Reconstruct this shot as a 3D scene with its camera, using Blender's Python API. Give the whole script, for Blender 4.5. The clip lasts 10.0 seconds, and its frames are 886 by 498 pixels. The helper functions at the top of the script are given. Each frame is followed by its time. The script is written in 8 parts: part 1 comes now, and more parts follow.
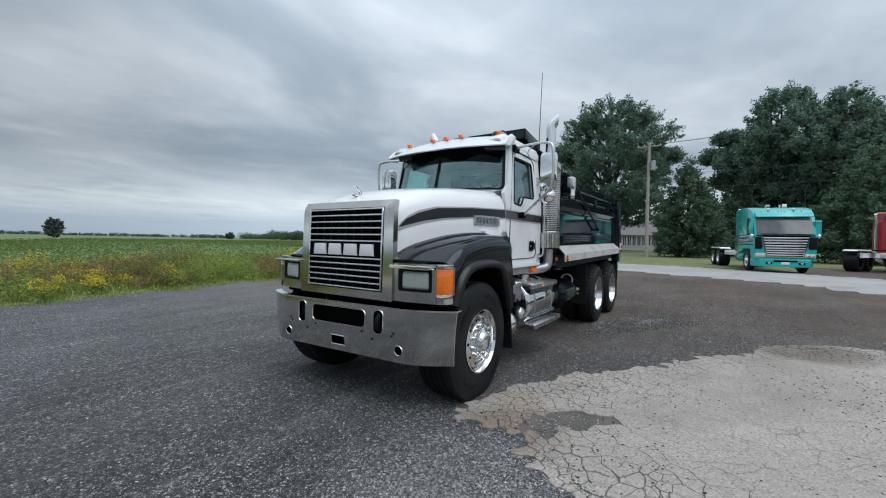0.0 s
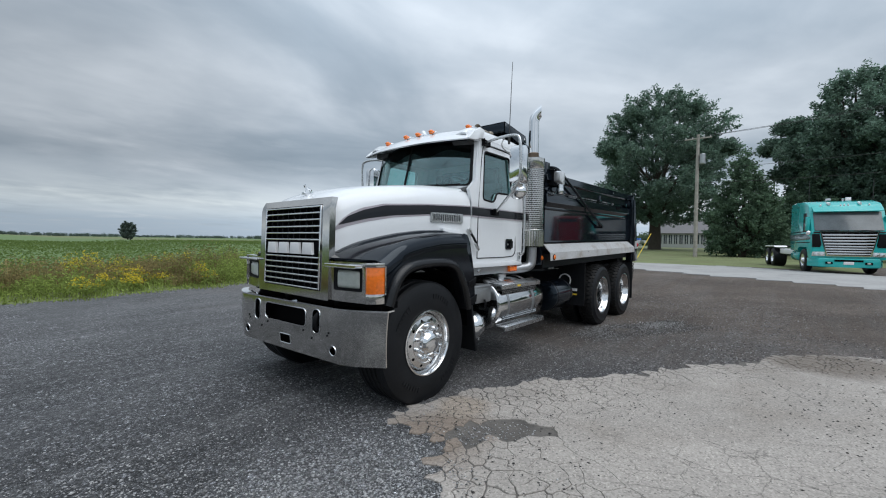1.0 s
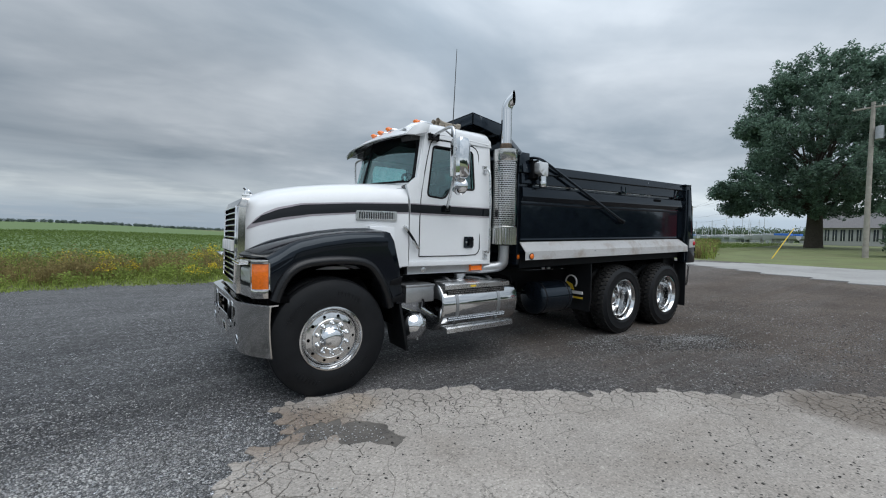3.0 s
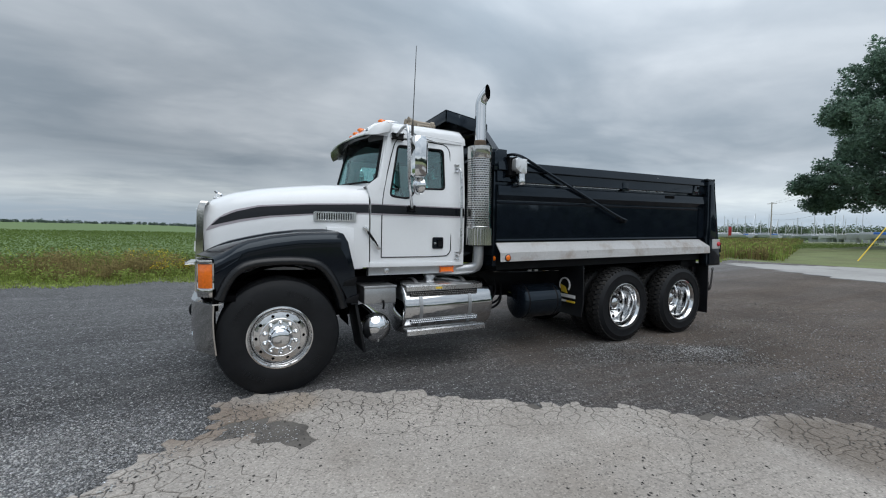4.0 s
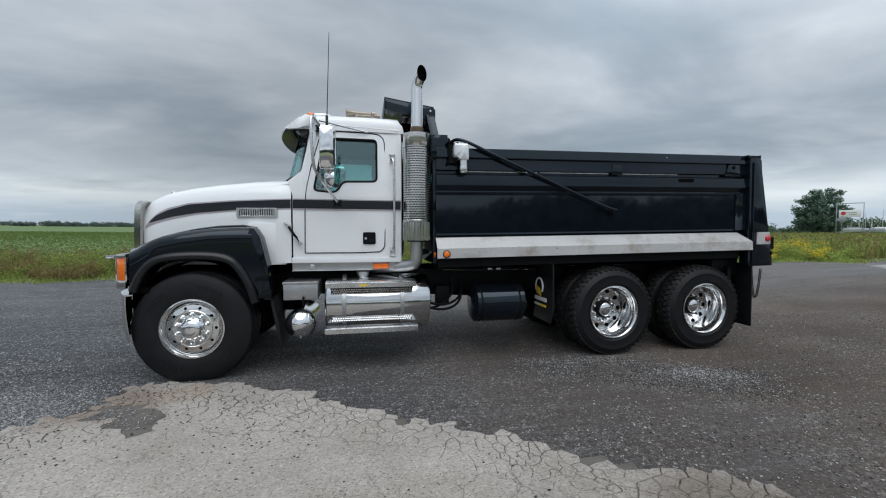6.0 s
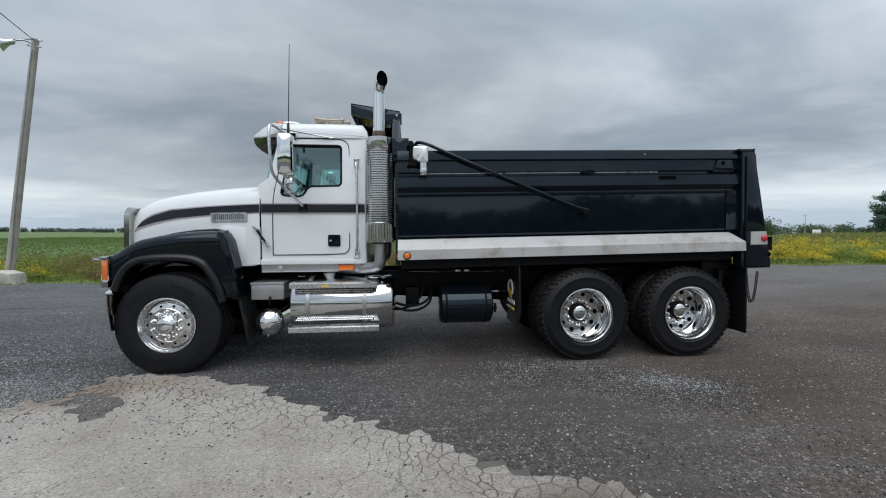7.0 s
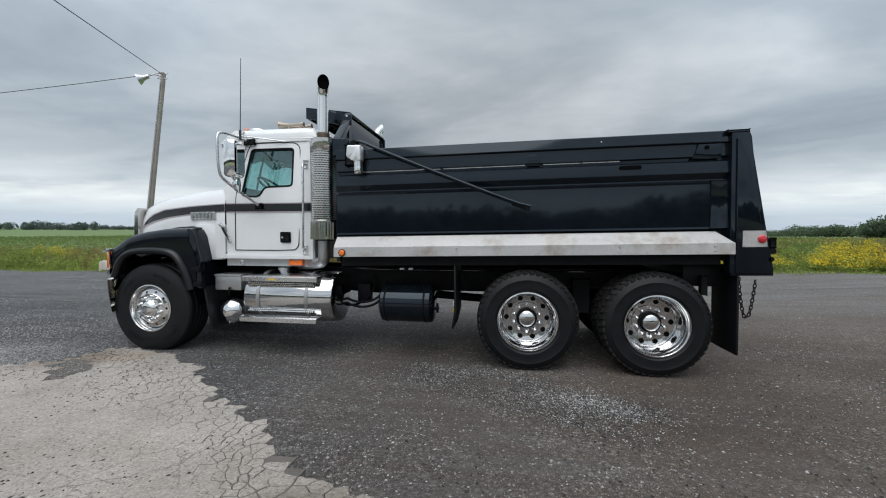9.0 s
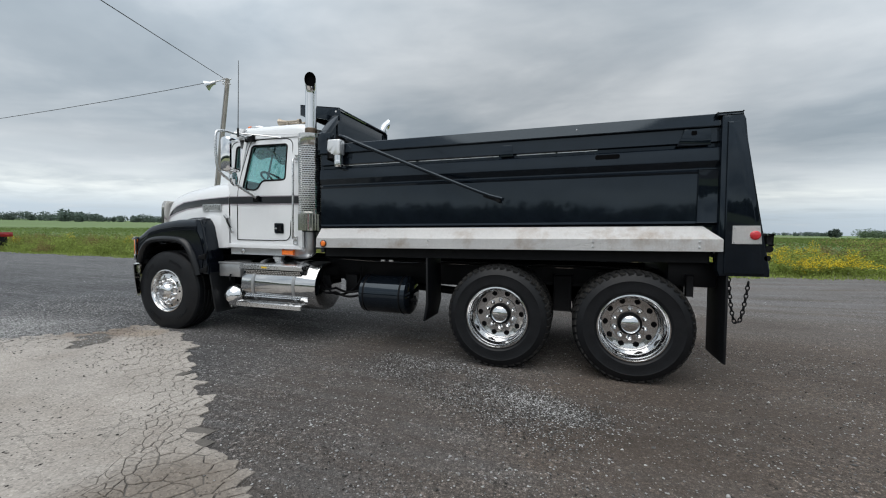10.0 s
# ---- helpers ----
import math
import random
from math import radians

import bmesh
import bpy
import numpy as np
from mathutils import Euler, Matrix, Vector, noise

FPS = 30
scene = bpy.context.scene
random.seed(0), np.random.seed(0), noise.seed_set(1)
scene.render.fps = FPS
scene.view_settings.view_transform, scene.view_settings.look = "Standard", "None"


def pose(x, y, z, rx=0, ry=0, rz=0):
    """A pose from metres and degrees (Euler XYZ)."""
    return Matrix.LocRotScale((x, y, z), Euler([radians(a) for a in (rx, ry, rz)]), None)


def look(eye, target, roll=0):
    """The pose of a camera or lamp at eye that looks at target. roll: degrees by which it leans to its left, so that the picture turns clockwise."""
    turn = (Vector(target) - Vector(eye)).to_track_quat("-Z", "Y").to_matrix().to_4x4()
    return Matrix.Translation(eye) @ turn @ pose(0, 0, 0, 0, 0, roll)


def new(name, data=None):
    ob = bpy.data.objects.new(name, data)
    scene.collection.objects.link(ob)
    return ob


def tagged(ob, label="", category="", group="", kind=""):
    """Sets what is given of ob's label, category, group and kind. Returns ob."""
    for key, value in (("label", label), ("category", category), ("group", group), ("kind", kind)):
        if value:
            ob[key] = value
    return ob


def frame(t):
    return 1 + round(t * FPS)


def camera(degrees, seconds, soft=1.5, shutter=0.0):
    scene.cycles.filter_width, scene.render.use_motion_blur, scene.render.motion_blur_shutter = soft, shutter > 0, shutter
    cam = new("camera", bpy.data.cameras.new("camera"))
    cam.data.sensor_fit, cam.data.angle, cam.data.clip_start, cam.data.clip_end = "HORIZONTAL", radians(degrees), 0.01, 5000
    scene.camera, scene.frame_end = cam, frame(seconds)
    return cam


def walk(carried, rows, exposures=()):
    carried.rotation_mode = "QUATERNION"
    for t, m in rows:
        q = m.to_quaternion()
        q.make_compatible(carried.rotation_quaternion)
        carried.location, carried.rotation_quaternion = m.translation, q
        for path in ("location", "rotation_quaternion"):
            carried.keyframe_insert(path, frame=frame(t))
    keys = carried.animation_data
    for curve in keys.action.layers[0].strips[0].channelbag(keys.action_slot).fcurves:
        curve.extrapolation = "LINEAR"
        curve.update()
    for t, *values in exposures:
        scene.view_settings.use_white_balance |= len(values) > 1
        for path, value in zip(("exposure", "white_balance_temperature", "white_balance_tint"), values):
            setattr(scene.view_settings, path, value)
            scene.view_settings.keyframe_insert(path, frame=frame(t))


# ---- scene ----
cam = camera(95.8, 10.0, 1.1)
PATH = [
    (0, (-3.399, -2.891, 1.475), (-1.734, -1.783, 1.438), 1.1),
    (0.5, (-3.064, -3.18, 1.475), (-1.454, -1.994, 1.434), 0.9),
    (1, (-2.752, -3.544, 1.471), (-1.217, -2.263, 1.43), 0.8),
    (1.5, (-2.421, -3.875, 1.475), (-0.984, -2.484, 1.44), 0.7),
    (2, (-2.004, -4.152, 1.501), (-0.677, -2.657, 1.462), 0.7),
    (2.5, (-1.628, -4.532, 1.509), (-0.407, -2.949, 1.452), 0.9),
    (2.7, (-1.487, -4.637, 1.513), (-0.308, -3.022, 1.453), 0.9),
    (3.8, (-0.507, -5.116, 1.577), (0.43, -3.352, 1.475), 1.0),
    (4, (-0.311, -5.193, 1.552), (0.571, -3.4, 1.474), 0.8),
    (4.5, (0.178, -5.224, 1.511), (0.936, -3.374, 1.439), 0.8),
    (5, (0.645, -5.318, 1.516), (1.274, -3.421, 1.441), 0.7),
    (5.5, (1.128, -5.442, 1.522), (1.637, -3.509, 1.448), 0.4),
    (5.7, (1.334, -5.456, 1.508), (1.799, -3.512, 1.427), 0.4),
    (6.8, (2.411, -5.629, 1.535), (2.63, -3.643, 1.456), -0.5),
    (7, (2.562, -5.652, 1.498), (2.745, -3.662, 1.427), -0.3),
    (7.5, (3.025, -5.614, 1.508), (3.097, -3.617, 1.448), -0.1),
    (8, (3.528, -5.67, 1.477), (3.477, -3.672, 1.408), -0.1),
    (8.5, (3.986, -5.606, 1.442), (3.808, -3.615, 1.375), -0.0),
    (9, (4.45, -5.508, 1.475), (4.134, -3.534, 1.403), 0.1),
    (9.5, (4.95, -5.469, 1.485), (4.483, -3.526, 1.395), 0.3),
    (10, (5.394, -5.272, 1.443), (4.787, -3.368, 1.349), 0.8),
]
walk(cam, [(t, look(eye, target, roll)) for t, eye, target, roll in PATH],
     exposures=[(0, 0.30, 6250, 10), (5, 0.27, 6350, 10), (8, 0.33, 6430, 10), (10, 0.45, 6640, 10)])

# ---- sky and light ----
SUN_EL, SUN_AZ = 60.0, 188.0
world = bpy.data.worlds.new("overcast_sky")
scene.world = world
world.use_nodes = True


def node(nt, kind, **kw):
    n = nt.nodes.new(kind)
    for k, v in kw.items():
        if k == "ins":
            for i, val in v.items():
                n.inputs[i].default_value = val
        elif k == "operation":
            n.operation = v
        elif k == "blend_type":
            n.blend_type = v
        elif k == "data_type":
            n.data_type = v
        elif k == "feature":
            n.feature = v
        elif k == "sky_type":
            n.sky_type = v
        elif k == "distance":
            n.distance = v
        elif k == "normalize":
            n.normalize = v
        elif k == "dims":
            n.noise_dimensions = v
    return n


def ramp(nt, stops, fac):
    r = nt.nodes.new("ShaderNodeValToRGB")
    el = r.color_ramp.elements
    while len(el) < len(stops):
        el.new(0.5)
    for e, (p, c) in zip(el, stops):
        e.position = p
        e.color = (*c, 1) if len(c) == 3 else c
    nt.links.new(fac, r.inputs[0])
    return r


def build_sky():
    nt = world.node_tree
    nt.nodes.clear()
    L = nt.links.new
    out = node(nt, "ShaderNodeOutputWorld")
    bg = node(nt, "ShaderNodeBackground", ins={"Strength": 1.0})
    L(bg.outputs[0], out.inputs[0])
    sky = node(nt, "ShaderNodeTexSky", sky_type="NISHITA")
    sky.sun_disc = False
    sky.sun_elevation, sky.sun_rotation = radians(SUN_EL), radians(SUN_AZ)
    dim = node(nt, "ShaderNodeVectorMath", operation="SCALE", ins={"Scale": 0.08})
    L(sky.outputs[0], dim.inputs[0])
    tc = node(nt, "ShaderNodeTexCoord")
    sep = node(nt, "ShaderNodeSeparateXYZ")
    L(tc.outputs["Generated"], sep.inputs[0])
    zc = node(nt, "ShaderNodeMath", operation="MAXIMUM", ins={1: 0.0})
    L(sep.outputs[2], zc.inputs[0])
    za = node(nt, "ShaderNodeMath", operation="ADD", ins={1: 0.11})
    L(zc.outputs[0], za.inputs[0])
    dx = node(nt, "ShaderNodeMath", operation="DIVIDE")
    dy = node(nt, "ShaderNodeMath", operation="DIVIDE")
    L(sep.outputs[0], dx.inputs[0]); L(za.outputs[0], dx.inputs[1])
    L(sep.outputs[1], dy.inputs[0]); L(za.outputs[0], dy.inputs[1])
    com = node(nt, "ShaderNodeCombineXYZ")
    L(dx.outputs[0], com.inputs[0]); L(dy.outputs[0], com.inputs[1])
    rot = node(nt, "ShaderNodeMapping", ins={"Location": (3.1, 1.7, 0), "Rotation": (0, 0, radians(28)), "Scale": (0.75, 1.0, 1)})
    L(com.outputs[0], rot.inputs[0])
    n1 = node(nt, "ShaderNodeTexNoise", ins={"Scale": 0.75, "Detail": 5, "Roughness": 0.5, "Distortion": 0.5})
    n2 = node(nt, "ShaderNodeTexNoise", ins={"Scale": 2.6, "Detail": 5, "Roughness": 0.55, "Distortion": 0.3})
    L(rot.outputs[0], n1.inputs[0]); L(rot.outputs[0], n2.inputs[0])
    mx = node(nt, "ShaderNodeMix", ins={"Factor": 0.2})
    L(n1.outputs[0], mx.inputs[2]); L(n2.outputs[0], mx.inputs[3])
    clouds = ramp(nt, [(0.26, (0.225, 0.275, 0.32)), (0.43, (0.315, 0.365, 0.41)), (0.55, (0.44, 0.485, 0.525)), (0.72, (0.66, 0.70, 0.73))], mx.outputs[0])
    # the band near the horizon: pale gap above blue-grey distance
    low = ramp(nt, [(0.0, (0.33, 0.40, 0.47)), (0.035, (0.36, 0.43, 0.50)), (0.075, (0.60, 0.645, 0.655)), (0.13, (0.46, 0.51, 0.55))], zc.outputs[0])
    wob = node(nt, "ShaderNodeMath", operation="MULTIPLY_ADD", ins={1: 0.35, 2: -0.17})
    L(n2.outputs[0], wob.inputs[0])
    el = node(nt, "ShaderNodeMath", operation="ADD")
    L(zc.outputs[0], el.inputs[0]); L(wob.outputs[0], el.inputs[1])
    fade = ramp(nt, [(0.03, (0, 0, 0)), (0.19, (1, 1, 1))], el.outputs[0])
    mixl = node(nt, "ShaderNodeMix", data_type="RGBA")
    L(fade.outputs[0], mixl.inputs[0]); L(low.outputs[0], mixl.inputs[6]); L(clouds.outputs[0], mixl.inputs[7])
    fin = node(nt, "ShaderNodeMix", data_type="RGBA", ins={0: 0.93})
    L(dim.outputs[0], fin.inputs[6]); L(mixl.outputs[2], fin.inputs[7])
    # thicker, darker cloud over the field
    hl = node(nt, "ShaderNodeMath", operation="MULTIPLY")
    L(sep.outputs[0], hl.inputs[0]); L(sep.outputs[0], hl.inputs[1])
    h2 = node(nt, "ShaderNodeMath", operation="MULTIPLY_ADD")
    L(sep.outputs[1], h2.inputs[0]); L(sep.outputs[1], h2.inputs[1]); L(hl.outputs[0], h2.inputs[2])
    h3 = node(nt, "ShaderNodeMath", operation="SQRT")
    L(h2.outputs[0], h3.inputs[0])
    wx = node(nt, "ShaderNodeMath", operation="MULTIPLY", ins={1: -0.087})
    L(sep.outputs[0], wx.inputs[0])
    wy = node(nt, "ShaderNodeMath", operation="MULTIPLY_ADD", ins={1: 0.996})
    L(sep.outputs[1], wy.inputs[0]); L(wx.outputs[0], wy.inputs[2])
    ny = node(nt, "ShaderNodeMath", operation="DIVIDE")
    L(wy.outputs[0], ny.inputs[0]); L(h3.outputs[0], ny.inputs[1])
    thick = node(nt, "ShaderNodeMapRange", ins={1: 0.80, 2: 1.0, 3: 1.15, 4: 0.80})
    L(ny.outputs[0], thick.inputs[0])
    dark = node(nt, "ShaderNodeVectorMath", operation="SCALE")
    # the deck hangs darker low over the land than overhead
    deck = ramp(nt, [(0.07, (0.5,) * 3), (0.16, (0.41,) * 3), (0.32, (0.46,) * 3), (0.50, (0.60,) * 3), (1.0, (0.95,) * 3)], zc.outputs[0])
    lay = node(nt, "ShaderNodeMath", operation="MULTIPLY")
    L(deck.outputs[0], lay.inputs[0]); L(thick.outputs[0], lay.inputs[1])
    lay2 = node(nt, "ShaderNodeMath", operation="MULTIPLY", ins={1: 2.0})
    L(lay.outputs[0], lay2.inputs[0])
    L(fin.outputs[2], dark.inputs[0]); L(lay2.outputs[0], dark.inputs["Scale"])
    L(dark.outputs[0], bg.inputs[0])


build_sky()
sun_data = bpy.data.lights.new("sun", "SUN")
sun_data.energy, sun_data.angle, sun_data.color = 1.3, radians(60), (1.0, 0.97, 0.93)
sun = new("sun", sun_data)
a, e = radians(SUN_AZ), radians(SUN_EL)
sun.matrix_world = look((30 * math.sin(a) * math.cos(e), 30 * math.cos(a) * math.cos(e), 30 * math.sin(e)), (0, 0, 0))



# ---- materials ----
def material(name, color, rough=0.5, metal=0.0, var=0.12, scale=6.0, fine=60.0, bump=0.0, bump_scale=80.0, spec=0.5, coat=0.0, dirt=None, dirt_scale=1.5, dirt_amt=0.0, island=0.0, rough_var=0.1, shine=None):
    """A surface with variation at two scales, optional dirt patches and fine relief."""
    m = bpy.data.materials.new(name)
    m.use_nodes = True
    nt = m.node_tree
    L = nt.links.new
    b = nt.nodes["Principled BSDF"]
    b.inputs["Metallic"].default_value = metal
    b.inputs["Specular IOR Level"].default_value = spec
    b.inputs["Coat Weight"].default_value = coat
    if shine:
        b.inputs["Specular Tint"].default_value = (*shine, 1)
    b.inputs["Coat Roughness"].default_value = 0.04
    tc = node(nt, "ShaderNodeTexCoord")
    big = node(nt, "ShaderNodeTexNoise", ins={"Scale": scale, "Detail": 4})
    sml = node(nt, "ShaderNodeTexNoise", ins={"Scale": fine, "Detail": 3})
    L(tc.outputs["Object"], big.inputs[0]); L(tc.outputs["Object"], sml.inputs[0])
    mx = node(nt, "ShaderNodeMix", ins={"Factor": 0.45})
    L(big.outputs[0], mx.inputs[2]); L(sml.outputs[0], mx.inputs[3])
    lo = tuple(max(0.0, c * (1 - 2.2 * var)) for c in color)
    hi = tuple(min(1.0, c * (1 + 2.2 * var)) for c in color)
    col = ramp(nt, [(0.25, lo), (0.5, color), (0.75, hi)], mx.outputs[0]).outputs[0]
    if island:
        g = node(nt, "ShaderNodeNewGeometry")
        hs = node(nt, "ShaderNodeMapRange", ins={3: 1 - island, 4: 1 + island})
        L(g.outputs["Random Per Island"], hs.inputs[0])
        sc = node(nt, "ShaderNodeVectorMath", operation="SCALE")
        L(col, sc.inputs[0]); L(hs.outputs[0], sc.inputs["Scale"])
        col = sc.outputs[0]
    if dirt:
        dn = node(nt, "ShaderNodeTexNoise", ins={"Scale": dirt_scale, "Detail": 6, "Roughness": 0.65})
        L(tc.outputs["Object"], dn.inputs[0])
        dr = ramp(nt, [(0.5, (0, 0, 0)), (0.72, (dirt_amt,) * 3)], dn.outputs[0])
        dm = node(nt, "ShaderNodeMix", data_type="RGBA", ins={7: (*dirt, 1)})
        L(dr.outputs[0], dm.inputs[0]); L(col, dm.inputs[6])
        col = dm.outputs[2]
    L(col, b.inputs["Base Color"])
    rr = node(nt, "ShaderNodeMapRange", ins={3: max(0.02, rough * (1 - rough_var)), 4: min(1, rough * (1 + rough_var))})
    L(mx.outputs[0], rr.inputs[0]); L(rr.outputs[0], b.inputs["Roughness"])
    if bump:
        bn = node(nt, "ShaderNodeTexNoise", ins={"Scale": bump_scale, "Detail": 4})
        L(tc.outputs["Object"], bn.inputs[0])
        bp = node(nt, "ShaderNodeBump", ins={"Strength": bump, "Distance": 0.01})
        L(bn.outputs[0], bp.inputs["Height"]); L(bp.outputs[0], b.inputs["Normal"])
    return m


def glass(name, tint, low=0.05, shine=(1, 1, 1)):
    """Thin window glass: tinted, clear ahead and mirror-like at a glancing angle."""
    m = bpy.data.materials.new(name)
    m.use_nodes = True
    nt = m.node_tree
    nt.nodes.clear()
    L = nt.links.new
    out = node(nt, "ShaderNodeOutputMaterial")
    mix = node(nt, "ShaderNodeMixShader")
    tr = node(nt, "ShaderNodeBsdfTransparent", ins={0: (*tint, 1)})
    gl = node(nt, "ShaderNodeBsdfGlossy", ins={0: (*shine, 1), "Roughness": 0.0})
    lw = node(nt, "ShaderNodeLayerWeight", ins={0: 0.5})
    pw = node(nt, "ShaderNodeMath", operation="POWER", ins={1: 4.0})
    fr = node(nt, "ShaderNodeMath", operation="MULTIPLY_ADD", ins={1: 0.9 - low, 2: low})
    L(lw.outputs["Facing"], pw.inputs[0]); L(pw.outputs[0], fr.inputs[0])
    L(fr.outputs[0], mix.inputs[0]); L(tr.outputs[0], mix.inputs[1]); L(gl.outputs[0], mix.inputs[2]); L(mix.outputs[0], out.inputs[0])
    return m


M_WHITE = material("white_paint", (0.79, 0.81, 0.83), 0.2, var=0.012, scale=2, coat=0.4, dirt=(0.58, 0.58, 0.57), dirt_scale=2.2, dirt_amt=0.15)
M_BLACKP = material("black_gloss_paint", (0.0055, 0.0080, 0.0120), 0.05, var=0.2, spec=0.46, shine=(0.74, 0.88, 1.0), rough_var=0.5, bump=0.008, bump_scale=7, dirt=(0.012, 0.014, 0.020), dirt_scale=1.2, dirt_amt=0.1)
M_FENDER = material("black_fender", (0.003, 0.004, 0.007), 0.09, var=0.15, spec=0.42, shine=(0.78, 0.90, 1.0), rough_var=0.4, dirt=(0.008, 0.009, 0.011), dirt_scale=2.5, dirt_amt=0.3)
M_FLARE = material("black_plastic", (0.006, 0.0065, 0.008), 0.24, var=0.15, spec=0.38, bump=0.04, dirt=(0.016, 0.016, 0.017), dirt_scale=3, dirt_amt=0.4)
M_BLACKM = material("matt_black_steel", (0.0045, 0.0048, 0.0060), 0.5, var=0.25, spec=0.16, bump=0.12, dirt=(0.016, 0.015, 0.0145), dirt_scale=4, dirt_amt=0.3)
M_CHROME = material("chrome", (0.78, 0.79, 0.80), 0.06, metal=1.0, var=0.02, rough_var=0.5)
M_TANK = material("polished_tank", (0.60, 0.605, 0.61), 0.09, metal=1.0, var=0.04, scale=3, rough_var=0.5, bump=0.015, bump_scale=7)
M_RIM = material("polished_aluminium", (0.74, 0.745, 0.75), 0.13, metal=1.0, var=0.05, scale=8, rough_var=0.3, bump=0.03, bump_scale=40, dirt=(0.42, 0.40, 0.38), dirt_scale=6, dirt_amt=0.3)
M_SHIELD = material("heat_tinted_chrome", (0.66, 0.65, 0.63), 0.16, metal=1.0, var=0.06, rough_var=0.3)
M_CLAMP = material("scorched_steel", (0.16, 0.12, 0.09), 0.45, metal=0.7, var=0.2)
M_BRUSH = material("worn_chrome", (0.60, 0.585, 0.56), 0.10, metal=1.0, var=0.06, scale=4, rough_var=0.5, bump=0.02, bump_scale=6, dirt=(0.34, 0.32, 0.29), dirt_scale=5, dirt_amt=0.3)
M_ALU = material("aluminium", (0.66, 0.67, 0.68), 0.28, metal=1.0, var=0.06, rough_var=0.3, dirt=(0.38, 0.36, 0.33), dirt_scale=5, dirt_amt=0.4)
M_STEELBOX = material("galvanised_steel", (0.42, 0.43, 0.44), 0.38, metal=0.9, var=0.1)
M_RUBBER = material("tyre_rubber", (0.0070, 0.0078, 0.0095), 0.48, var=0.2, bump=0.12, bump_scale=140, spec=0.27, dirt=(0.015, 0.0155, 0.0165), dirt_scale=7, dirt_amt=0.4)
M_TREAD = material("tread_rubber", (0.013, 0.013, 0.013), 0.8, spec=0.2, var=0.25, bump=0.4, bump_scale=90, dirt=(0.06, 0.055, 0.05), dirt_scale=9, dirt_amt=0.45)
# near-black: paints shade into gaps, holes and openings; also on plain black trim
M_DARK = material("shade_and_trim_black", (0.003, 0.003, 0.0035), 0.8, var=0.2, spec=0.05)
M_AMBER = material("amber_lens", (0.80, 0.17, 0.012), 0.18, var=0.1, scale=40, coat=0.5)
M_RED = material("red_lens", (0.55, 0.03, 0.04), 0.18, var=0.08, scale=40, coat=0.5)
M_LENS = material("headlight_lens", (0.52, 0.55, 0.50), 0.12, var=0.06, scale=25, bump=0.3, bump_scale=60, coat=0.6)
M_GREYSTR = material("grey_pinstripe", (0.36, 0.33, 0.36), 0.3, var=0.03)
M_BLKSTR = material("dark_stripe", (0.006, 0.007, 0.010), 0.15, var=0.1, coat=0.0, spec=0.4)
M_GLASS = glass("tinted_glass", (0.72, 0.92, 0.90), 0.22, (0.80, 0.97, 0.98))
M_GLASSD = glass("side_glass", (0.66, 0.86, 0.85), 0.12, (0.85, 0.97, 0.98))
M_MIRROR = material("mirror_glass", (0.85, 0.86, 0.87), 0.02, metal=1.0, var=0.005)
M_INT = material("grey_cab_trim", (0.060, 0.062, 0.064), 0.7, var=0.12)
M_SEAT = material("seat_fabric", (0.11, 0.112, 0.116), 0.9, var=0.15)
M_SMOKE = glass("smoked_acrylic", (0.10, 0.12, 0.12), 0.08, (0.9, 0.97, 1.0))
M_MOTOR = material("motor_cover", (0.70, 0.71, 0.72), 0.22, metal=0.55, var=0.04)
M_BRASS = material("weathered_brass", (0.36, 0.31, 0.25), 0.45, metal=0.7, var=0.2)
M_YELLOW = material("yellow_print", (0.75, 0.52, 0.04), 0.5, var=0.05)
M_PRINT = material("white_print", (0.78, 0.78, 0.78), 0.5, var=0.03)
M_TEAL = material("teal_paint", (0.02, 0.42, 0.40), 0.22, var=0.04, coat=0.5)
M_TEALD = material("dark_side_stripe", (0.05, 0.10, 0.11), 0.25, var=0.05, coat=0.4)
M_REDP = material("red_paint", (0.34, 0.02, 0.03), 0.22, var=0.05, coat=0.5)
M_WOODP = material("weathered_pole_wood", (0.36, 0.335, 0.30), 0.85, var=0.18, scale=3, fine=40, bump=0.5, bump_scale=30)
M_BLOCK = material("old_concrete", (0.50, 0.475, 0.42), 0.9, var=0.15, bump=0.5, bump_scale=25, dirt=(0.2, 0.19, 0.16), dirt_amt=0.6)
M_WIRE = material("cable", (0.03, 0.03, 0.03), 0.6, var=0.1)
M_BARK = material("bark", (0.07, 0.058, 0.045), 0.95, var=0.25, bump=0.8, bump_scale=12)
M_LEAF = material("oak_leaves", (0.155, 0.235, 0.178), 0.65, var=0.25, scale=0.35, fine=2, island=0.5, spec=0.3)
M_LEAF2 = material("spruce_green_leaves", (0.118, 0.185, 0.118), 0.7, var=0.25, scale=0.4, fine=2, island=0.45, spec=0.25)
# distance haze is mixed into this paler, greyer green
M_FARLEAF = material("hazed_distant_leaves", (0.122, 0.160, 0.138), 0.8, var=0.25, scale=0.05, fine=0.4, island=0.3, spec=0.15)
M_MIDLEAF = material("field_edge_leaves", (0.12, 0.165, 0.10), 0.8, var=0.25, scale=0.12, fine=0.8, island=0.4, spec=0.15)
M_GRASS = material("verge_grass", (0.26, 0.325, 0.085), 0.7, var=0.25, scale=0.3, fine=2, island=0.45, spec=0.25)
M_BROWNW = material("dry_weeds", (0.258, 0.211, 0.095), 0.85, var=0.25, scale=0.5, fine=3, island=0.4, spec=0.2)
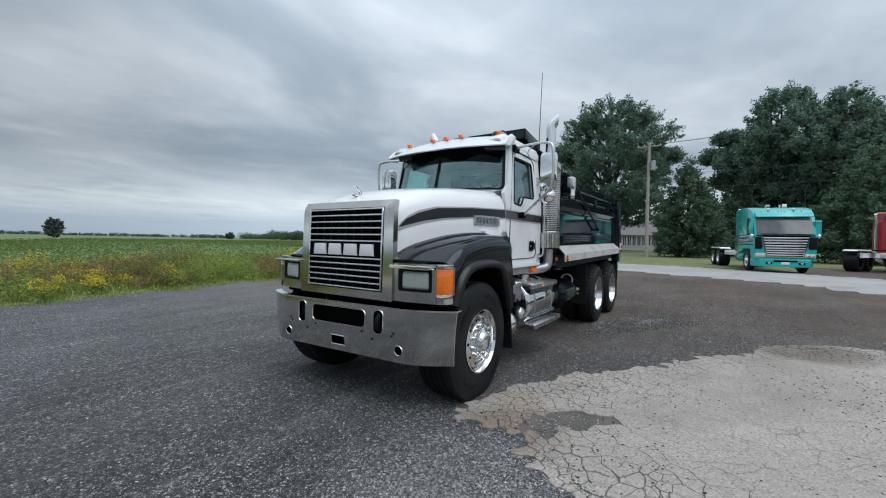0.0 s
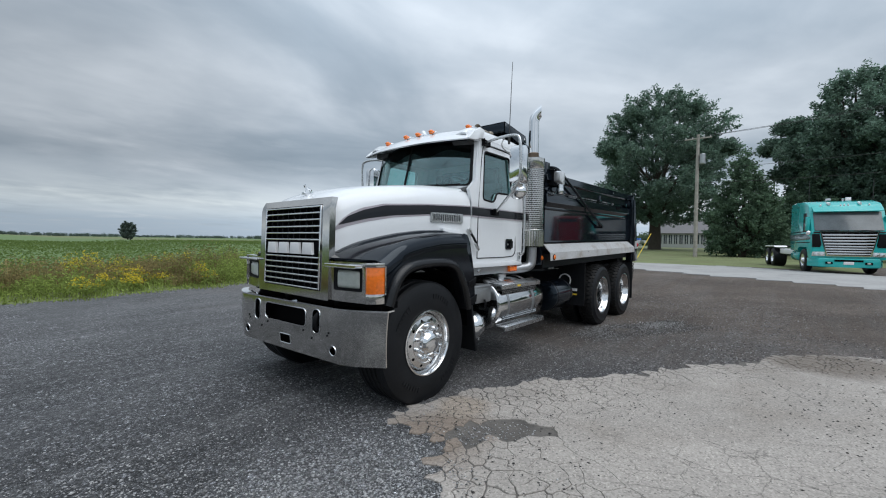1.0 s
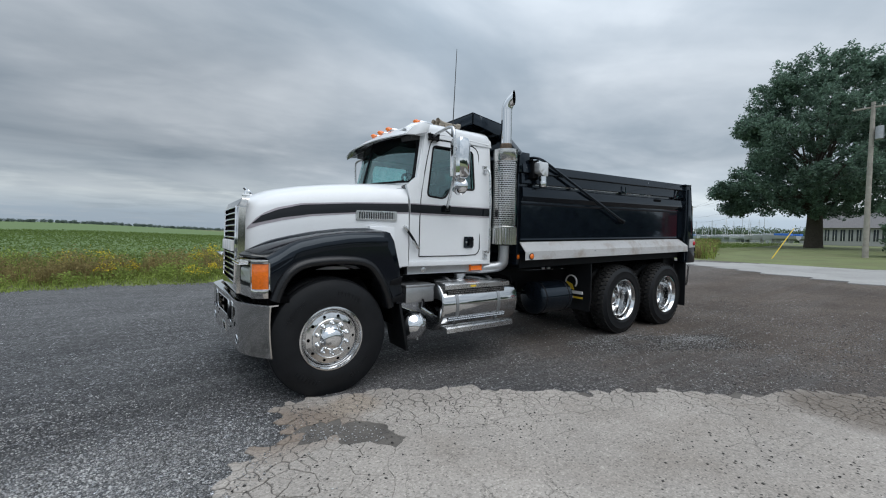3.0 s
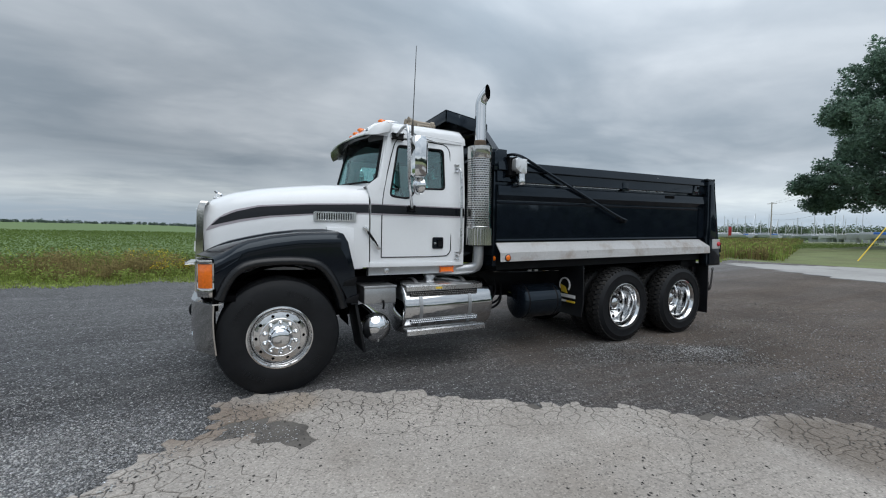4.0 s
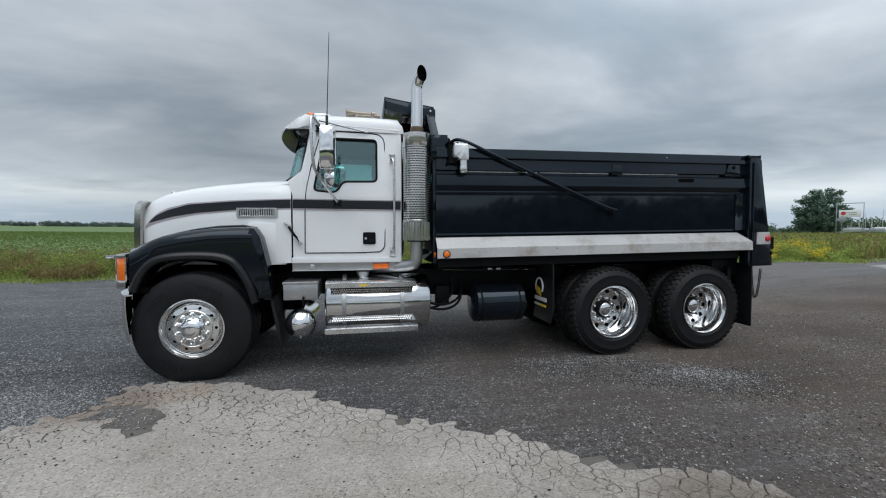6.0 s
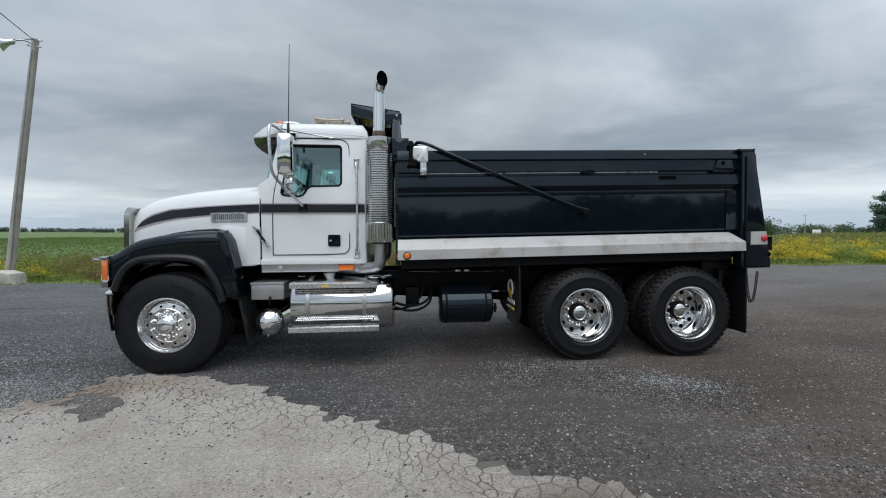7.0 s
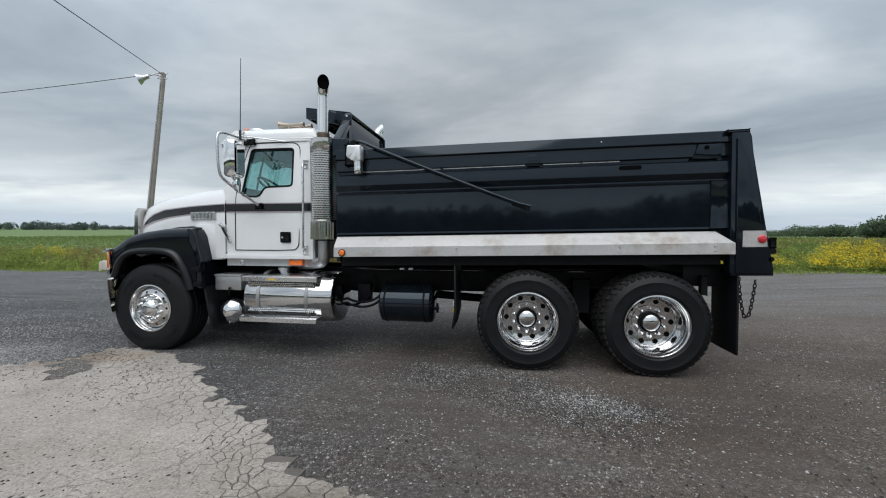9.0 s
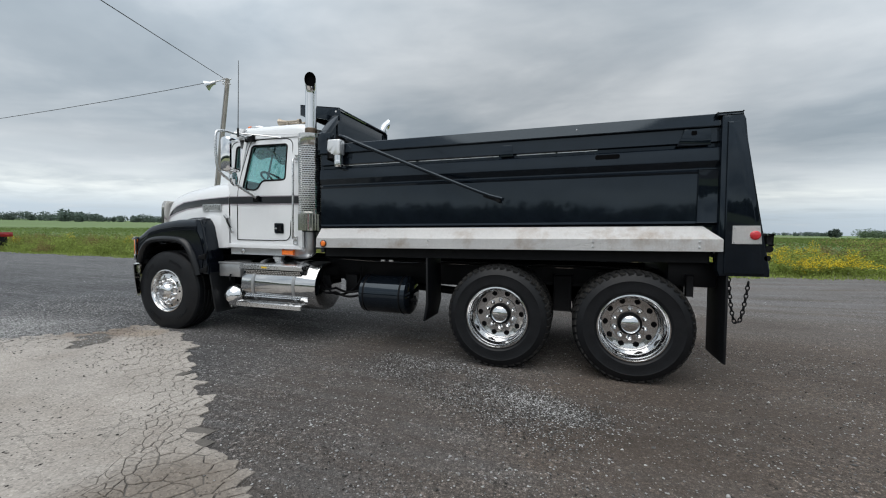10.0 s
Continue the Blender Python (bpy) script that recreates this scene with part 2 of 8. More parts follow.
M_GOLD = material("goldenrod_flowers", (0.72, 0.56, 0.06), 0.8, var=0.2, scale=1, fine=5, island=0.4, spec=0.2)
M_SOY = material("soybean_leaves", (0.14, 0.195, 0.060), 0.85, var=0.12, scale=0.06, fine=0.6, island=0.12, spec=0.05)
M_STONE = material("gravel_stones", (0.300, 0.298, 0.296), 0.85, var=0.25, scale=1.5, fine=20, island=0.7, spec=0.3)
M_GRIT = material("dark_grit", (0.07, 0.066, 0.062), 0.85, var=0.3, scale=1.5, fine=20, island=0.6, spec=0.3)
M_HULL = material("white_gelcoat", (0.42, 0.44, 0.46), 0.3, var=0.03)
M_TARP = material("blue_tarpaulin", (0.04, 0.15, 0.50), 0.6, var=0.1)
M_ROOFS = material("grey_shingles", (0.17, 0.165, 0.17), 0.85, var=0.15, fine=8)
M_SIDING = material("pale_siding", (0.45, 0.46, 0.46), 0.7, var=0.06)
M_SMOKED = material("smoked_screen", (0.10, 0.115, 0.12), 0.12, var=0.35, scale=1.4, coat=0.3)
M_WINDOW = material("house_window", (0.05, 0.06, 0.07), 0.1, var=0.1)


def leafy(m, amt):
    """Let light through thin leaves."""
    nt = m.node_tree
    b = nt.nodes["Principled BSDF"]
    tr = node(nt, "ShaderNodeBsdfTranslucent")
    nt.links.new(b.inputs["Base Color"].links[0].from_socket, tr.inputs[0])
    mix = node(nt, "ShaderNodeMixShader", ins={0: amt})
    nt.links.new(b.outputs[0], mix.inputs[1]); nt.links.new(tr.outputs[0], mix.inputs[2])
    nt.links.new(mix.outputs[0], nt.nodes["Material Output"].inputs[0])


for m_ in (M_LEAF, M_LEAF2, M_FARLEAF, M_MIDLEAF, M_GRASS, M_GOLD, M_BROWNW, M_SOY):
    leafy(m_, 0.5)


def diamond_plate():
    """White-grey aluminium tread plate with rust stains."""
    m = material("diamond_plate", (0.68, 0.685, 0.69), 0.40, metal=0.3, var=0.05, scale=2, fine=30, dirt=(0.34, 0.25, 0.18), dirt_scale=2.6, dirt_amt=0.8)
    nt = m.node_tree
    L = nt.links.new
    tc = node(nt, "ShaderNodeTexCoord")
    mp = node(nt, "ShaderNodeMapping", ins={"Rotation": (0, radians(45), 0), "Scale": (30, 30, 30)})
    L(tc.outputs["Object"], mp.inputs[0])
    ck = node(nt, "ShaderNodeTexBrick", ins={"Scale": 1.0, "Mortar Size": 0.16, "Mortar Smooth": 0.6, "Color1": (1, 1, 1, 1), "Color2": (1, 1, 1, 1), "Mortar": (0, 0, 0, 1)})
    sp = node(nt, "ShaderNodeSeparateXYZ")
    cb = node(nt, "ShaderNodeCombineXYZ")
    L(mp.outputs[0], sp.inputs[0]); L(sp.outputs[0], cb.inputs[0]); L(sp.outputs[2], cb.inputs[1]); L(cb.outputs[0], ck.inputs[0])
    bp = node(nt, "ShaderNodeBump", ins={"Strength": 1.0, "Distance": 0.006})
    L(ck.outputs[0], bp.inputs["Height"])
    b = nt.nodes["Principled BSDF"]
    # plate pattern in the colour too: grooves darker, treads lighter
    worn = ramp(nt, [(0.0, (0.80, 0.79, 0.78)), (1.0, (1.08, 1.08, 1.08))], ck.outputs[0])
    mu = node(nt, "ShaderNodeMix", data_type="RGBA", blend_type="MULTIPLY", ins={0: 1.0})
    L(b.inputs["Base Color"].links[0].from_socket, mu.inputs[6]); L(worn.outputs[0], mu.inputs[7]); L(mu.outputs[2], b.inputs["Base Color"])
    L(bp.outputs[0], nt.nodes["Principled BSDF"].inputs["Normal"])
    return m


M_DIAMOND = diamond_plate()


def ground_material():
    """Asphalt millings: dark fines, pale stone specks, paler worn and dusty patches, faint wheel tracks."""
    m = bpy.data.materials.new("asphalt_millings")
    m.use_nodes = True
    nt = m.node_tree
    L = nt.links.new
    b = nt.nodes["Principled BSDF"]
    b.inputs["Roughness"].default_value = 0.82
    b.inputs["Specular IOR Level"].default_value = 0.35
    tc = node(nt, "ShaderNodeTexCoord")
    P = tc.outputs["Object"]
    sx = node(nt, "ShaderNodeSeparateXYZ")
    L(P, sx.inputs[0])

    def noise_at(scale, detail=4, rough=0.6, vec=None):
        n = node(nt, "ShaderNodeTexNoise", ins={"Scale": scale, "Detail": detail, "Roughness": rough})
        L(vec or P, n.inputs[0])
        return n.outputs[0]

    def mix(fac, a, b):
        n = node(nt, "ShaderNodeMix", data_type="RGBA")
        L(fac, n.inputs[0])
        for q, k in ((a, 6), (b, 7)):
            if isinstance(q, tuple):
                n.inputs[k].default_value = (*q, 1)
            else:
                L(q, n.inputs[k])
        return n.outputs[2]

    # dusty brown yard towards the tail, bluish stone by the nose
    warm = node(nt, "ShaderNodeMath", operation="MULTIPLY_ADD", ins={1: 0.17, 2: 0.02})
    L(sx.outputs[0], warm.inputs[0])
    wn = node(nt, "ShaderNodeMath", operation="MULTIPLY_ADD", ins={1: 1.4, 2: -0.7})
    L(noise_at(0.45, 5), wn.inputs[0])
    ws = node(nt, "ShaderNodeMath", operation="ADD")
    ws.use_clamp = True
    L(warm.outputs[0], ws.inputs[0]); L(wn.outputs[0], ws.inputs[1])
    big = noise_at(0.55, 7, 0.66)
    blue = ramp(nt, [(0.30, (0.068, 0.069, 0.072)), (0.5, (0.114, 0.116, 0.121)), (0.72, (0.205, 0.209, 0.217))], big)
    brown = ramp(nt, [(0.30, (0.078, 0.062, 0.050)), (0.5, (0.120, 0.095, 0.078)), (0.72, (0.196, 0.162, 0.136))], big)
    col = mix(ws.outputs[0], blue.outputs[0], brown.outputs[0])
    # long pale wheel tracks
    for ang, sc, top in ((-9, (0.10, 1.9, 1), 0.55), (-24, (0.16, 3.2, 1), 0.4)):
        st = node(nt, "ShaderNodeMapping", ins={"Rotation": (0, 0, radians(ang)), "Scale": sc})
        L(P, st.inputs[0])
        sr = ramp(nt, [(0.50, (0, 0, 0)), (0.62, (top,) * 3)], noise_at(1.0, 8, 0.74, st.outputs[0]))
        cool = node(nt, "ShaderNodeMath", operation="MULTIPLY_ADD", ins={1: -0.8, 2: 1.0})
        L(ws.outputs[0], cool.inputs[0])
        sk = node(nt, "ShaderNodeMath", operation="MULTIPLY")
        L(sr.outputs[0], sk.inputs[0]); L(cool.outputs[0], sk.inputs[1])
        col = mix(sk.outputs[0], col, (0.245, 0.246, 0.250))
    # streaky paler grey that grows in beyond the truck
    ln = node(nt, "ShaderNodeMapRange", interpolation_type="SMOOTHSTEP", ins={1: 0.8, 2: 5.0, 3: 0.0, 4: 1.0})
    L(sx.outputs[1], ln.inputs[0])
    lm = node(nt, "ShaderNodeMapping", ins={"Rotation": (0, 0, radians(-12)), "Scale": (0.22, 1.5, 1)})
    L(P, lm.inputs[0])
    lr = ramp(nt, [(0.36, (0.22,) * 3), (0.66, (0.85,) * 3)], noise_at(1.0, 7, 0.7, lm.outputs[0]))
    lk = node(nt, "ShaderNodeMath", operation="MULTIPLY")
    L(ln.outputs[0], lk.inputs[0]); L(lr.outputs[0], lk.inputs[1])
    col = mix(lk.outputs[0], col, (0.225, 0.227, 0.232))

    # pale crushed stone heaped by the nose
    dv = node(nt, "ShaderNodeVectorMath", operation="DISTANCE")
    L(P, dv.inputs[0])
    dv.inputs[1].default_value = (-1.75, -2.35, 0.05)
    dn = node(nt, "ShaderNodeMath", operation="MULTIPLY_ADD", ins={1: -1.9})
    L(noise_at(1.3, 5), dn.inputs[0]); L(dv.outputs["Value"], dn.inputs[2])
    dr = ramp(nt, [(0.0, (0.8,) * 3), (0.7, (0, 0, 0))], dn.outputs[0])
    col = mix(dr.outputs[0], col, (0.245, 0.249, 0.256))

    def times(a, b_):
        n = node(nt, "ShaderNodeMix", data_type="RGBA", blend_type="MULTIPLY", ins={0: 1.0})
        L(a, n.inputs[6]); L(b_, n.inputs[7])
        return n.outputs[2]

    # where stones lie loose every chip shows; trodden fines elsewhere
    loose = node(nt, "ShaderNodeMath", operation="MULTIPLY_ADD", ins={1: -0.32})
    L(ws.outputs[0], loose.inputs[0]); L(noise_at(1.1, 5, 0.62), loose.inputs[2])
    lf = ramp(nt, [(0.14, (0.30,) * 3), (0.36, (0.62,) * 3), (0.56, (1.0,) * 3)], loose.outputs[0])
    hts = []
    for sc in (40.0, 95.0, 190.0):
        v = node(nt, "ShaderNodeTexVoronoi", feature="F1", ins={"Scale": sc})
        L(P, v.inputs["Vector"])
        cc = node(nt, "ShaderNodeSeparateColor")
        L(v.outputs["Color"], cc.inputs[0])
        k = ramp(nt, [(0.0, (0.62,) * 3), (0.45, (0.88,) * 3), (0.80, (1.15,) * 3), (0.92, (1.7,) * 3), (1.0, (2.5, 2.5, 2.55))], cc.outputs[0])
        edge = ramp(nt, [(0.30, (1.12,) * 3), (0.66, (0.62,) * 3)], v.outputs["Distance"])
        for fac in (k, edge):
            col = times(col, mix(lf.outputs[0], (1.0, 1.0, 1.0), fac.outputs[0]))
        hts.append(v.outputs["Distance"])
    grain = ramp(nt, [(0.3, (0.62,) * 3), (0.7, (1.42,) * 3)], noise_at(110, 5, 0.75))
    col = times(col, grain.outputs[0])
    L(col, b.inputs["Base Color"])
    add = node(nt, "ShaderNodeMath", operation="MULTIPLY_ADD", ins={1: -0.8})
    L(hts[0], add.inputs[0]); L(noise_at(120, 4), add.inputs[2])
    add2 = node(nt, "ShaderNodeMath", operation="MULTIPLY_ADD", ins={1: -0.6})
    L(hts[1], add2.inputs[0]); L(add.outputs[0], add2.inputs[2])
    bp = node(nt, "ShaderNodeBump", ins={"Strength": 1.0, "Distance": 0.014})
    L(add2.outputs[0], bp.inputs["Height"]); L(bp.outputs[0], b.inputs["Normal"])
    return m


def field_material():
    """Bean field sheet: mottled green rows with drier streaks."""
    m = material("bean_field", (0.107, 0.168, 0.054), 0.9, var=0.12, scale=0.03, fine=0.5, bump=0.6, bump_scale=3, dirt=(0.13, 0.15, 0.05), dirt_scale=0.02, dirt_amt=0.5)
    return m


def slab_material():
    """Pale worn asphalt: fine aggregate, brown and dark stains, hairline cracks."""
    m = material("worn_pale_asphalt", (0.335, 0.306, 0.276), 0.85, var=0.10, scale=1.2, fine=45, bump=0.35, bump_scale=110, dirt=(0.205, 0.176, 0.148), dirt_scale=0.75, dirt_amt=0.6)
    nt = m.node_tree
    L = nt.links.new
    b = nt.nodes["Principled BSDF"]
    col = b.inputs["Base Color"].links[0].from_socket
    tc = node(nt, "ShaderNodeTexCoord")
    P = tc.outputs["Object"]
    wv = node(nt, "ShaderNodeTexNoise", ins={"Scale": 3.0, "Detail": 5, "Roughness": 0.7})
    L(P, wv.inputs[0])
    wa = node(nt, "ShaderNodeMix", data_type="VECTOR", ins={0: 0.13})
    L(P, wa.inputs[4]); L(wv.outputs["Color"], wa.inputs[5])
    mask = node(nt, "ShaderNodeTexNoise", ins={"Scale": 1.1, "Detail": 3})
    L(P, mask.inputs[0])
    mr = ramp(nt, [(0.43, (0, 0, 0)), (0.58, (0.75,) * 3)], mask.outputs[0])
    for sc, wd in ((1.3, 0.008), (4.2, 0.016)):
        v = node(nt, "ShaderNodeTexVoronoi", feature="DISTANCE_TO_EDGE", ins={"Scale": sc})
        L(wa.outputs[1], v.inputs["Vector"])
        ln = ramp(nt, [(0.0, (1, 1, 1)), (wd, (0, 0, 0))], v.outputs["Distance"])
        f = node(nt, "ShaderNodeMath", operation="MULTIPLY")
        L(ln.outputs[0], f.inputs[0]); L(mr.outputs[0], f.inputs[1])
        mx = node(nt, "ShaderNodeMix", data_type="RGBA", ins={7: (0.10, 0.092, 0.08, 1)})
        L(f.outputs[0], mx.inputs[0]); L(col, mx.inputs[6])
        col = mx.outputs[2]
    # two old brown spills, by the front wheel and at the far corner
    for cx, cy, r, tint in ((-0.50, -1.62, 0.42, (0.19, 0.145, 0.11, 1)), (3.62, -4.08, 0.55, (0.135, 0.110, 0.088, 1)), (0.05, -1.45, 0.22, (0.30, 0.25, 0.20, 1))):
        dv = node(nt, "ShaderNodeVectorMath", operation="DISTANCE")
        L(P, dv.inputs[0])
        dv.inputs[1].default_value = (cx, cy, 0.08)
        da = node(nt, "ShaderNodeMath", operation="MULTIPLY_ADD", ins={1: -0.9 * r})
        L(mask.outputs[0], da.inputs[0]); L(dv.outputs["Value"], da.inputs[2])
        db = node(nt, "ShaderNodeMath", operation="MULTIPLY_ADD", ins={1: -0.7 * r})
        L(wv.outputs[0], db.inputs[0]); L(da.outputs[0], db.inputs[2])
        ss_ = ramp(nt, [(0.0, (0.8,) * 3), (r * 0.55, (0, 0, 0))], db.outputs[0])
        mx = node(nt, "ShaderNodeMix", data_type="RGBA", ins={7: tint})
        L(ss_.outputs[0], mx.inputs[0]); L(col, mx.inputs[6])
        col = mx.outputs[2]
    # aggregate: each chip its own tone
    v = node(nt, "ShaderNodeTexVoronoi", feature="F1", ins={"Scale": 95.0})
    L(P, v.inputs["Vector"])
    cc = node(nt, "ShaderNodeSeparateColor")
    L(v.outputs["Color"], cc.inputs[0])
    k = ramp(nt, [(0.0, (0.45,) * 3), (0.08, (0.8,) * 3), (0.5, (1.0,) * 3), (0.92, (1.12,) * 3), (1.0, (1.4,) * 3)], cc.outputs[0])
    mu = node(nt, "ShaderNodeMix", data_type="RGBA", blend_type="MULTIPLY", ins={0: 1.0})
    L(col, mu.inputs[6]); L(k.outputs[0], mu.inputs[7])
    L(mu.outputs[2], b.inputs["Base Color"])
    return m


M_GROUND = ground_material()
M_FIELD = field_material()
M_SLAB = slab_material()
M_BED = material("crack_filling_dust", (0.108, 0.098, 0.088), 0.95, var=0.2, bump=0.4)
M_ROAD = material("pale_road_surface", (0.34, 0.335, 0.325), 0.88, var=0.1, scale=0.5, fine=12, bump=0.25, bump_scale=60, dirt=(0.20, 0.195, 0.19), dirt_scale=0.6, dirt_amt=0.6)
M_LAWN = material("mown_grass", (0.140, 0.165, 0.065), 0.9, var=0.22, scale=0.5, fine=9, bump=0.6, bump_scale=30, dirt=(0.16, 0.14, 0.07), dirt_scale=0.3, dirt_amt=0.6)


# ---- building helpers ----
def part(name, bm, mat, parent=None, label="", angle=38, kind=""):
    """Link a bmesh as one mesh object, under a thing or a part."""
    bmesh.ops.recalc_face_normals(bm, faces=bm.faces)
    me = bpy.data.meshes.new(name)
    bm.to_mesh(me)
    bm.free()
    me.materials.append(mat)
    me.polygons.foreach_set("use_smooth", [True] * len(me.polygons))
    me.set_sharp_from_angle(angle=radians(angle))
    ob = new(name, me)
    if parent:
        ob.parent = parent
    return tagged(ob, label=label, kind=kind)


def thing(name, label, category, group="", at=None, kind=""):
    ob = new(name)
    ob.empty_display_size = 0.3
    if at is not None:
        ob.matrix_world = at
    return tagged(ob, label, category, group, kind)


def BM():
    return bmesh.new()


def box(bm, x0, x1, y0, y1, z0, z1, bev=0.0, seg=2, m=None):
    r = bmesh.ops.create_cube(bm, size=1)
    vs = r["verts"]
    for v in vs:
        v.co = Vector((x0 if v.co.x < 0 else x1, y0 if v.co.y < 0 else y1, z0 if v.co.z < 0 else z1))
    if bev:
        es = list({e for v in vs for e in v.link_edges})
        rb = bmesh.ops.bevel(bm, geom=es, offset=bev, segments=seg, profile=0.5, affect="EDGES")
        vs = list({v for f in rb["faces"] for v in f.verts} | {v for v in vs if v.is_valid})
    if m is not None:
        bmesh.ops.transform(bm, matrix=m, verts=vs)
    return bm


def prism(bm, pts, a, b, axis="y", bev=0.0):
    """A polygon extruded from a to b. axis y: points are (x, z); axis x: (y, z); axis z: (x, y)."""
    def at(p, h):
        return {"y": (p[0], h, p[1]), "x": (h, p[0], p[1]), "z": (p[0], p[1], h)}[axis]
    lo = [bm.verts.new(at(p, a)) for p in pts]
    hi = [bm.verts.new(at(p, b)) for p in pts]
    n = len(pts)
    fs = [bm.faces.new(lo), bm.faces.new(hi)]
    for i in range(n):
        fs.append(bm.faces.new((lo[i], lo[(i + 1) % n], hi[(i + 1) % n], hi[i])))
    if bev:
        es = list({e for f in fs[:2] for e in f.edges})
        bmesh.ops.bevel(bm, geom=es, offset=bev, segments=2, profile=0.5, affect="EDGES")
    return bm


def frame_of(d):
    d = Vector(d).normalized()
    up = Vector((0, 0, 1)) if abs(d.z) < 0.9 else Vector((1, 0, 0))
    u = d.cross(up).normalized()
    return u, d.cross(u).normalized(), d


def loft(bm, rings, closed=True, caps=True):
    vr = [[bm.verts.new(p) for p in r] for r in rings]
    n = len(vr[0])
    for a, b in zip(vr, vr[1:]):
        for i in range(n if closed else n - 1):
            j = (i + 1) % n
            try:
                bm.faces.new((a[i], a[j], b[j], b[i]))
            except ValueError:
                pass
    if caps and closed:
        bm.faces.new(vr[0])
        bm.faces.new(vr[-1])
    return vr


def thick_loft(bm, rings, shift):
    """An open sheet lofted through the rings, with its inner face moved by the shift."""
    d = Vector(shift)
    loft(bm, [list(r) + [Vector(p) + d for p in reversed(r)] for r in rings], True, True)
    return bm


def lathe(bm, prof, origin, axis, n=32, caps=False):
    """Turn a profile of (radius, height) round an axis through origin."""
    u, v, d = frame_of(axis)
    o = Vector(origin)
    rings = []
    for r, h in prof:
        rings.append([o + d * h + (u * math.cos(2 * math.pi * i / n) + v * math.sin(2 * math.pi * i / n)) * r for i in range(n)])
    loft(bm, rings, True, caps)
    return bm


def cyl(bm, p0, p1, r, n=20, r1=None, bev=0.0):
    p0, p1 = Vector(p0), Vector(p1)
    h = (p1 - p0).length
    r1 = r if r1 is None else r1
    if bev:
        prof = [(0.001, 0), (r - bev, 0), (r, bev), (r1, h - bev), (r1 - bev, h), (0.001, h)]
    else:
        prof = [(0.0005, 0), (r, 0), (r, 0.0001), (r1, h - 0.0001), (r1, h), (0.0005, h)]
    return lathe(bm, prof, p0, p1 - p0, n)


def tube(bm, pts, r, n=8, smooth=3, radii=None):
    """A round bar along a path, with the corners softened."""
    P = [Vector(p) for p in pts]
    for _ in range(smooth if len(P) > 2 else 0):
        Q = [P[0]]
        for a, b in zip(P, P[1:]):
            Q += [a.lerp(b, 0.25), a.lerp(b, 0.75)]
        P = Q + [P[-1]]
    rings = []
    u0 = None
    for i, p in enumerate(P):
        d = (P[min(i + 1, len(P) - 1)] - P[max(i - 1, 0)]).normalized()
        if u0 is None:
            u0, _, _ = frame_of(d)
        u = (u0 - d * u0.dot(d)).normalized()
        v = d.cross(u)
        u0 = u
        rr = r if radii is None else radii[0] + (radii[1] - radii[0]) * i / max(1, len(P) - 1)
        rings.append([p + (u * math.cos(2 * math.pi * k / n) + v * math.sin(2 * math.pi * k / n)) * rr for k in range(n)])
    loft(bm, rings)
    return bm


def ball(bm, c, r, sx=1, sy=1, sz=1, seg=16):
    m = Matrix.Translation(c) @ Matrix.Diagonal((r * sx, r * sy, r * sz, 1))
    bmesh.ops.create_uvsphere(bm, u_segments=seg, v_segments=max(6, seg // 2), radius=1, matrix=m)
    return bm


def ray_poly(poly, c, ang):
    d = (math.cos(ang), math.sin(ang))
    best = 0
    for (x0, y0), (x1, y1) in zip(poly, poly[1:] + poly[:1]):
        ex, ey = x1 - x0, y1 - y0
        den = d[0] * ey - d[1] * ex
        if abs(den) < 1e-12:
            continue
        s = ((x0 - c[0]) * ey - (y0 - c[1]) * ex) / den
        t = ((x0 - c[0]) * d[1] - (y0 - c[1]) * d[0]) / den
        if s > 0 and -1e-9 <= t <= 1 + 1e-9:
            best = max(best, s)
    return (c[0] + d[0] * best, c[1] + d[1] * best)


def round_poly(poly, r, n=4):
    """Round the corners of a polygon."""
    out = []
    k = len(poly)
    for i in range(k):
        p, a, b = Vector(poly[i]), Vector(poly[i - 1]), Vector(poly[(i + 1) % k])
        da, db = (a - p), (b - p)
        q = min(r, da.length * 0.45, db.length * 0.45)
        s, e = p + da.normalized() * q, p + db.normalized() * q
        for j in range(n + 1):
            t = j / n
            out.append(tuple((1 - t) ** 2 * s + 2 * t * (1 - t) * p + t * t * e))
    return out


def angles_of(polys, c, extra=24):
    A = {round(math.atan2(y - c[1], x - c[0]), 5) for p in polys for x, y in p}
    A |= {round(-math.pi + 2 * math.pi * i / extra, 5) for i in range(extra)}
    A = sorted(A)
    return [a for i, a in enumerate(A) if i == 0 or a - A[i - 1] > 1e-4]


def panel_with_hole(bm, outer, hole, put, depth, centre=None):
    """A plate with an opening; put(u, v, d) places a point at depth d behind the face."""
    c = centre or (sum(p[0] for p in hole) / len(hole), sum(p[1] for p in hole) / len(hole))
    A = angles_of([outer, hole], c)
    O = [ray_poly(outer, c, a) for a in A]
    H = [ray_poly(hole, c, a) for a in A]
    rings = [[put(u, v, 0) for u, v in O], [put(u, v, 0) for u, v in H], [put(u, v, depth) for u, v in H], [put(u, v, depth) for u, v in O]]
    vr = [[bm.verts.new(p) for p in r] for r in rings]
    n = len(A)
    for k in range(4):
        a, b = vr[k], vr[(k + 1) % 4]
        for i in range(n):
            j = (i + 1) % n
            try:
                bm.faces.new((a[i], a[j], b[j], b[i]))
            except ValueError:
                pass
    return bm


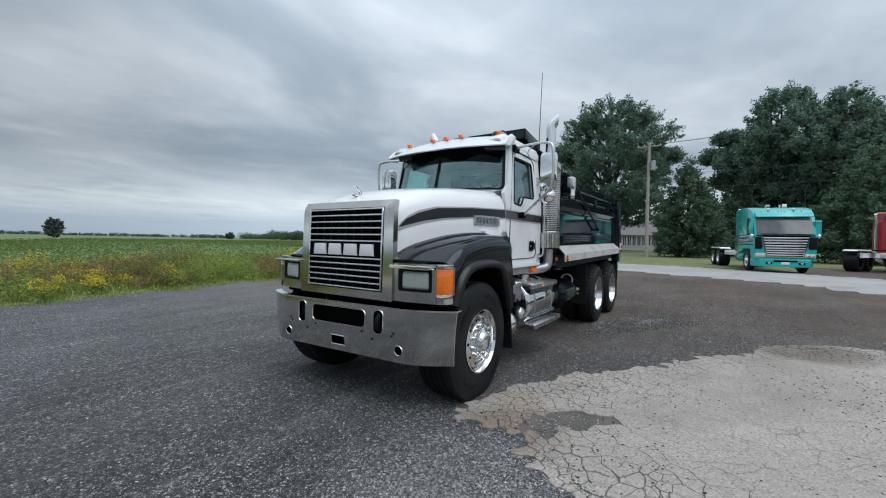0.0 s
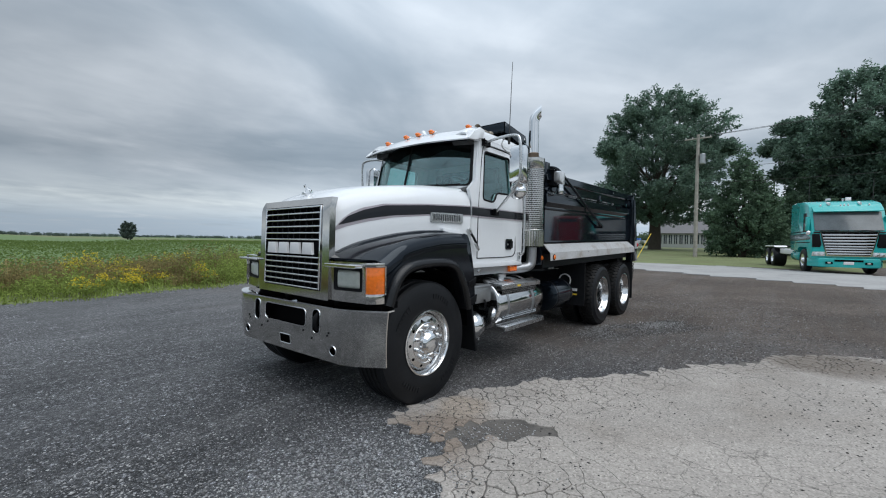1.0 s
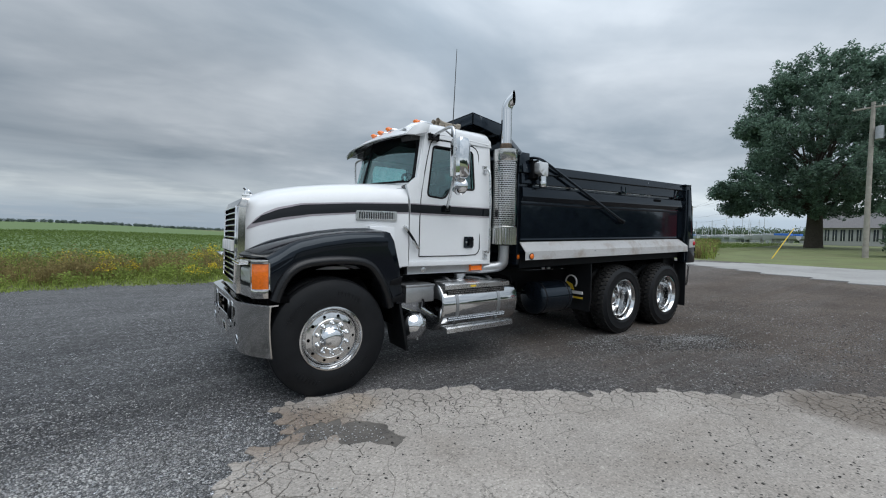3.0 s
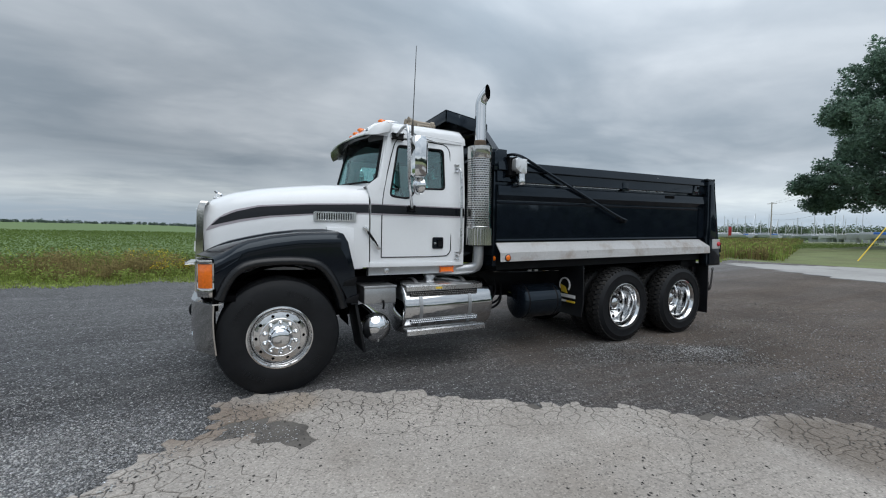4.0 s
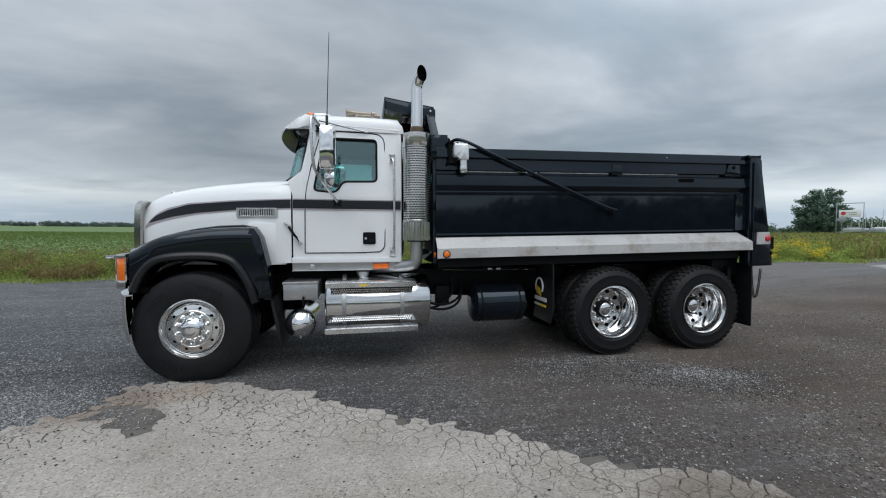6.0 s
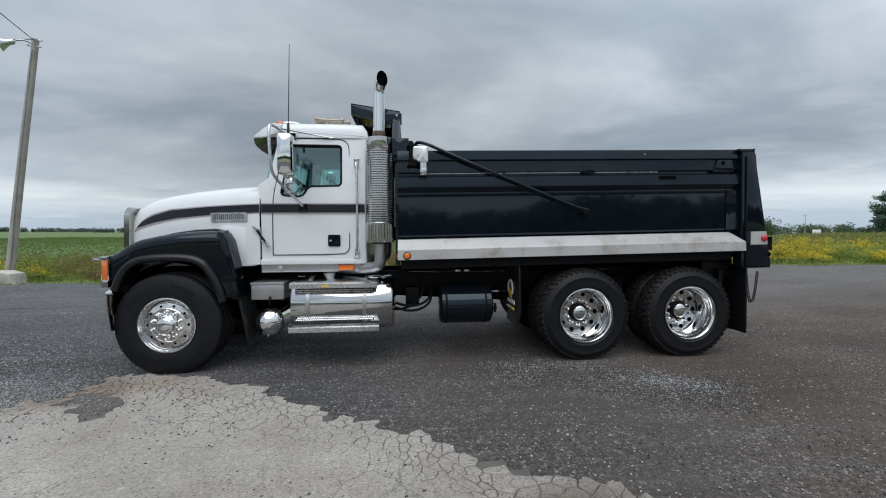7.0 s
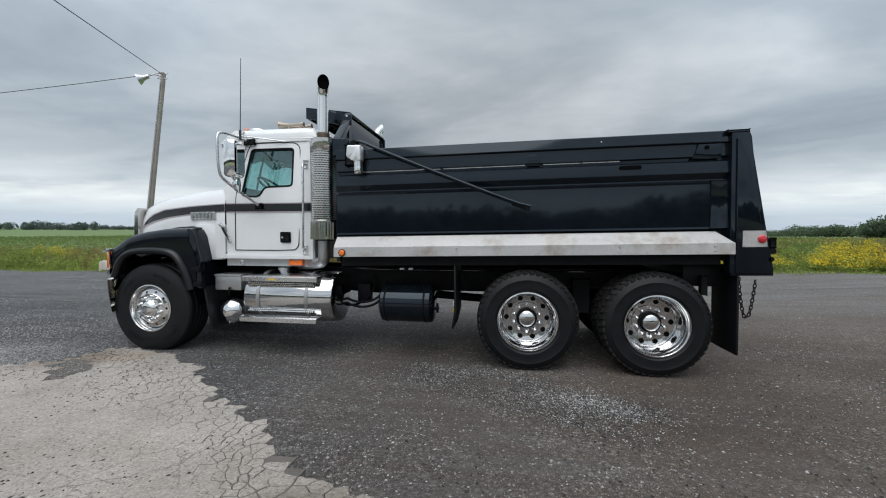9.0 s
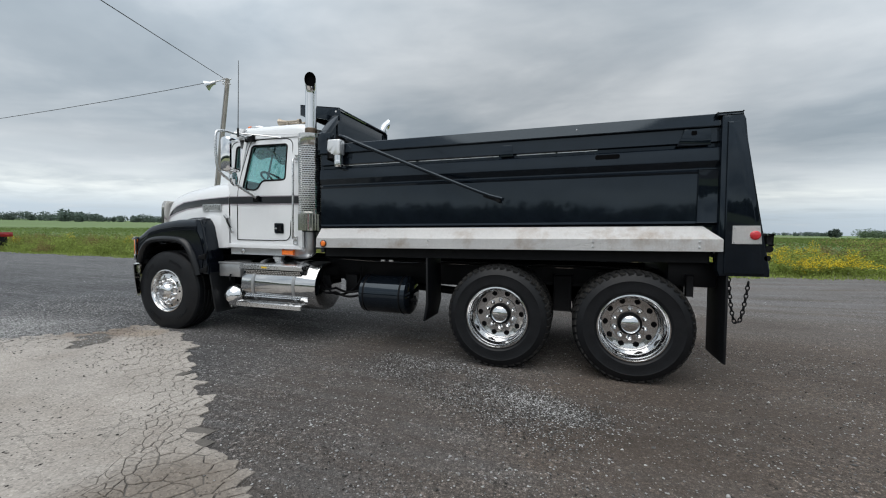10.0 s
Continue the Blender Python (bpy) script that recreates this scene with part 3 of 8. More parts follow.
def plate(bm, outer, put, depth):
    f = [bm.verts.new(put(u, v, 0)) for u, v in outer]
    b = [bm.verts.new(put(u, v, depth)) for u, v in outer]
    bm.faces.new(f)
    bm.faces.new(b)
    n = len(f)
    for i in range(n):
        bm.faces.new((f[i], f[(i + 1) % n], b[(i + 1) % n], b[i]))
    return bm


def lerp_table(tab, x):
    for (x0, *a), (x1, *b) in zip(tab, tab[1:]):
        if x <= x1:
            t = max(0, min(1, (x - x0) / (x1 - x0)))
            return [p + (q - p) * t for p, q in zip(a, b)]
    return list(tab[-1][1:])


def ss(a, b, x):
    t = min(1, max(0, (x - a) / (b - a)))
    return t * t * (3 - 2 * t)


def land_rise(x, y):
    """The fields climb gently towards the north-west."""
    return 0.0105 * max(0.0, math.hypot(x, y) - 18) * ss(-8, 12, -math.degrees(math.atan2(x, y))) * ss(10, 24, y)


def ground_z(x, y):
    r = ss(8, 20, x)
    return land_rise(x, y) + 0.3 * r + 0.4 * ss(45, 75, x) * (1 - ss(120, 260, x)) + 0.036 * min(8, max(0, -1 - y)) * (1 - r) - 0.006 - 0.02 * min(9, max(0, y - 1.2)) * (1 - r) - 0.3 * ss(120, 260, math.hypot(x, y)) * r


def tri_mesh(name, verts, faces, mat, parent=None):
    """A mesh from arrays of vertices and equal-sided faces."""
    me = bpy.data.meshes.new(name)
    verts, faces = np.asarray(verts, np.float32), np.asarray(faces, np.int32)
    k = faces.shape[1]
    me.vertices.add(len(verts))
    me.vertices.foreach_set("co", verts.ravel())
    me.loops.add(faces.size)
    me.loops.foreach_set("vertex_index", faces.ravel())
    me.polygons.add(len(faces))
    me.polygons.foreach_set("loop_start", np.arange(0, faces.size, k, dtype=np.int32))
    me.update(calc_edges=True)
    me.materials.append(mat)
    ob = new(name, me)
    if parent:
        ob.parent = parent
    return ob


# ---- the ground ----
EDGE = [(-65, 8.2), (-25, 8.9), (-16, 9.1), (-10.5, 9.7), (-4.5, 10.5), (0.3, 10.4), (4, 11.3), (8.6, 11.4), (14, 11.0), (16.5, 9.6), (18.5, 8.0), (21, 7.2), (25, 7.8), (40, 8)]


def edge_y(x):
    return lerp_table(EDGE, x)[0] + 0.25 * math.sin(x * 1.7) + 0.15 * math.sin(x * 4.1 + 1)


def build_ground():
    def axis(lo, hi, near_lo, near_hi, step, mid):
        a = list(np.arange(near_lo, near_hi + 1e-6, step))
        s, x = mid, near_hi
        while x < hi:
            x += s; s *= 1.35; a.append(min(x, hi))
        s, x = mid, near_lo
        while x > lo:
            x -= s; s *= 1.35; a.insert(0, max(x, lo))
        return a
    X, Y = axis(-3500, 3500, -26, 30, 0.5, 1.0), axis(-3500, 3500, -14, 22, 0.5, 1.0)
    verts = []
    for y in Y:
        for x in X:
            z = ground_z(x, y)
            if abs(x) < 40 and abs(y) < 30:
                bump = 0.02 * (noise.noise((x * 0.25, y * 0.25, 3.0))) * ss(1.0, 3.0, max(abs(x - 3) - 4.2, abs(y) - 1.3))
                # nothing stands up through the pavement
                z += min(0.0, bump) if -10 < y < -1 and -4 < x < 5 else bump
            ey = edge_y(x)
            if y > ey + 5 and x < 24:
                z += 0.38 * ss(ey + 5, ey + 9, y)
            verts.append((x, y, z))
    faces, mats = [], []
    nx = len(X)
    for j in range(len(Y) - 1):
        for i in range(nx - 1):
            faces.append((j * nx + i, j * nx + i + 1, (j + 1) * nx + i + 1, (j + 1) * nx + i))
            cx, cy = (X[i] + X[i + 1]) / 2, (Y[j] + Y[j + 1]) / 2
            if cx > 24.2 - 0.12 * max(0, -cy - 2) and cy > -7 or cx > 30 or cy < -22:
                k = 2 if (cx < 110 or cy < 60) else 1
            elif cy > edge_y(cx) + 6:
                k = 1
            elif cy > edge_y(cx) + 0.2:
                k = 2
            else:
                k = 0
            mats.append(k)
    g = tri_mesh("ground", verts, faces, M_GROUND)
    g.data.materials.append(M_FIELD)
    g.data.materials.append(M_LAWN)
    g.data.polygons.foreach_set("material_index", mats)
    g.data.polygons.foreach_set("use_smooth", [True] * len(mats))
    return tagged(g, "dark asphalt millings yard running into a green field", "ground", kind="structure")


ground = build_ground()


def in_poly(p, poly):
    x, y = p
    c = False
    for (x0, y0), (x1, y1) in zip(poly, poly[1:] + poly[:1]):
        if (y0 > y) != (y1 > y) and x < (x1 - x0) * (y - y0) / (y1 - y0) + x0:
            c = not c
    return c


def edge_dist(p, poly):
    best = 1e9
    for (x0, y0), (x1, y1) in zip(poly, poly[1:] + poly[:1]):
        dx, dy = x1 - x0, y1 - y0
        t = max(0, min(1, ((p[0] - x0) * dx + (p[1] - y0) * dy) / (dx * dx + dy * dy)))
        best = min(best, math.hypot(p[0] - x0 - t * dx, p[1] - y0 - t * dy))
    return best


# ---- the pale worn pavement beside the truck, broken into pieces along its edge ----
PATCH = [(-0.55, -1.18), (-0.2, -1.12), (0.35, -1.22), (0.9, -1.6), (1.25, -1.8), (1.85, -2.3), (2.4, -2.68), (3.0, -3.1), (3.5, -3.45), (4.0, -3.8),
         (4.25, -4.4), (4.0, -5.4), (3.7, -7.5), (2.0, -9.0), (-2.0, -8.5), (-3.2, -6.0), (-2.4, -4.0), (-1.6, -2.9), (-1.2, -2.35), (-0.9, -1.9), (-0.62, -1.7)]
HOLE = (-0.22, -1.93, 0.36, 0.15, radians(-38))


def in_hole(p):
    dx, dy = p[0] - HOLE[0], p[1] - HOLE[1]
    c, s = math.cos(HOLE[4]), math.sin(HOLE[4])
    return ((dx * c + dy * s) / HOLE[2]) ** 2 + ((-dx * s + dy * c) / HOLE[3]) ** 2 < 1 + 0.9 * noise.noise((p[0] * 5, p[1] * 5, 12))


def clip(poly, n, d):
    """Keep the side n.p <= d of a convex polygon."""
    out = []
    for i in range(len(poly)):
        a, b = poly[i], poly[(i + 1) % len(poly)]
        da, db = n[0] * a[0] + n[1] * a[1] - d, n[0] * b[0] + n[1] * b[1] - d
        if da <= 0:
            out.append(a)
        if (da < 0) != (db < 0) and abs(da - db) > 1e-12:
            t = da / (da - db)
            out.append((a[0] + (b[0] - a[0]) * t, a[1] + (b[1] - a[1]) * t))
    return out


def warp(p):
    """Bend straight crack lines into meandering ones."""
    dx = dy = 0.0
    for f, a in ((1.7, 0.11), (5.0, 0.05), (14.0, 0.018)):
        dx += a * noise.noise((p[0] * f, p[1] * f, 3.3))
        dy += a * noise.noise((p[0] * f, p[1] * f, 8.1))
    return p[0] + dx, p[1] + dy


def build_pavement():
    rng = random.Random(5)
    seeds = []
    tries = 0
    while tries < 90000 and len(seeds) < 7000:
        tries += 1
        p = (rng.uniform(-3.6, 4.7), rng.uniform(-7.5, -0.8))
        inside = in_poly(p, PATCH)
        d = edge_dist(p, PATCH)
        if not inside and d > 0.3:
            continue
        crack = 0.5 + 0.5 * noise.noise((p[0] * 0.9, p[1] * 0.9, 7))
        size = 0.055 + 0.045 * crack + 0.30 * ss(0.38, 1.2, d if inside else 0) * (0.2 + crack)
        if abs(p[1] + 3 + 0.3 * p[0]) < 0.12 and inside:
            size *= 0.5
        ok = True
        for q in seeds:
            dx, dy = q[0] - p[0], q[1] - p[1]
            if dx * dx + dy * dy < (0.5 * (size + q[2])) ** 2:
                ok = False
                break
        if ok:
            seeds.append((*p, size))
    S = np.array(seeds)
    pave = tagged(thing("pavement", "pale worn asphalt pavement, cracked and crumbling along its edge", "pavement"), kind="structure")
    bed = sheet("pavement_bed", PATCH, M_BED, 0.006, 0.12)
    bed.parent = pave
    rest_v, rest_f = [], []
    made = 0
    for i, (x, y, s) in enumerate(seeds):
        if not in_poly((x, y), PATCH) or in_hole((x, y)):
            continue
        d = edge_dist((x, y), PATCH)
        if rng.random() < 0.12 * (1 - d / 0.08):
            continue
        R = 2.2
        poly = [(x - R, y - R), (x + R, y - R), (x + R, y + R), (x - R, y + R)]
        d2 = (S[:, 0] - x) ** 2 + (S[:, 1] - y) ** 2
        for j in np.argsort(d2)[1:28]:
            nx, ny = S[j, 0] - x, S[j, 1] - y
            poly = clip(poly, (nx, ny), nx * (S[j, 0] + x) / 2 + ny * (S[j, 1] + y) / 2)
        if len(poly) < 3:
            continue
        # rough outline: split the sides and push the new points a little
        pts = []
        for a, b in zip(poly, poly[1:] + poly[:1]):
            L = math.hypot(b[0] - a[0], b[1] - a[1])
            if L < 0.01:
                continue
            pts.append(a)
            if L > 0.05:
                cuts = min(8, int(L / 0.035))
                for t in [(q + 1) / (cuts + 1) for q in range(cuts)]:
                    q = (a[0] + (b[0] - a[0]) * t, a[1] + (b[1] - a[1]) * t)
                    k = 0.10 * min(L, 0.5)
                    pts.append((q[0] + k * noise.noise((q[0] * 9, q[1] * 9, 1)), q[1] + k * noise.noise((q[0] * 9, q[1] * 9, 5))))
        pts = [warp(q) for q in pts]
        x, y = warp((x, y))
        cx, cy = sum(p[0] for p in pts) / len(pts), sum(p[1] for p in pts) / len(pts)
        wear = 1 - ss(0.1, 0.9, d)
        # broken along the edge and round the front wheel, whole elsewhere
        worn = min(1.0, 1 - ss(0.18, 0.62, d) + 0.6 * (1 - ss(0.4, 1.7, x)) * (1 - ss(0.55, 1.3, d)) + 1.0 * ss(2.8, 3.5, x) * (1 - ss(0.5, 1.1, d)))
        gap = 0.0002 + worn * (0.0012 + 0.0045 * max(0.0, noise.noise((x * 1.1, y * 1.1, 2.2))) + 0.0048 * rng.random())
        top = 0.014 - 0.006 * wear * rng.random()
        ring = []
        for px, py in pts:
            L = max(0.02, math.hypot(px - cx, py - cy))
            ring.append((cx + (px - cx) * (1 - gap / L), cy + (py - cy) * (1 - gap / L)))
        ch = 0.0004 + 0.005 * worn
        low = [(px, py, ground_z(px, py) - 0.01) for px, py in ring]
        mid = [(px, py, ground_z(px, py) + top - ch * 0.6) for px, py in ring]
        up = []
        for px, py in ring:
            L = max(0.02, math.hypot(px - cx, py - cy))
            qx, qy = cx + (px - cx) * (1 - ch / L), cy + (py - cy) * (1 - ch / L)
            up.append((qx, qy, ground_z(qx, qy) + top))
        n = len(ring)
        faces = []
        for k in range(n):
            j = (k + 1) % n
            faces += [(k, j, n + j, n + k), (n + k, n + j, 2 * n + j, 2 * n + k)]
        faces.append(tuple(range(2 * n, 3 * n)))
        verts = low + mid + up
        if made < 300 and -1.3 < x < 4.3 and y > -4.2 and d < 0.75:
            me = bpy.data.meshes.new("slab_piece")
            me.from_pydata(verts, [], faces)
            me.materials.append(M_SLAB)
            ob = new("slab_piece", me)
            ob.parent = pave
            made += 1
        else:
            o = len(rest_v)
            rest_v += verts
            rest_f += [tuple(o + q for q in f) for f in faces]
    me = bpy.data.meshes.new("slab_rest")
    me.from_pydata(rest_v, [], rest_f)
    me.materials.append(M_SLAB)
    ob = new("slab_rest", me)
    ob.parent = pave
    tagged(ob, kind="stuff")


def sheet(name, poly, mat, lift, step=0.5):
    """A thin paved sheet that follows the ground."""
    xs, ys = [p[0] for p in poly], [p[1] for p in poly]
    bm = BM()
    grid = {}
    nx, ny = int((max(xs) - min(xs)) / step) + 2, int((max(ys) - min(ys)) / step) + 2
    cells = []
    for j in range(ny):
        for i in range(nx):
            x0, y0 = min(xs) + i * step, min(ys) + j * step
            q = [(x0, y0), (x0 + step, y0), (x0 + step, y0 + step), (x0, y0 + step)]
            mid = (x0 + step / 2, y0 + step / 2)
            if in_poly(mid, poly) and not (poly is PATCH and edge_dist(mid, PATCH) < 0.10):
                cells.append(q)
    for q in cells:
        vs = []
        for p in q:
            k = (round(p[0], 3), round(p[1], 3))
            if k not in grid:
                jx, jy = 0.3 * step * noise.noise((p[0], p[1], 0)), 0.3 * step * noise.noise((p[0], p[1], 9))
                grid[k] = bm.verts.new((p[0] + jx, p[1] + jy, ground_z(*p) + lift))
            vs.append(grid[k])
        bm.faces.new(vs)
    r = bmesh.ops.extrude_face_region(bm, geom=list(bm.faces))
    bmesh.ops.translate(bm, vec=(0, 0, -0.08), verts=[v for v in r["geom"] if isinstance(v, bmesh.types.BMVert)])
    return part(name, bm, mat)


DRIVE = [(20.6, 6.4), (19.2, 5.1), (18, 2.6), (16.7, -0.4), (15.7, -3.1), (14.6, -5.3), (12.2, -6.9), (7, -9.6), (12, -15), (19, -9), (22, -4.6), (23.8, -1.4), (23.4, 2.6)]
tagged(sheet("road", DRIVE, M_ROAD, 0.02), "pale grey concrete driveway crossing the dark yard", "driveway", kind="structure")
tagged(sheet("road", [(88, -60), (94, -60), (112, 90), (106, 90)], M_ROAD, 0.05, 3.0), "grey country road beyond the grass", "road", kind="structure")


def scatter(name, label, category, mat, x, y, size, rs):
    """Small angular stones lying at the points."""
    n = len(x)
    octa = np.array([(1, 0, 0), (-1, 0, 0), (0, 1, 0), (0, -1, 0), (0, 0, 0.75), (0, 0, -0.5)], float)
    tri = np.array([(0, 2, 4), (2, 1, 4), (1, 3, 4), (3, 0, 4), (2, 0, 5), (1, 2, 5), (3, 1, 5), (0, 3, 5)])
    ang = rs.uniform(0, 6.28, n)
    c, s = np.cos(ang)[:, None], np.sin(ang)[:, None]
    V = octa[None] * (1 + rs.uniform(-0.35, 0.35, (n, 6, 3)))
    V = V * np.stack([np.ones(n), rs.uniform(0.6, 1, n), rs.uniform(0.5, 0.9, n)], -1)[:, None] * size[:, None, None]
    vx = V[..., 0] * c - V[..., 1] * s
    vy = V[..., 0] * s + V[..., 1] * c
    z = np.array([ground_z(a, b) + ((0.007 if in_hole((a, b)) else 0.012) if in_poly((a, b), PATCH) and edge_dist((a, b), PATCH) > 0.1 else 0.0) for a, b in zip(x, y)])
    W = np.stack([vx + x[:, None], vy + y[:, None], V[..., 2] + z[:, None] + size[:, None] * 0.3], -1)
    F = (tri[None] + (np.arange(n) * 6)[:, None, None]).reshape(-1, 3)
    tagged(tri_mesh(name, W.reshape(-1, 3), F, mat), label, category, kind="stuff")


def build_stones():
    rs = np.random.RandomState(3)
    n = 300000
    x = rs.uniform(-7, 11.5, n)
    y = rs.uniform(-5.5, 9.3, n) - rs.uniform(0, 3.0, n) * (rs.rand(n) < 0.5)
    # heaps of loose stone by the nose
    for cx, cy, rx, ry, a, b in ((-1.9, -2.3, 0.85, 0.6, 0, 34000), (-3.0, -1.0, 1.3, 0.7, 34000, 58000), (-1.2, -1.2, 0.6, 0.5, 58000, 66000)):
        x[a:b] = rs.normal(cx, rx, b - a)
        y[a:b] = rs.normal(cy, ry, b - a)
    keep = []
    for i in range(n):
        p = (x[i], y[i])
        dens = (0.5 if x[i] < 1.5 else 0.43) + 0.5 * noise.noise((x[i] * 0.7, y[i] * 0.7, 2)) + 0.35 * noise.noise((x[i] * 0.2, y[i] * 1.6, 4))
        for cx, cy, rx, ry, w in ((-1.9, -2.2, 1.3, 0.9, 1.5), (-3.0, -0.5, 1.6, 1.2, 0.5), (4.9, -1.75, 1.2, 0.35, 0.9), (3.9, -1.25, 0.8, 0.25, 0.6), (6.5, -3.0, 1.8, 1.1, 0.6), (4.6, -3.2, 1.6, 0.5, 0.4), (8.5, -2.0, 2.0, 1.2, 0.35), (0.5, 4.0, 6.0, 0.7, 0.4)):
            dens += w * math.exp(-((x[i] - cx) / rx) ** 2 - ((y[i] - cy) / ry) ** 2)
        k = rs.rand() < max(0.05, 1.25 * (dens - 0.42)) * (0.8 if y[i] < 1 else 0.35)
        if k and in_poly(p, PATCH) and not in_hole(p):
            k = rs.rand() < 0.02 + 0.75 * max(0.0, 1 - edge_dist(p, PATCH) / (0.24 + 0.2 * noise.noise((p[0] * 3, p[1] * 3, 4))))
        if in_hole(p):
            k = rs.rand() < 0.7
        keep.append(k)
    keep = np.array(keep)
    x, y = x[keep], y[keep]
    n = len(x)
    size = 0.0032 + 0.0082 * rs.rand(n) ** 2.2
    big = rs.rand(n) < 0.012
    size[big] *= 1.7
    size[(rs.rand(n) < 0.02) & (x > 2.5)] *= 1.9
    scatter("gravel", "loose pale gravel stones scattered over the yard", "gravel", M_STONE, x, y, size, rs)
    for name, label, mat, count, big in (("gravel", "fine pale chips trodden into the brown yard", M_STONE, 46000, 0.0085), ("dark_grit", "fine dark chips trodden into the brown yard", M_GRIT, 60000, 0.010)):
        n = count
        x = rs.uniform(0.5, 10.5, n)
        y = -5.2 + 6.0 * rs.rand(n) ** 0.9
        # a dusting of chips beside the drive wheels
        q = n // 2
        u = rs.rand(q)
        x[:q] = 3.6 + 1.9 * u + rs.normal(0, 0.17, q)
        y[:q] = -1.0 - 1.15 * u + rs.normal(0, 0.11, q) - 0.5 * (rs.rand(q) < 0.15)
        k = np.array([not in_poly((a, b), PATCH) and noise.noise((a * 1.6, b * 1.6, 3)) + 0.5 * noise.noise((a * 0.5, b * 0.5, 8)) + rs.uniform(-0.5, 0.5) > 0.0 for a, b in zip(x, y)])
        x, y = x[k], y[k]
        scatter(name, label, "gravel", mat, x, y, 0.0022 + big * rs.rand(len(x)) ** 2.4, rs)
    n = 17000
    x, y = rs.uniform(-3.2, 4.2, n), rs.uniform(-7.0, -1.1, n)
    k = np.array([in_poly((a, b), PATCH) and not in_hole((a, b)) and noise.noise((a * 0.8, b * 0.8, 6)) + rs.uniform(-0.3, 0.3) > -0.05 for a, b in zip(x, y)])
    x, y = x[k], y[k]
    scatter("dark_grit", "small dark stones strewn over the pale pavement", "grit", M_GRIT, x, y, 0.003 + 0.009 * rs.rand(len(x)) ** 2.5, rs)


# ---- the dump truck: nose towards -x, its left side towards -y ----
truck = thing("dump_truck", "white dump truck with black fenders and box on dark gravel", "dump truck")


def both(fn):
    for s in (-1, 1):
        fn(s)


# -- wheels --
def holed_disc(bm, r0, r1, rh, hr, n, surf, thick, axis_s):
    """A wheel disc ring from r0 to r1 with n round hand holes of radius hr at rh. surf(r) gives the face's y."""
    for k in range(n):
        a0 = 2 * math.pi * k / n
        half = math.pi / n

        def at(r, a, dy=0.0):
            return (r * math.cos(a0 + a), surf(r) + dy, r * math.sin(a0 + a))
        rim = [(r1, 0), (r1, half), (rh, half), (r0, half), (r0, 0), (r0, -half), (rh, -half), (r1, -half)]
        hole = []
        for r, a in rim:
            vx, vy = r - rh, a * rh
            d = math.hypot(vx, vy)
            hole.append((rh + hr * vx / d, hr * vy / d / rh))
        ro = [bm.verts.new(at(r, a)) for r, a in rim]
        ho = [bm.verts.new(at(r, a)) for r, a in hole]
        hi = [bm.verts.new(at(r, a, -axis_s * thick)) for r, a in hole]
        for i in range(8):
            j = (i + 1) % 8
            bm.faces.new((ro[i], ro[j], ho[j], ho[i]))
            bm.faces.new((ho[i], ho[j], hi[j], hi[i]))


def tyre(bm, R, w, rr, s):
    """A tyre about the y axis: its outer face at y = 0, its inner face at s*w (s is the way inwards)."""
    P = [(rr, 0.02), (rr + 0.012, 0.004), (rr + 0.05, -0.008), (rr + 0.12, -0.006), (R - 0.085, 0.0), (R - 0.05, 0.012), (R - 0.02, 0.022), (R - 0.004, 0.045)]
    g = 4
    tread = []
    y0, y1 = 0.05, w - 0.05
    for k in range(g):
        c = y0 + (y1 - y0) * (k + 1) / (g + 1)
        tread += [(R, c - 0.014), (R - 0.014, c - 0.007), (R - 0.014, c + 0.007), (R, c + 0.014)]
    prof = P + tread + [(r, w - y) for r, y in reversed(P)]
    lathe(bm, [(r, s * y) for r, y in prof], (0, 0, 0), (0, 1, 0), 72)


def nut(bm, c, s, r=0.017, h=0.05):
    lathe(bm, [(r * 1.25, 0), (r * 1.25, 0.008), (r, 0.012), (r, h * 0.6), (r * 0.75, h * 0.88), (0.001, h)], c, (0, s, 0), 10)


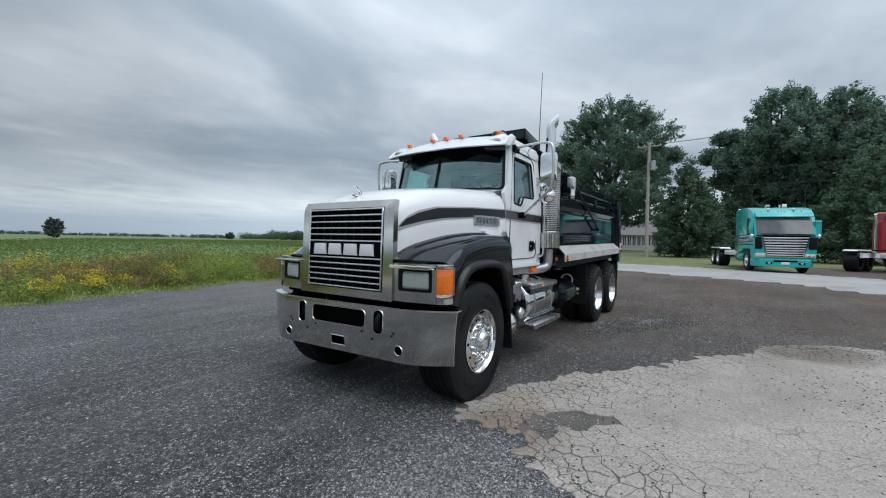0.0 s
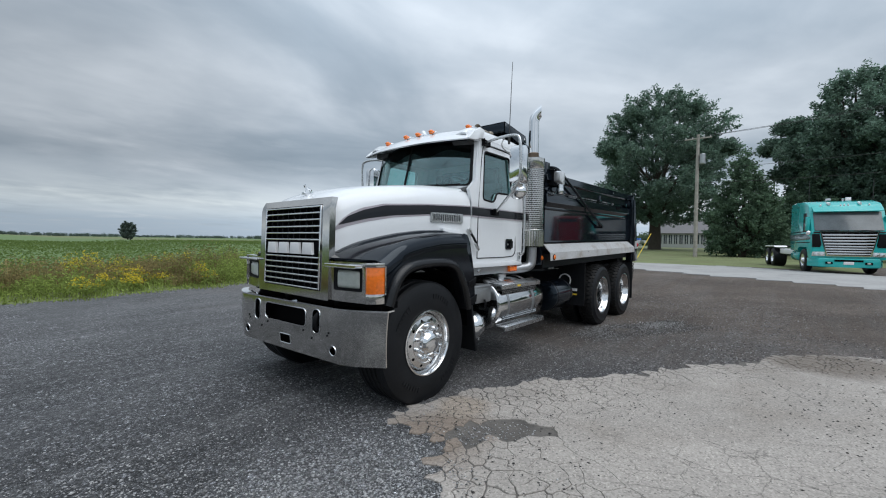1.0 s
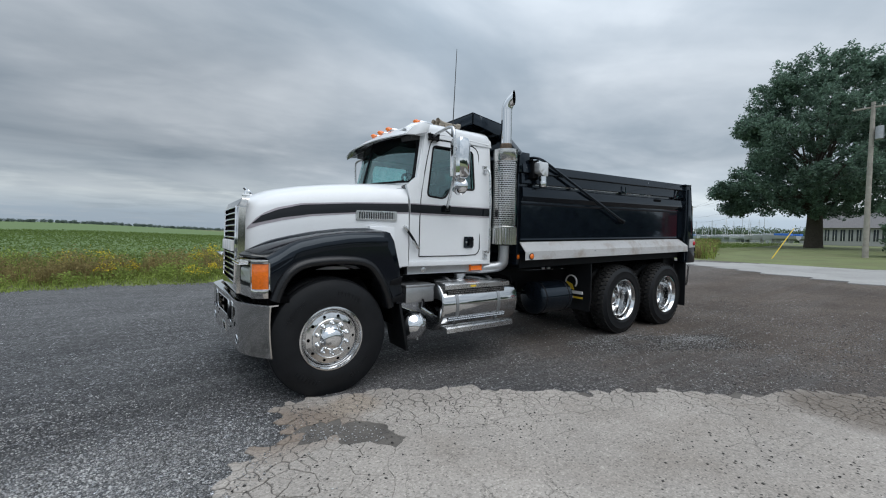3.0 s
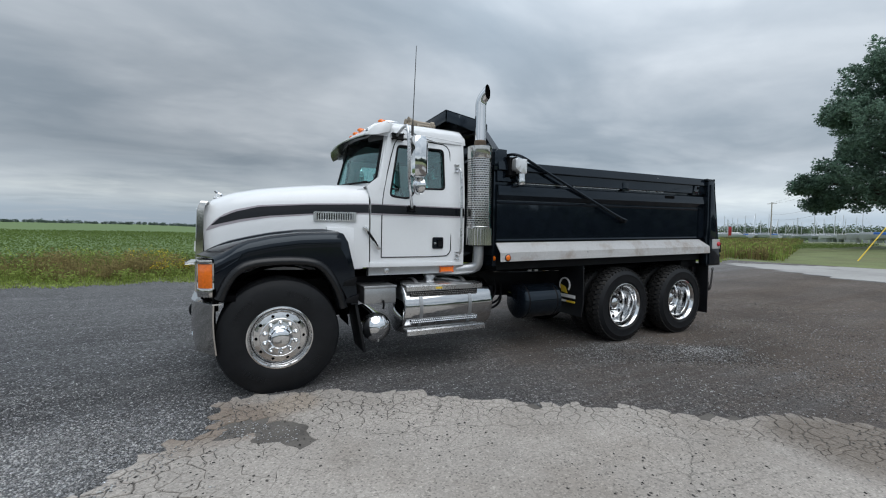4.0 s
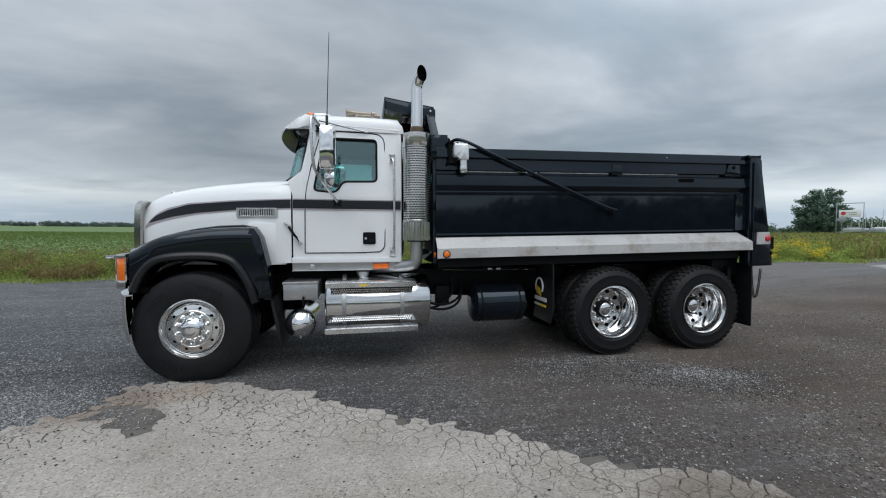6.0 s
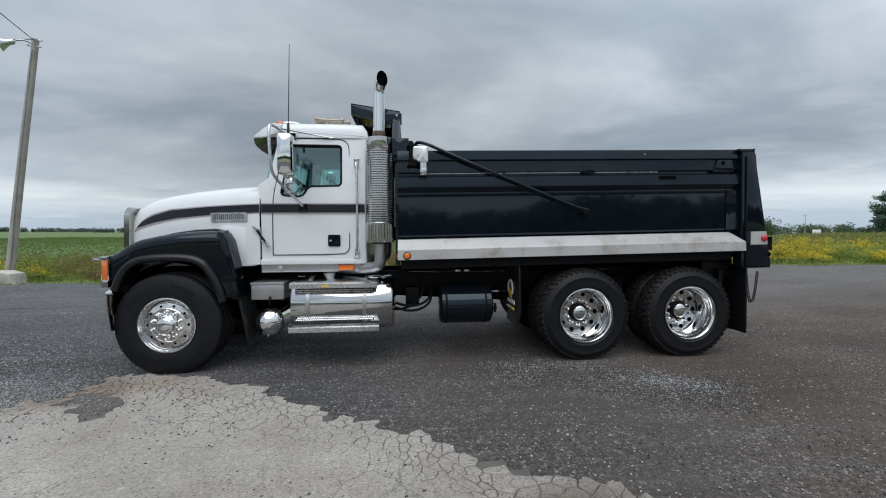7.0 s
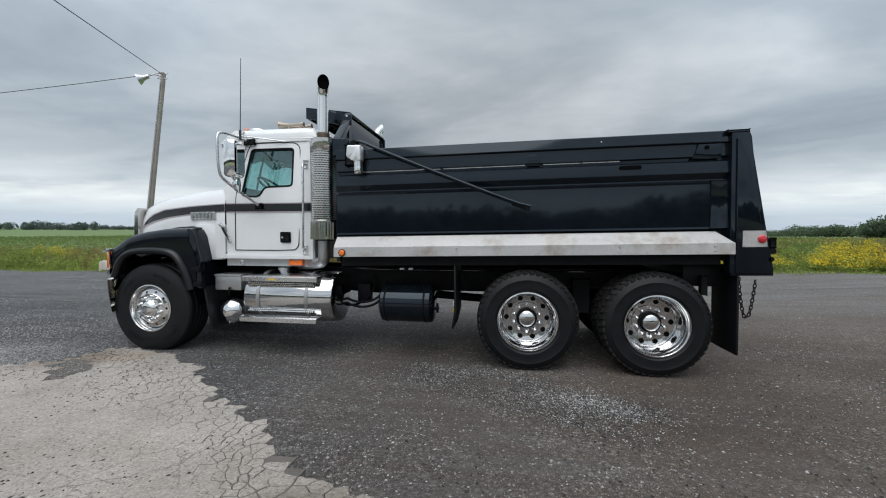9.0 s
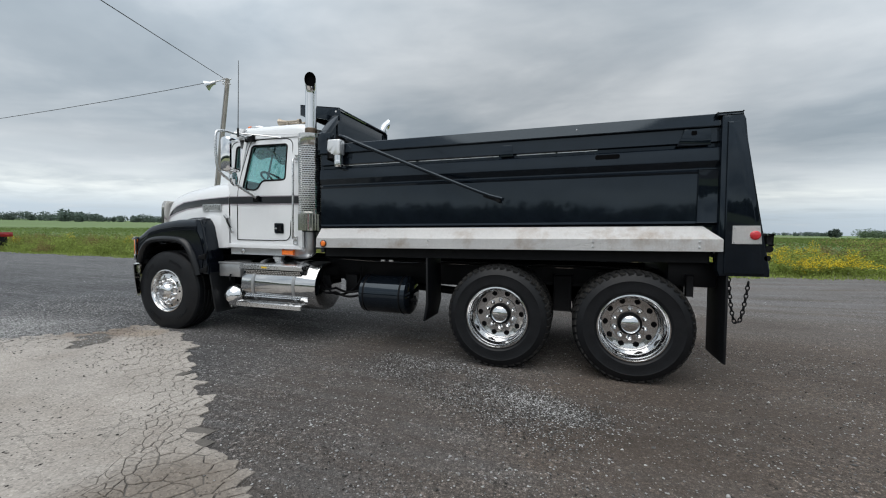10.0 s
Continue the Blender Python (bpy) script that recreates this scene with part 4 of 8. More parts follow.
def make_front_wheel(s):
    """s = -1: left wheel, outer side to -y."""
    i = -s
    w = new("wheel")
    w.parent = truck
    tagged(w, "wide steer tyre on a polished aluminium rim")
    bm = BM(); tyre(bm, 0.566, 0.39, 0.288, i)
    t = part("tyre", bm, M_RUBBER, w, angle=30)
    # plain bars of moulded lettering on the side wall
    for a0 in (0.9, 2.2, 3.9, 5.2):
        for k in range(7):
            bm = BM()
            a = a0 + k * 0.085
            m = Matrix.Rotation(-a, 4, "Y") @ Matrix.Translation((0.425, s * 0.007, 0))
            box(bm, -0.022, 0.022, -0.003, 0.003, -0.012, 0.012, 0, m=m)
            part("moulded_bar", bm, M_RUBBER, t)
    bm = BM()
    lathe(bm, [(0.285, i * 0.03), (0.300, i * 0.004), (0.300, i * -0.006), (0.289, i * -0.008), (0.276, i * 0.012), (0.266, i * 0.04), (0.262, i * 0.065), (0.254, i * 0.045), (0.240, i * 0.030)], (0, 0, 0), (0, 1, 0), 64)

    def surf(r):
        return i * (0.030 - 0.012 * ss(0.24, 0.19, r))
    holed_disc(bm, 0.185, 0.240, 0.213, 0.0155, 10, surf, 0.03, -i)
    lathe(bm, [(0.185, surf(0.185)), (0.178, i * 0.012), (0.118, i * 0.010), (0.100, i * 0.002)], (0, 0, 0), (0, 1, 0), 64)
    part("rim", bm, M_RIM, w, "polished aluminium rim with hand holes", angle=30)
    bm = BM(); lathe(bm, [(0.288, i * 0.05), (0.24, i * 0.07), (0.10, i * 0.075), (0.01, i * 0.075)], (0, 0, 0), (0, 1, 0), 32)
    part("brake_drum", bm, M_DARK, w)
    bm = BM()
    lathe(bm, [(0.112, i * 0.012), (0.108, i * -0.022), (0.096, i * -0.03), (0.09, i * -0.045), (0.07, i * -0.058), (0.035, i * -0.064), (0.001, i * -0.066)], (0, 0, 0), (0, 1, 0), 40)
    part("hub_cap", bm, M_CHROME, w, "chrome hub cap")
    for k in range(10):
        bm = BM()
        a = 2 * math.pi * (k + 0.5) / 10
        nut(bm, (0.145 * math.cos(a), i * 0.012, 0.145 * math.sin(a)), s, 0.019, 0.055)
        part("wheel_nut", bm, M_CHROME, w)
    w.matrix_basis = Matrix.Translation((-0.020, s * 1.104, 0.534))
    return w


def make_rear_wheel(s, x):
    i = -s
    w = new("wheel")
    w.parent = truck
    tagged(w, "dual lugged drive tyres on a dished polished rim")
    R = 0.541
    for off in (0.0, 0.34):
        bm = BM()
        P = [(0.31, 0.025), (0.33, 0.006), (0.345, -0.002), (0.352, -0.008), (0.362, -0.008), (0.38, -0.010), (0.44, -0.006), (0.452, -0.010), (0.462, -0.005), (0.492, 0.010), (0.52, 0.026), (R - 0.004, 0.05)]
        prof = P + [(R - 0.006, 0.27 - 0.05)] + [(r, 0.27 - y) for r, y in reversed(P[:-1])]
        lathe(bm, [(r, i * (off + y)) for r, y in prof], (0, 0, 0), (0, 1, 0), 72)
        t = part("tyre", bm, M_RUBBER, w, angle=30)
        n = 46
        bm = BM()
        for k in range(n):
            a = 2 * math.pi * k / n
            for j, (y0, y1, da, L) in enumerate(((0.014, 0.088, 0, 0.05), (0.096, 0.174, 0.5, 0.056), (0.182, 0.256, 0, 0.05))):
                aa = a + da * 2 * math.pi / n
                m = Matrix.Rotation(-aa, 4, "Y") @ Matrix.Translation((R, i * (off + (y0 + y1) / 2), 0)) @ Matrix.Rotation(0.3 if j != 1 else -0.3, 4, "X")
                o = len(bm.verts)
                box(bm, -0.03, 0.012, -(y1 - y0) / 2, (y1 - y0) / 2, -L / 2, L / 2, 0, m=m)
                # the shoulder blocks slope down to the side wall
                if j != 1:
                    bm.verts.ensure_lookup_table()
                    for v in list(bm.verts)[o:]:
                        edge = (off + 0.014) if j == 0 else (off + 0.256)
                        if abs(v.co.y * i - edge) < 0.02:
                            f = 1 - 0.026 / math.hypot(v.co.x, v.co.z)
                            if math.hypot(v.co.x, v.co.z) > R:
                                v.co.x *= f
                                v.co.z *= f
        part("tread", bm, M_TREAD, t, angle=20, kind="stuff")
    bm = BM()
    d = 0.250
    lathe(bm, [(0.305, i * 0.035), (0.324, i * 0.008), (0.324, i * -0.004), (0.312, i * -0.006), (0.298, i * 0.012), (0.287, i * 0.05), (0.280, i * 0.08), (0.274, i * 0.09), (0.274, i * (d - 0.02)), (0.262, i * d)], (0, 0, 0), (0, 1, 0), 72)

    def surf(r):
        return i * (d + 0.012 * ss(0.262, 0.20, r))
    holed_disc(bm, 0.182, 0.262, 0.226, 0.030, 10, surf, 0.03, -i)
    lathe(bm, [(0.182, surf(0.182)), (0.176, i * (d - 0.006)), (0.118, i * (d - 0.008)), (0.112, i * (d + 0.01))], (0, 0, 0), (0, 1, 0), 72)
    part("rim", bm, M_RIM, w, "dished polished rim with round hand holes", angle=30)
    bm = BM()
    lathe(bm, [(0.28, i * (d + 0.05)), (0.1, i * (d + 0.05))], (0, 0, 0), (0, 1, 0), 32)
    lathe(bm, [(0.118, i * (d + 0.02)), (0.112, i * (d - 0.05)), (0.095, i * (d - 0.06)), (0.086, i * (d - 0.06))], (0, 0, 0), (0, 1, 0), 32)
    part("hub", bm, M_BLACKM, w)
    bm = BM()
    lathe(bm, [(0.088, i * (d - 0.05)), (0.090, i * (d - 0.075)), (0.086, i * (d - 0.086)), (0.065, i * (d - 0.098)), (0.03, i * (d - 0.105)), (0.001, i * (d - 0.107))], (0, 0, 0), (0, 1, 0), 40)
    part("hub_cap", bm, M_CHROME, w, "chrome hub cap")
    for k in range(10):
        bm = BM()
        a = 2 * math.pi * (k + 0.5) / 10
        nut(bm, (0.147 * math.cos(a), i * (d - 0.006), 0.147 * math.sin(a)), s, 0.020, 0.058)
        part("wheel_nut", bm, M_CHROME, w)
    w.matrix_basis = Matrix.Translation((x, s * 1.13, 0.534))
    return w


both(make_front_wheel)
for ax in (4.675, 5.98):
    both(lambda s: make_rear_wheel(s, ax))

# -- chassis --
for s in (-1, 1):
    bm = BM()
    prism(bm, [(-0.55, 0.80), (0.9, 0.76), (6.55, 0.76), (6.55, 1.06), (0.9, 1.03), (-0.55, 1.0)], s * 0.40, s * 0.48, "y", 0.006)
    part("frame_rail", bm, M_BLACKM, truck)
for x in (-0.45, 1.1, 2.6, 4.0, 5.3, 6.4):
    bm = BM()
    box(bm, x - 0.06, x + 0.06, -0.42, 0.42, 0.80, 0.98, 0.01)
    part("cross_member", bm, M_BLACKM, truck)
bm = BM(); cyl(bm, (0, -0.85, 0.47), (0, 0.85, 0.47), 0.06); box(bm, -0.07, 0.07, -0.6, 0.6, 0.36, 0.46, 0.02)
part("front_axle", bm, M_BLACKM, truck)
for ax in (4.675, 5.98):
    bm = BM()
    cyl(bm, (ax, -0.9, 0.53), (ax, 0.9, 0.53), 0.085)
    ball(bm, (ax, 0, 0.56), 0.24, 1.0, 0.9, 1.0)
    part("drive_axle", bm, M_BLACKM, truck)
for s in (-1, 1):
    bm = BM()
    for k in range(5):
        prism(bm, [(4.7 - 0.05 * (4 - k), 0.66 + 0.03 * k), (5.93 + 0.05 * (4 - k), 0.66 + 0.03 * k), (5.32 + 0.3, 0.74 + 0.03 * k), (5.32 - 0.3, 0.74 + 0.03 * k)], s * 0.42, s * 0.52)
    box(bm, 5.22, 5.42, s * 0.40, s * 0.58, 0.55, 0.95, 0.02)
    part("leaf_spring", bm, M_BLACKM, truck)
bm = BM(); cyl(bm, (2.2, 0, 0.72), (4.45, 0, 0.58), 0.055)
part("drive_shaft", bm, M_BLACKM, truck)
bm = BM(); box(bm, -0.5, 0.9, -0.38, 0.38, 0.55, 1.25, 0.05)
part("engine_block", bm, M_DARK, truck)
bm = BM()
for z in (0.86, 0.80):
    tube(bm, [(2.3, -0.62, z - 0.16), (2.6, -0.66, z - 0.27), (2.85, -0.6, z - 0.2), (2.9, -0.52, z)], 0.016, 8)
tube(bm, [(2.75, -0.55, 0.95), (2.78, -0.6, 0.75), (2.6, -0.62, 0.58), (2.35, -0.58, 0.55)], 0.014, 8)
part("air_hose", bm, M_BLACKM, truck)
bm = BM(); box(bm, 2.55, 2.72, -0.60, -0.5, 0.60, 0.84, 0.01)
part("valve_block", bm, M_BLACKM, truck)

# -- hood --
HOOD = [(-0.69, 0.54, 1.83, 0.98), (-0.635, 0.565, 1.885, 1.0), (-0.45, 0.62, 1.962, 1.1), (-0.2, 0.68, 2.015, 1.15), (0.1, 0.75, 2.055, 1.15), (0.45, 0.82, 2.09, 1.15), (0.70, 0.87, 2.105, 1.16), (0.897, 0.899, 2.11, 1.17)]


def hood_section(x):
    w, t, b = lerp_table(HOOD, x)
    r = [(-w, b), (-w, t - 0.42), (-w * 0.995, t - 0.28), (-w * 0.975, t - 0.18), (-w * 0.93, t - 0.095), (-w * 0.85, t - 0.045), (-w * 0.68, t - 0.018), (-w * 0.35, t - 0.004), (0, t)]
    return r


def hood_y(x, z):
    """The left face's y on the hood at x, z."""
    r = hood_section(x)
    for (y0, z0), (y1, z1) in zip(r, r[1:]):
        if z0 <= z <= z1:
            return y0 + (y1 - y0) * (z - z0) / max(1e-6, z1 - z0)
    return r[0][0] if z < r[0][1] else r[-1][0]


bm = BM()
rings = []
for k in range(23):
    x = -0.69 + (0.897 + 0.69) * k / 22
    r = hood_section(x)
    rings.append([(x, y, z) for y, z in r] + [(x, -y, z) for y, z in reversed(r[:-1])])
loft(bm, rings, False, False)
hood = part("hood", bm, M_WHITE, truck, "white sloping hood", angle=50)
bm = BM(); prism(bm, [(-0.50, 1.16), (0.5, 1.16), (0.5, 1.76), (-0.5, 1.76)], -0.66, -0.64, "x")
part("radiator", bm, M_DARK, truck)
for s in (-1, 1):
    # inner hood side that drops behind the fender
    bm = BM()
    prism(bm, [(0.45, 1.15), (0.66, 1.15), (0.83, 1.15), (0.896, 1.25), (0.896, 1.6), (0.45, 1.6)], s * 0.875, s * 0.80, "y", 0.006)
    part("hood_side", bm, M_WHITE, truck)


def surface_strip(bm, top, bot, yfun, off, x0, x1, n, s=-1):
    """A painted band on a curved side between two height curves."""
    cols = []
    for k in range(n + 1):
        x = x0 + (x1 - x0) * k / n
        zt, zb = top(x), bot(x)
        col = []
        for q in range(4):
            z = zb + (zt - zb) * q / 3
            y = yfun(x, z)
            col.append(bm.verts.new((x, s * (abs(y) + off), z)))
        cols.append(col)
    for a, b in zip(cols, cols[1:]):
        for q in range(3):
            bm.faces.new((a[q], b[q], b[q + 1], a[q + 1]))


ST = [(-0.625, 1.607), (-0.55, 1.678), (-0.41, 1.742), (-0.19, 1.80), (0.30, 1.835), (0.865, 1.855)]
PT = [(-0.675, 1.552), (-0.60, 1.650), (-0.52, 1.712), (-0.41, 1.764), (-0.19, 1.816), (0.30, 1.848), (0.865, 1.867)]
PB = [(-0.67, 1.545), (-0.55, 1.592), (-0.366, 1.640), (-0.10, 1.690), (0.30, 1.726), (0.865, 1.749)]
SB = [(-0.625, 1.60), (-0.366, 1.668), (-0.10, 1.71), (0.30, 1.742), (0.865, 1.765)]
for s in (-1, 1):
    bm = BM()
    surface_strip(bm, lambda x: lerp_table(PT, x)[0], lambda x: lerp_table(PB, x)[0], hood_y, 0.0022, -0.67, 0.894, 40, s)
    part("pinstripe", bm, M_GREYSTR, hood, "mauve-grey border of the stripe")
    bm = BM()
    surface_strip(bm, lambda x: lerp_table(ST, x)[0], lambda x: lerp_table(SB, x)[0], hood_y, 0.0045, -0.625, 0.894, 40, s)
    part("stripe", bm, M_BLKSTR, hood, "black side stripe")
    # louvred vent
    vent = BM()
    y0 = lambda x: abs(hood_y(x, 1.715)) + 0.006

    def vput(u, v, d):
        return (u, s * (y0(u) + 0.012 - d), v)
    panel_with_hole(vent, round_poly([(0.325, 1.665), (0.755, 1.665), (0.755, 1.765), (0.325, 1.765)], 0.012), [(0.355, 1.68), (0.725, 1.68), (0.725, 1.75), (0.355, 1.75)], vput, 0.02)
    v = part("side_vent", vent, M_ALU, truck, "louvred metal hood vent")
    # near-black sheet gives the gaps between the louvres their shade
    bm = BM(); plate(bm, [(0.345, 1.675), (0.735, 1.675), (0.735, 1.755), (0.345, 1.755)], lambda u, q, d: (u, s * (y0(u) + 0.001 - d), q), 0.004)
    part("vent_backing", bm, M_DARK, v)
    for k in range(15):
        x = 0.372 + k * 0.0243
        bm = BM(); box(bm, x - 0.0065, x + 0.0065, s * y0(x), s * (y0(x) + 0.014), 1.68, 1.75, 0.002, 1)
        part("louvre", bm, M_ALU, v)
    # hood latch: grip, strap and catch
    bm = BM()
    tube(bm, [(0.865, s * 0.915, 1.575), (0.92, s * 0.940, 1.495), (0.985, s * 0.935, 1.40)], 0.014, 8, 1)
    l = part("hood_latch", bm, M_BLACKM, truck, "rubber hood latch with metal ends")
    bm = BM(); box(bm, -0.04, 0.04, -0.015, 0.015, -0.018, 0.018, 0.007, m=Matrix.Translation((0.858, s * 0.916, 1.585)) @ Matrix.Rotation(radians(48), 4, "Y"))
    part("latch_end", bm, M_ALU, l)
    bm = BM(); box(bm, -0.065, 0.05, -0.012, 0.012, -0.02, 0.02, 0.008, m=Matrix.Translation((0.975, s * 0.936, 1.405)) @ Matrix.Rotation(radians(52), 4, "Y"))
    part("latch_end", bm, M_ALU, l)

# -- grille --
bm = BM()
panel_with_hole(bm, [(-0.615, 0.945), (0.615, 0.945), (0.605, 1.79), (0.59, 1.84), (-0.59, 1.84), (-0.605, 1.79)], [(-0.497, 1.015), (0.497, 1.015), (0.497, 1.775), (-0.497, 1.775)], lambda u, v, d: (-0.765 + d, u, v), 0.06)
grille = part("grille_surround", bm, M_BRUSH, truck, "worn chrome grille surround", angle=25)
bm = BM()
for a, b in (((-0.485, 1.025), (0.485, 1.04)), ((-0.485, 1.752), (0.485, 1.768))):
    box(bm, -0.780, -0.755, a[0], b[0], a[1], b[1], 0.004)
for y in (-0.492, 0.478):
    box(bm, -0.780, -0.755, y, y + 0.014, 1.025, 1.768, 0.004)
part("grille_frame", bm, M_CHROME, grille)
# solid near-black sheet: the shade behind the bars is its colour
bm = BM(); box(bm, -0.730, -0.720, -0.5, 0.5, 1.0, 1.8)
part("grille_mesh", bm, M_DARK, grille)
bars = [1.705, 1.645, 1.585, 1.525, 1.465, 1.305, 1.25, 1.195, 1.14, 1.085]
for z in bars:
    bm = BM(); box(bm, -0.777, -0.740, -0.479, 0.479, z - 0.008, z + 0.008, 0.004)
    part("grille_bar", bm, M_CHROME, grille)
for k in range(9):
    y = -0.42 + k * 0.105
    bm = BM(); box(bm, -0.747, -0.733, y - 0.006, y + 0.006, 1.03, 1.765, 0.002)
    part("grille_upright", bm, M_BLACKM, grille)
# maker's badge: four plain blocks on a dark band
bm = BM(); box(bm, -0.772, -0.745, -0.479, 0.479, 1.322, 1.448, 0.004)
part("badge_band", bm, M_DARK, grille)
for k in range(4):
    y = 0.315 - k * 0.21
    bm = BM(); prism(bm, [(y - 0.082, 1.332), (y + 0.082, 1.332), (y + 0.072, 1.438), (y - 0.072, 1.438)], -0.800, -0.755, "x", 0.006)
    part("badge_block", bm, M_PRINT, grille, "plain pale badge block")
# the whole grille leans back
for ob in [grille] + list(grille.children):
    for v in ob.data.vertices:
        v.co.x += 0.022 * (v.co.z - 1.0) / 0.8 + 0.032 * ss(1.76, 1.84, v.co.z)
# ornament on the nose: a plain small block figure
bm = BM()
box(bm, -0.64, -0.53, -0.02, 0.02, 1.90, 1.925, 0.005)
tube(bm, [(-0.545, 0, 1.92), (-0.56, 0, 1.955), (-0.595, 0, 1.965), (-0.62, 0, 1.995)], 0.016, 8)
tube(bm, [(-0.605, -0.012, 1.96), (-0.615, -0.014, 1.92)], 0.008, 6)
part("hood_ornament", bm, M_CHROME, truck, "small chrome hood ornament")

# -- fenders, headlights --
FEN = [(-0.74, 1.305), (-0.66, 1.345), (-0.57, 1.385), (-0.45, 1.425), (-0.30, 1.464), (-0.1, 1.507), (0.15, 1.54), (0.40, 1.55), (0.55, 1.55)]


def make_fender(s):
    bm = BM()
    top = FEN
    rings = []
    for x, z in top:
        wi = lerp_table(HOOD, x)[0]
        o = 1.105
        fx = lambda y: x + 0.17 * ss(0.70, 1.10, y) * ss(-0.25, -0.72, x)
        prof = [(wi - 0.02, z + 0.012), (wi + 0.3 * (o - wi), z + 0.01), (o - 0.085, z - 0.002), (o - 0.028, z - 0.022), (o, z - 0.075), (o + 0.004, z - 0.15)]
        rings.append([(fx(y), s * y, h) for y, h in prof])
    thick_loft(bm, rings, (0, -s * 0.014, -0.016))
    f = part("fender", bm, M_FENDER, truck, "black fender with a moulded wheel arch", angle=45)
    # raised band along the inner edge
    bm = BM()
    R = []
    for k in range(19):
        x = -0.66 + 1.20 * k / 18
        z, wi = lerp_table(FEN, x)[0], lerp_table(HOOD, x)[0]
        e = 0.02 * min(1.0, (18 - k) / 2, k / 3 + 0.2)
        R.append([(x, s * (wi - 0.03), z + 0.008 + e), (x, s * (wi + 0.055), z + 0.012 + e), (x, s * (wi + 0.075), z + 0.004 + e), (x, s * (wi + 0.085), z - 0.01), (x, s * (wi - 0.03), z - 0.01)])
    loft(bm, R)
    part("fender_band", bm, M_FENDER, f, angle=40)
    # side below the top, open as the wheel arch
    arch = []
    n = 22
    for k in range(n + 1):
        a = radians(152 - (152 - 14) * k / n)
        arch.append((0.015 + 0.63 * math.cos(a), 0.66 + 0.645 * math.sin(a)))
    bm = BM()
    low, upv = [], []
    for (ax, az) in arch:
        # matching point on the outline above
        t = (ax - arch[0][0]) / (arch[-1][0] - arch[0][0])
        ox = -0.60 + 1.265 * t
        oz = lerp_table([(x, z) for x, z in ((-0.60, 1.19), (-0.53, 1.235), (-0.43, 1.29), (-0.30, 1.333), (-0.1, 1.38), (0.15, 1.415), (0.40, 1.43), (0.52, 1.43), (0.60, 1.30), (0.665, 1.10))], ox)[0]
        low.append((ax, az)); upv.append((ox, oz))
    R = [[(p[0], s * 1.108, p[1]) for p in upv], [(p[0], s * 1.108, p[1]) for p in low], [(p[0], s * 1.03, p[1]) for p in low], [(p[0], s * 1.03, p[1]) for p in upv]]
    loft(bm, R, False, False)
    part("fender_side", bm, M_FENDER, f, angle=45)
    # rear drop panel of the fender with two steps pressed in
    bm = BM()
    prism(bm, [(0.53, 1.548), (0.575, 1.535), (0.625, 1.45), (0.688, 1.17), (0.735, 0.80), (0.65, 0.80), (0.60, 1.12), (0.49, 1.44)], s * 1.06, s * 1.10, "y", 0.01)
    prism(bm, [(0.655, 0.80), (0.732, 0.80), (0.685, 1.17), (0.622, 1.45), (0.572, 1.533), (0.53, 1.545)], s * 0.80, s * 1.06, "y", 0.01)
    part("fender_tail", bm, M_FENDER, f)
    for z, x in ((1.06, 0.655), (0.88, 0.675)):
        bm = BM(); prism(bm, [(x - 0.09, z - 0.06), (x + 0.045, z - 0.055), (x + 0.06, z + 0.03), (x - 0.07, z - 0.01)], s * 1.095, s * 1.118, "y", 0.006)
        part("fender_step", bm, M_BLACKM, f)
    # rounded rubber flare round the arch
    path = [(-0.571, 0.942), (-0.515, 1.10), (-0.433, 1.213), (-0.312, 1.287), (-0.117, 1.316), (0.196, 1.315), (0.365, 1.272), (0.466, 1.17), (0.566, 0.987), (0.62, 0.795)]
    Q = [Vector(p) for p in path]
    for _ in range(2):
        R2 = [Q[0]]
        for a_, b_ in zip(Q, Q[1:]):
            R2 += [a_.lerp(b_, 0.25), a_.lerp(b_, 0.75)]
        Q = R2 + [Q[-1]]
    bm = BM()
    rings = []
    for k, p in enumerate(Q):
        d = (Q[min(k + 1, len(Q) - 1)] - Q[max(k - 1, 0)]).normalized()
        nrm = Vector((-d.y, d.x))
        if nrm.dot(Vector((0.02, 0.6)) - p) < 0:
            nrm = -nrm
        sec = [(0.0, 1.10), (0.012, 1.138), (0.038, 1.158), (0.066, 1.16), (0.085, 1.145), (0.090, 1.10), (0.10, 0.95)]
        rings.append([(p.x + nrm.x * r, s * y, p.y + nrm.y * r) for r, y in sec])
    thick_loft(bm, rings, (0, -s * 0.010, 0))
    part("arch_flare", bm, M_FLARE, f, "black moulded arch flare", angle=50)
    # near-black arch sheet, with the wheel well's shade in its colour
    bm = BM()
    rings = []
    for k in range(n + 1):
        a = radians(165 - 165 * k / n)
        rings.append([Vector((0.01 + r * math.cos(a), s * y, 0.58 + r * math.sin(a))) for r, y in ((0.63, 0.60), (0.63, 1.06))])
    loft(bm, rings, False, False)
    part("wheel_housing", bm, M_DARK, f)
    # mud flap behind the wheel
    bm = BM(); prism(bm, [(0.70, 0.82), (0.73, 0.82), (0.83, 0.28), (0.80, 0.28)], s * 0.66, s * 1.06, "y", 0.004)
    part("mud_flap", bm, M_RUBBER, f)


both(make_fender)


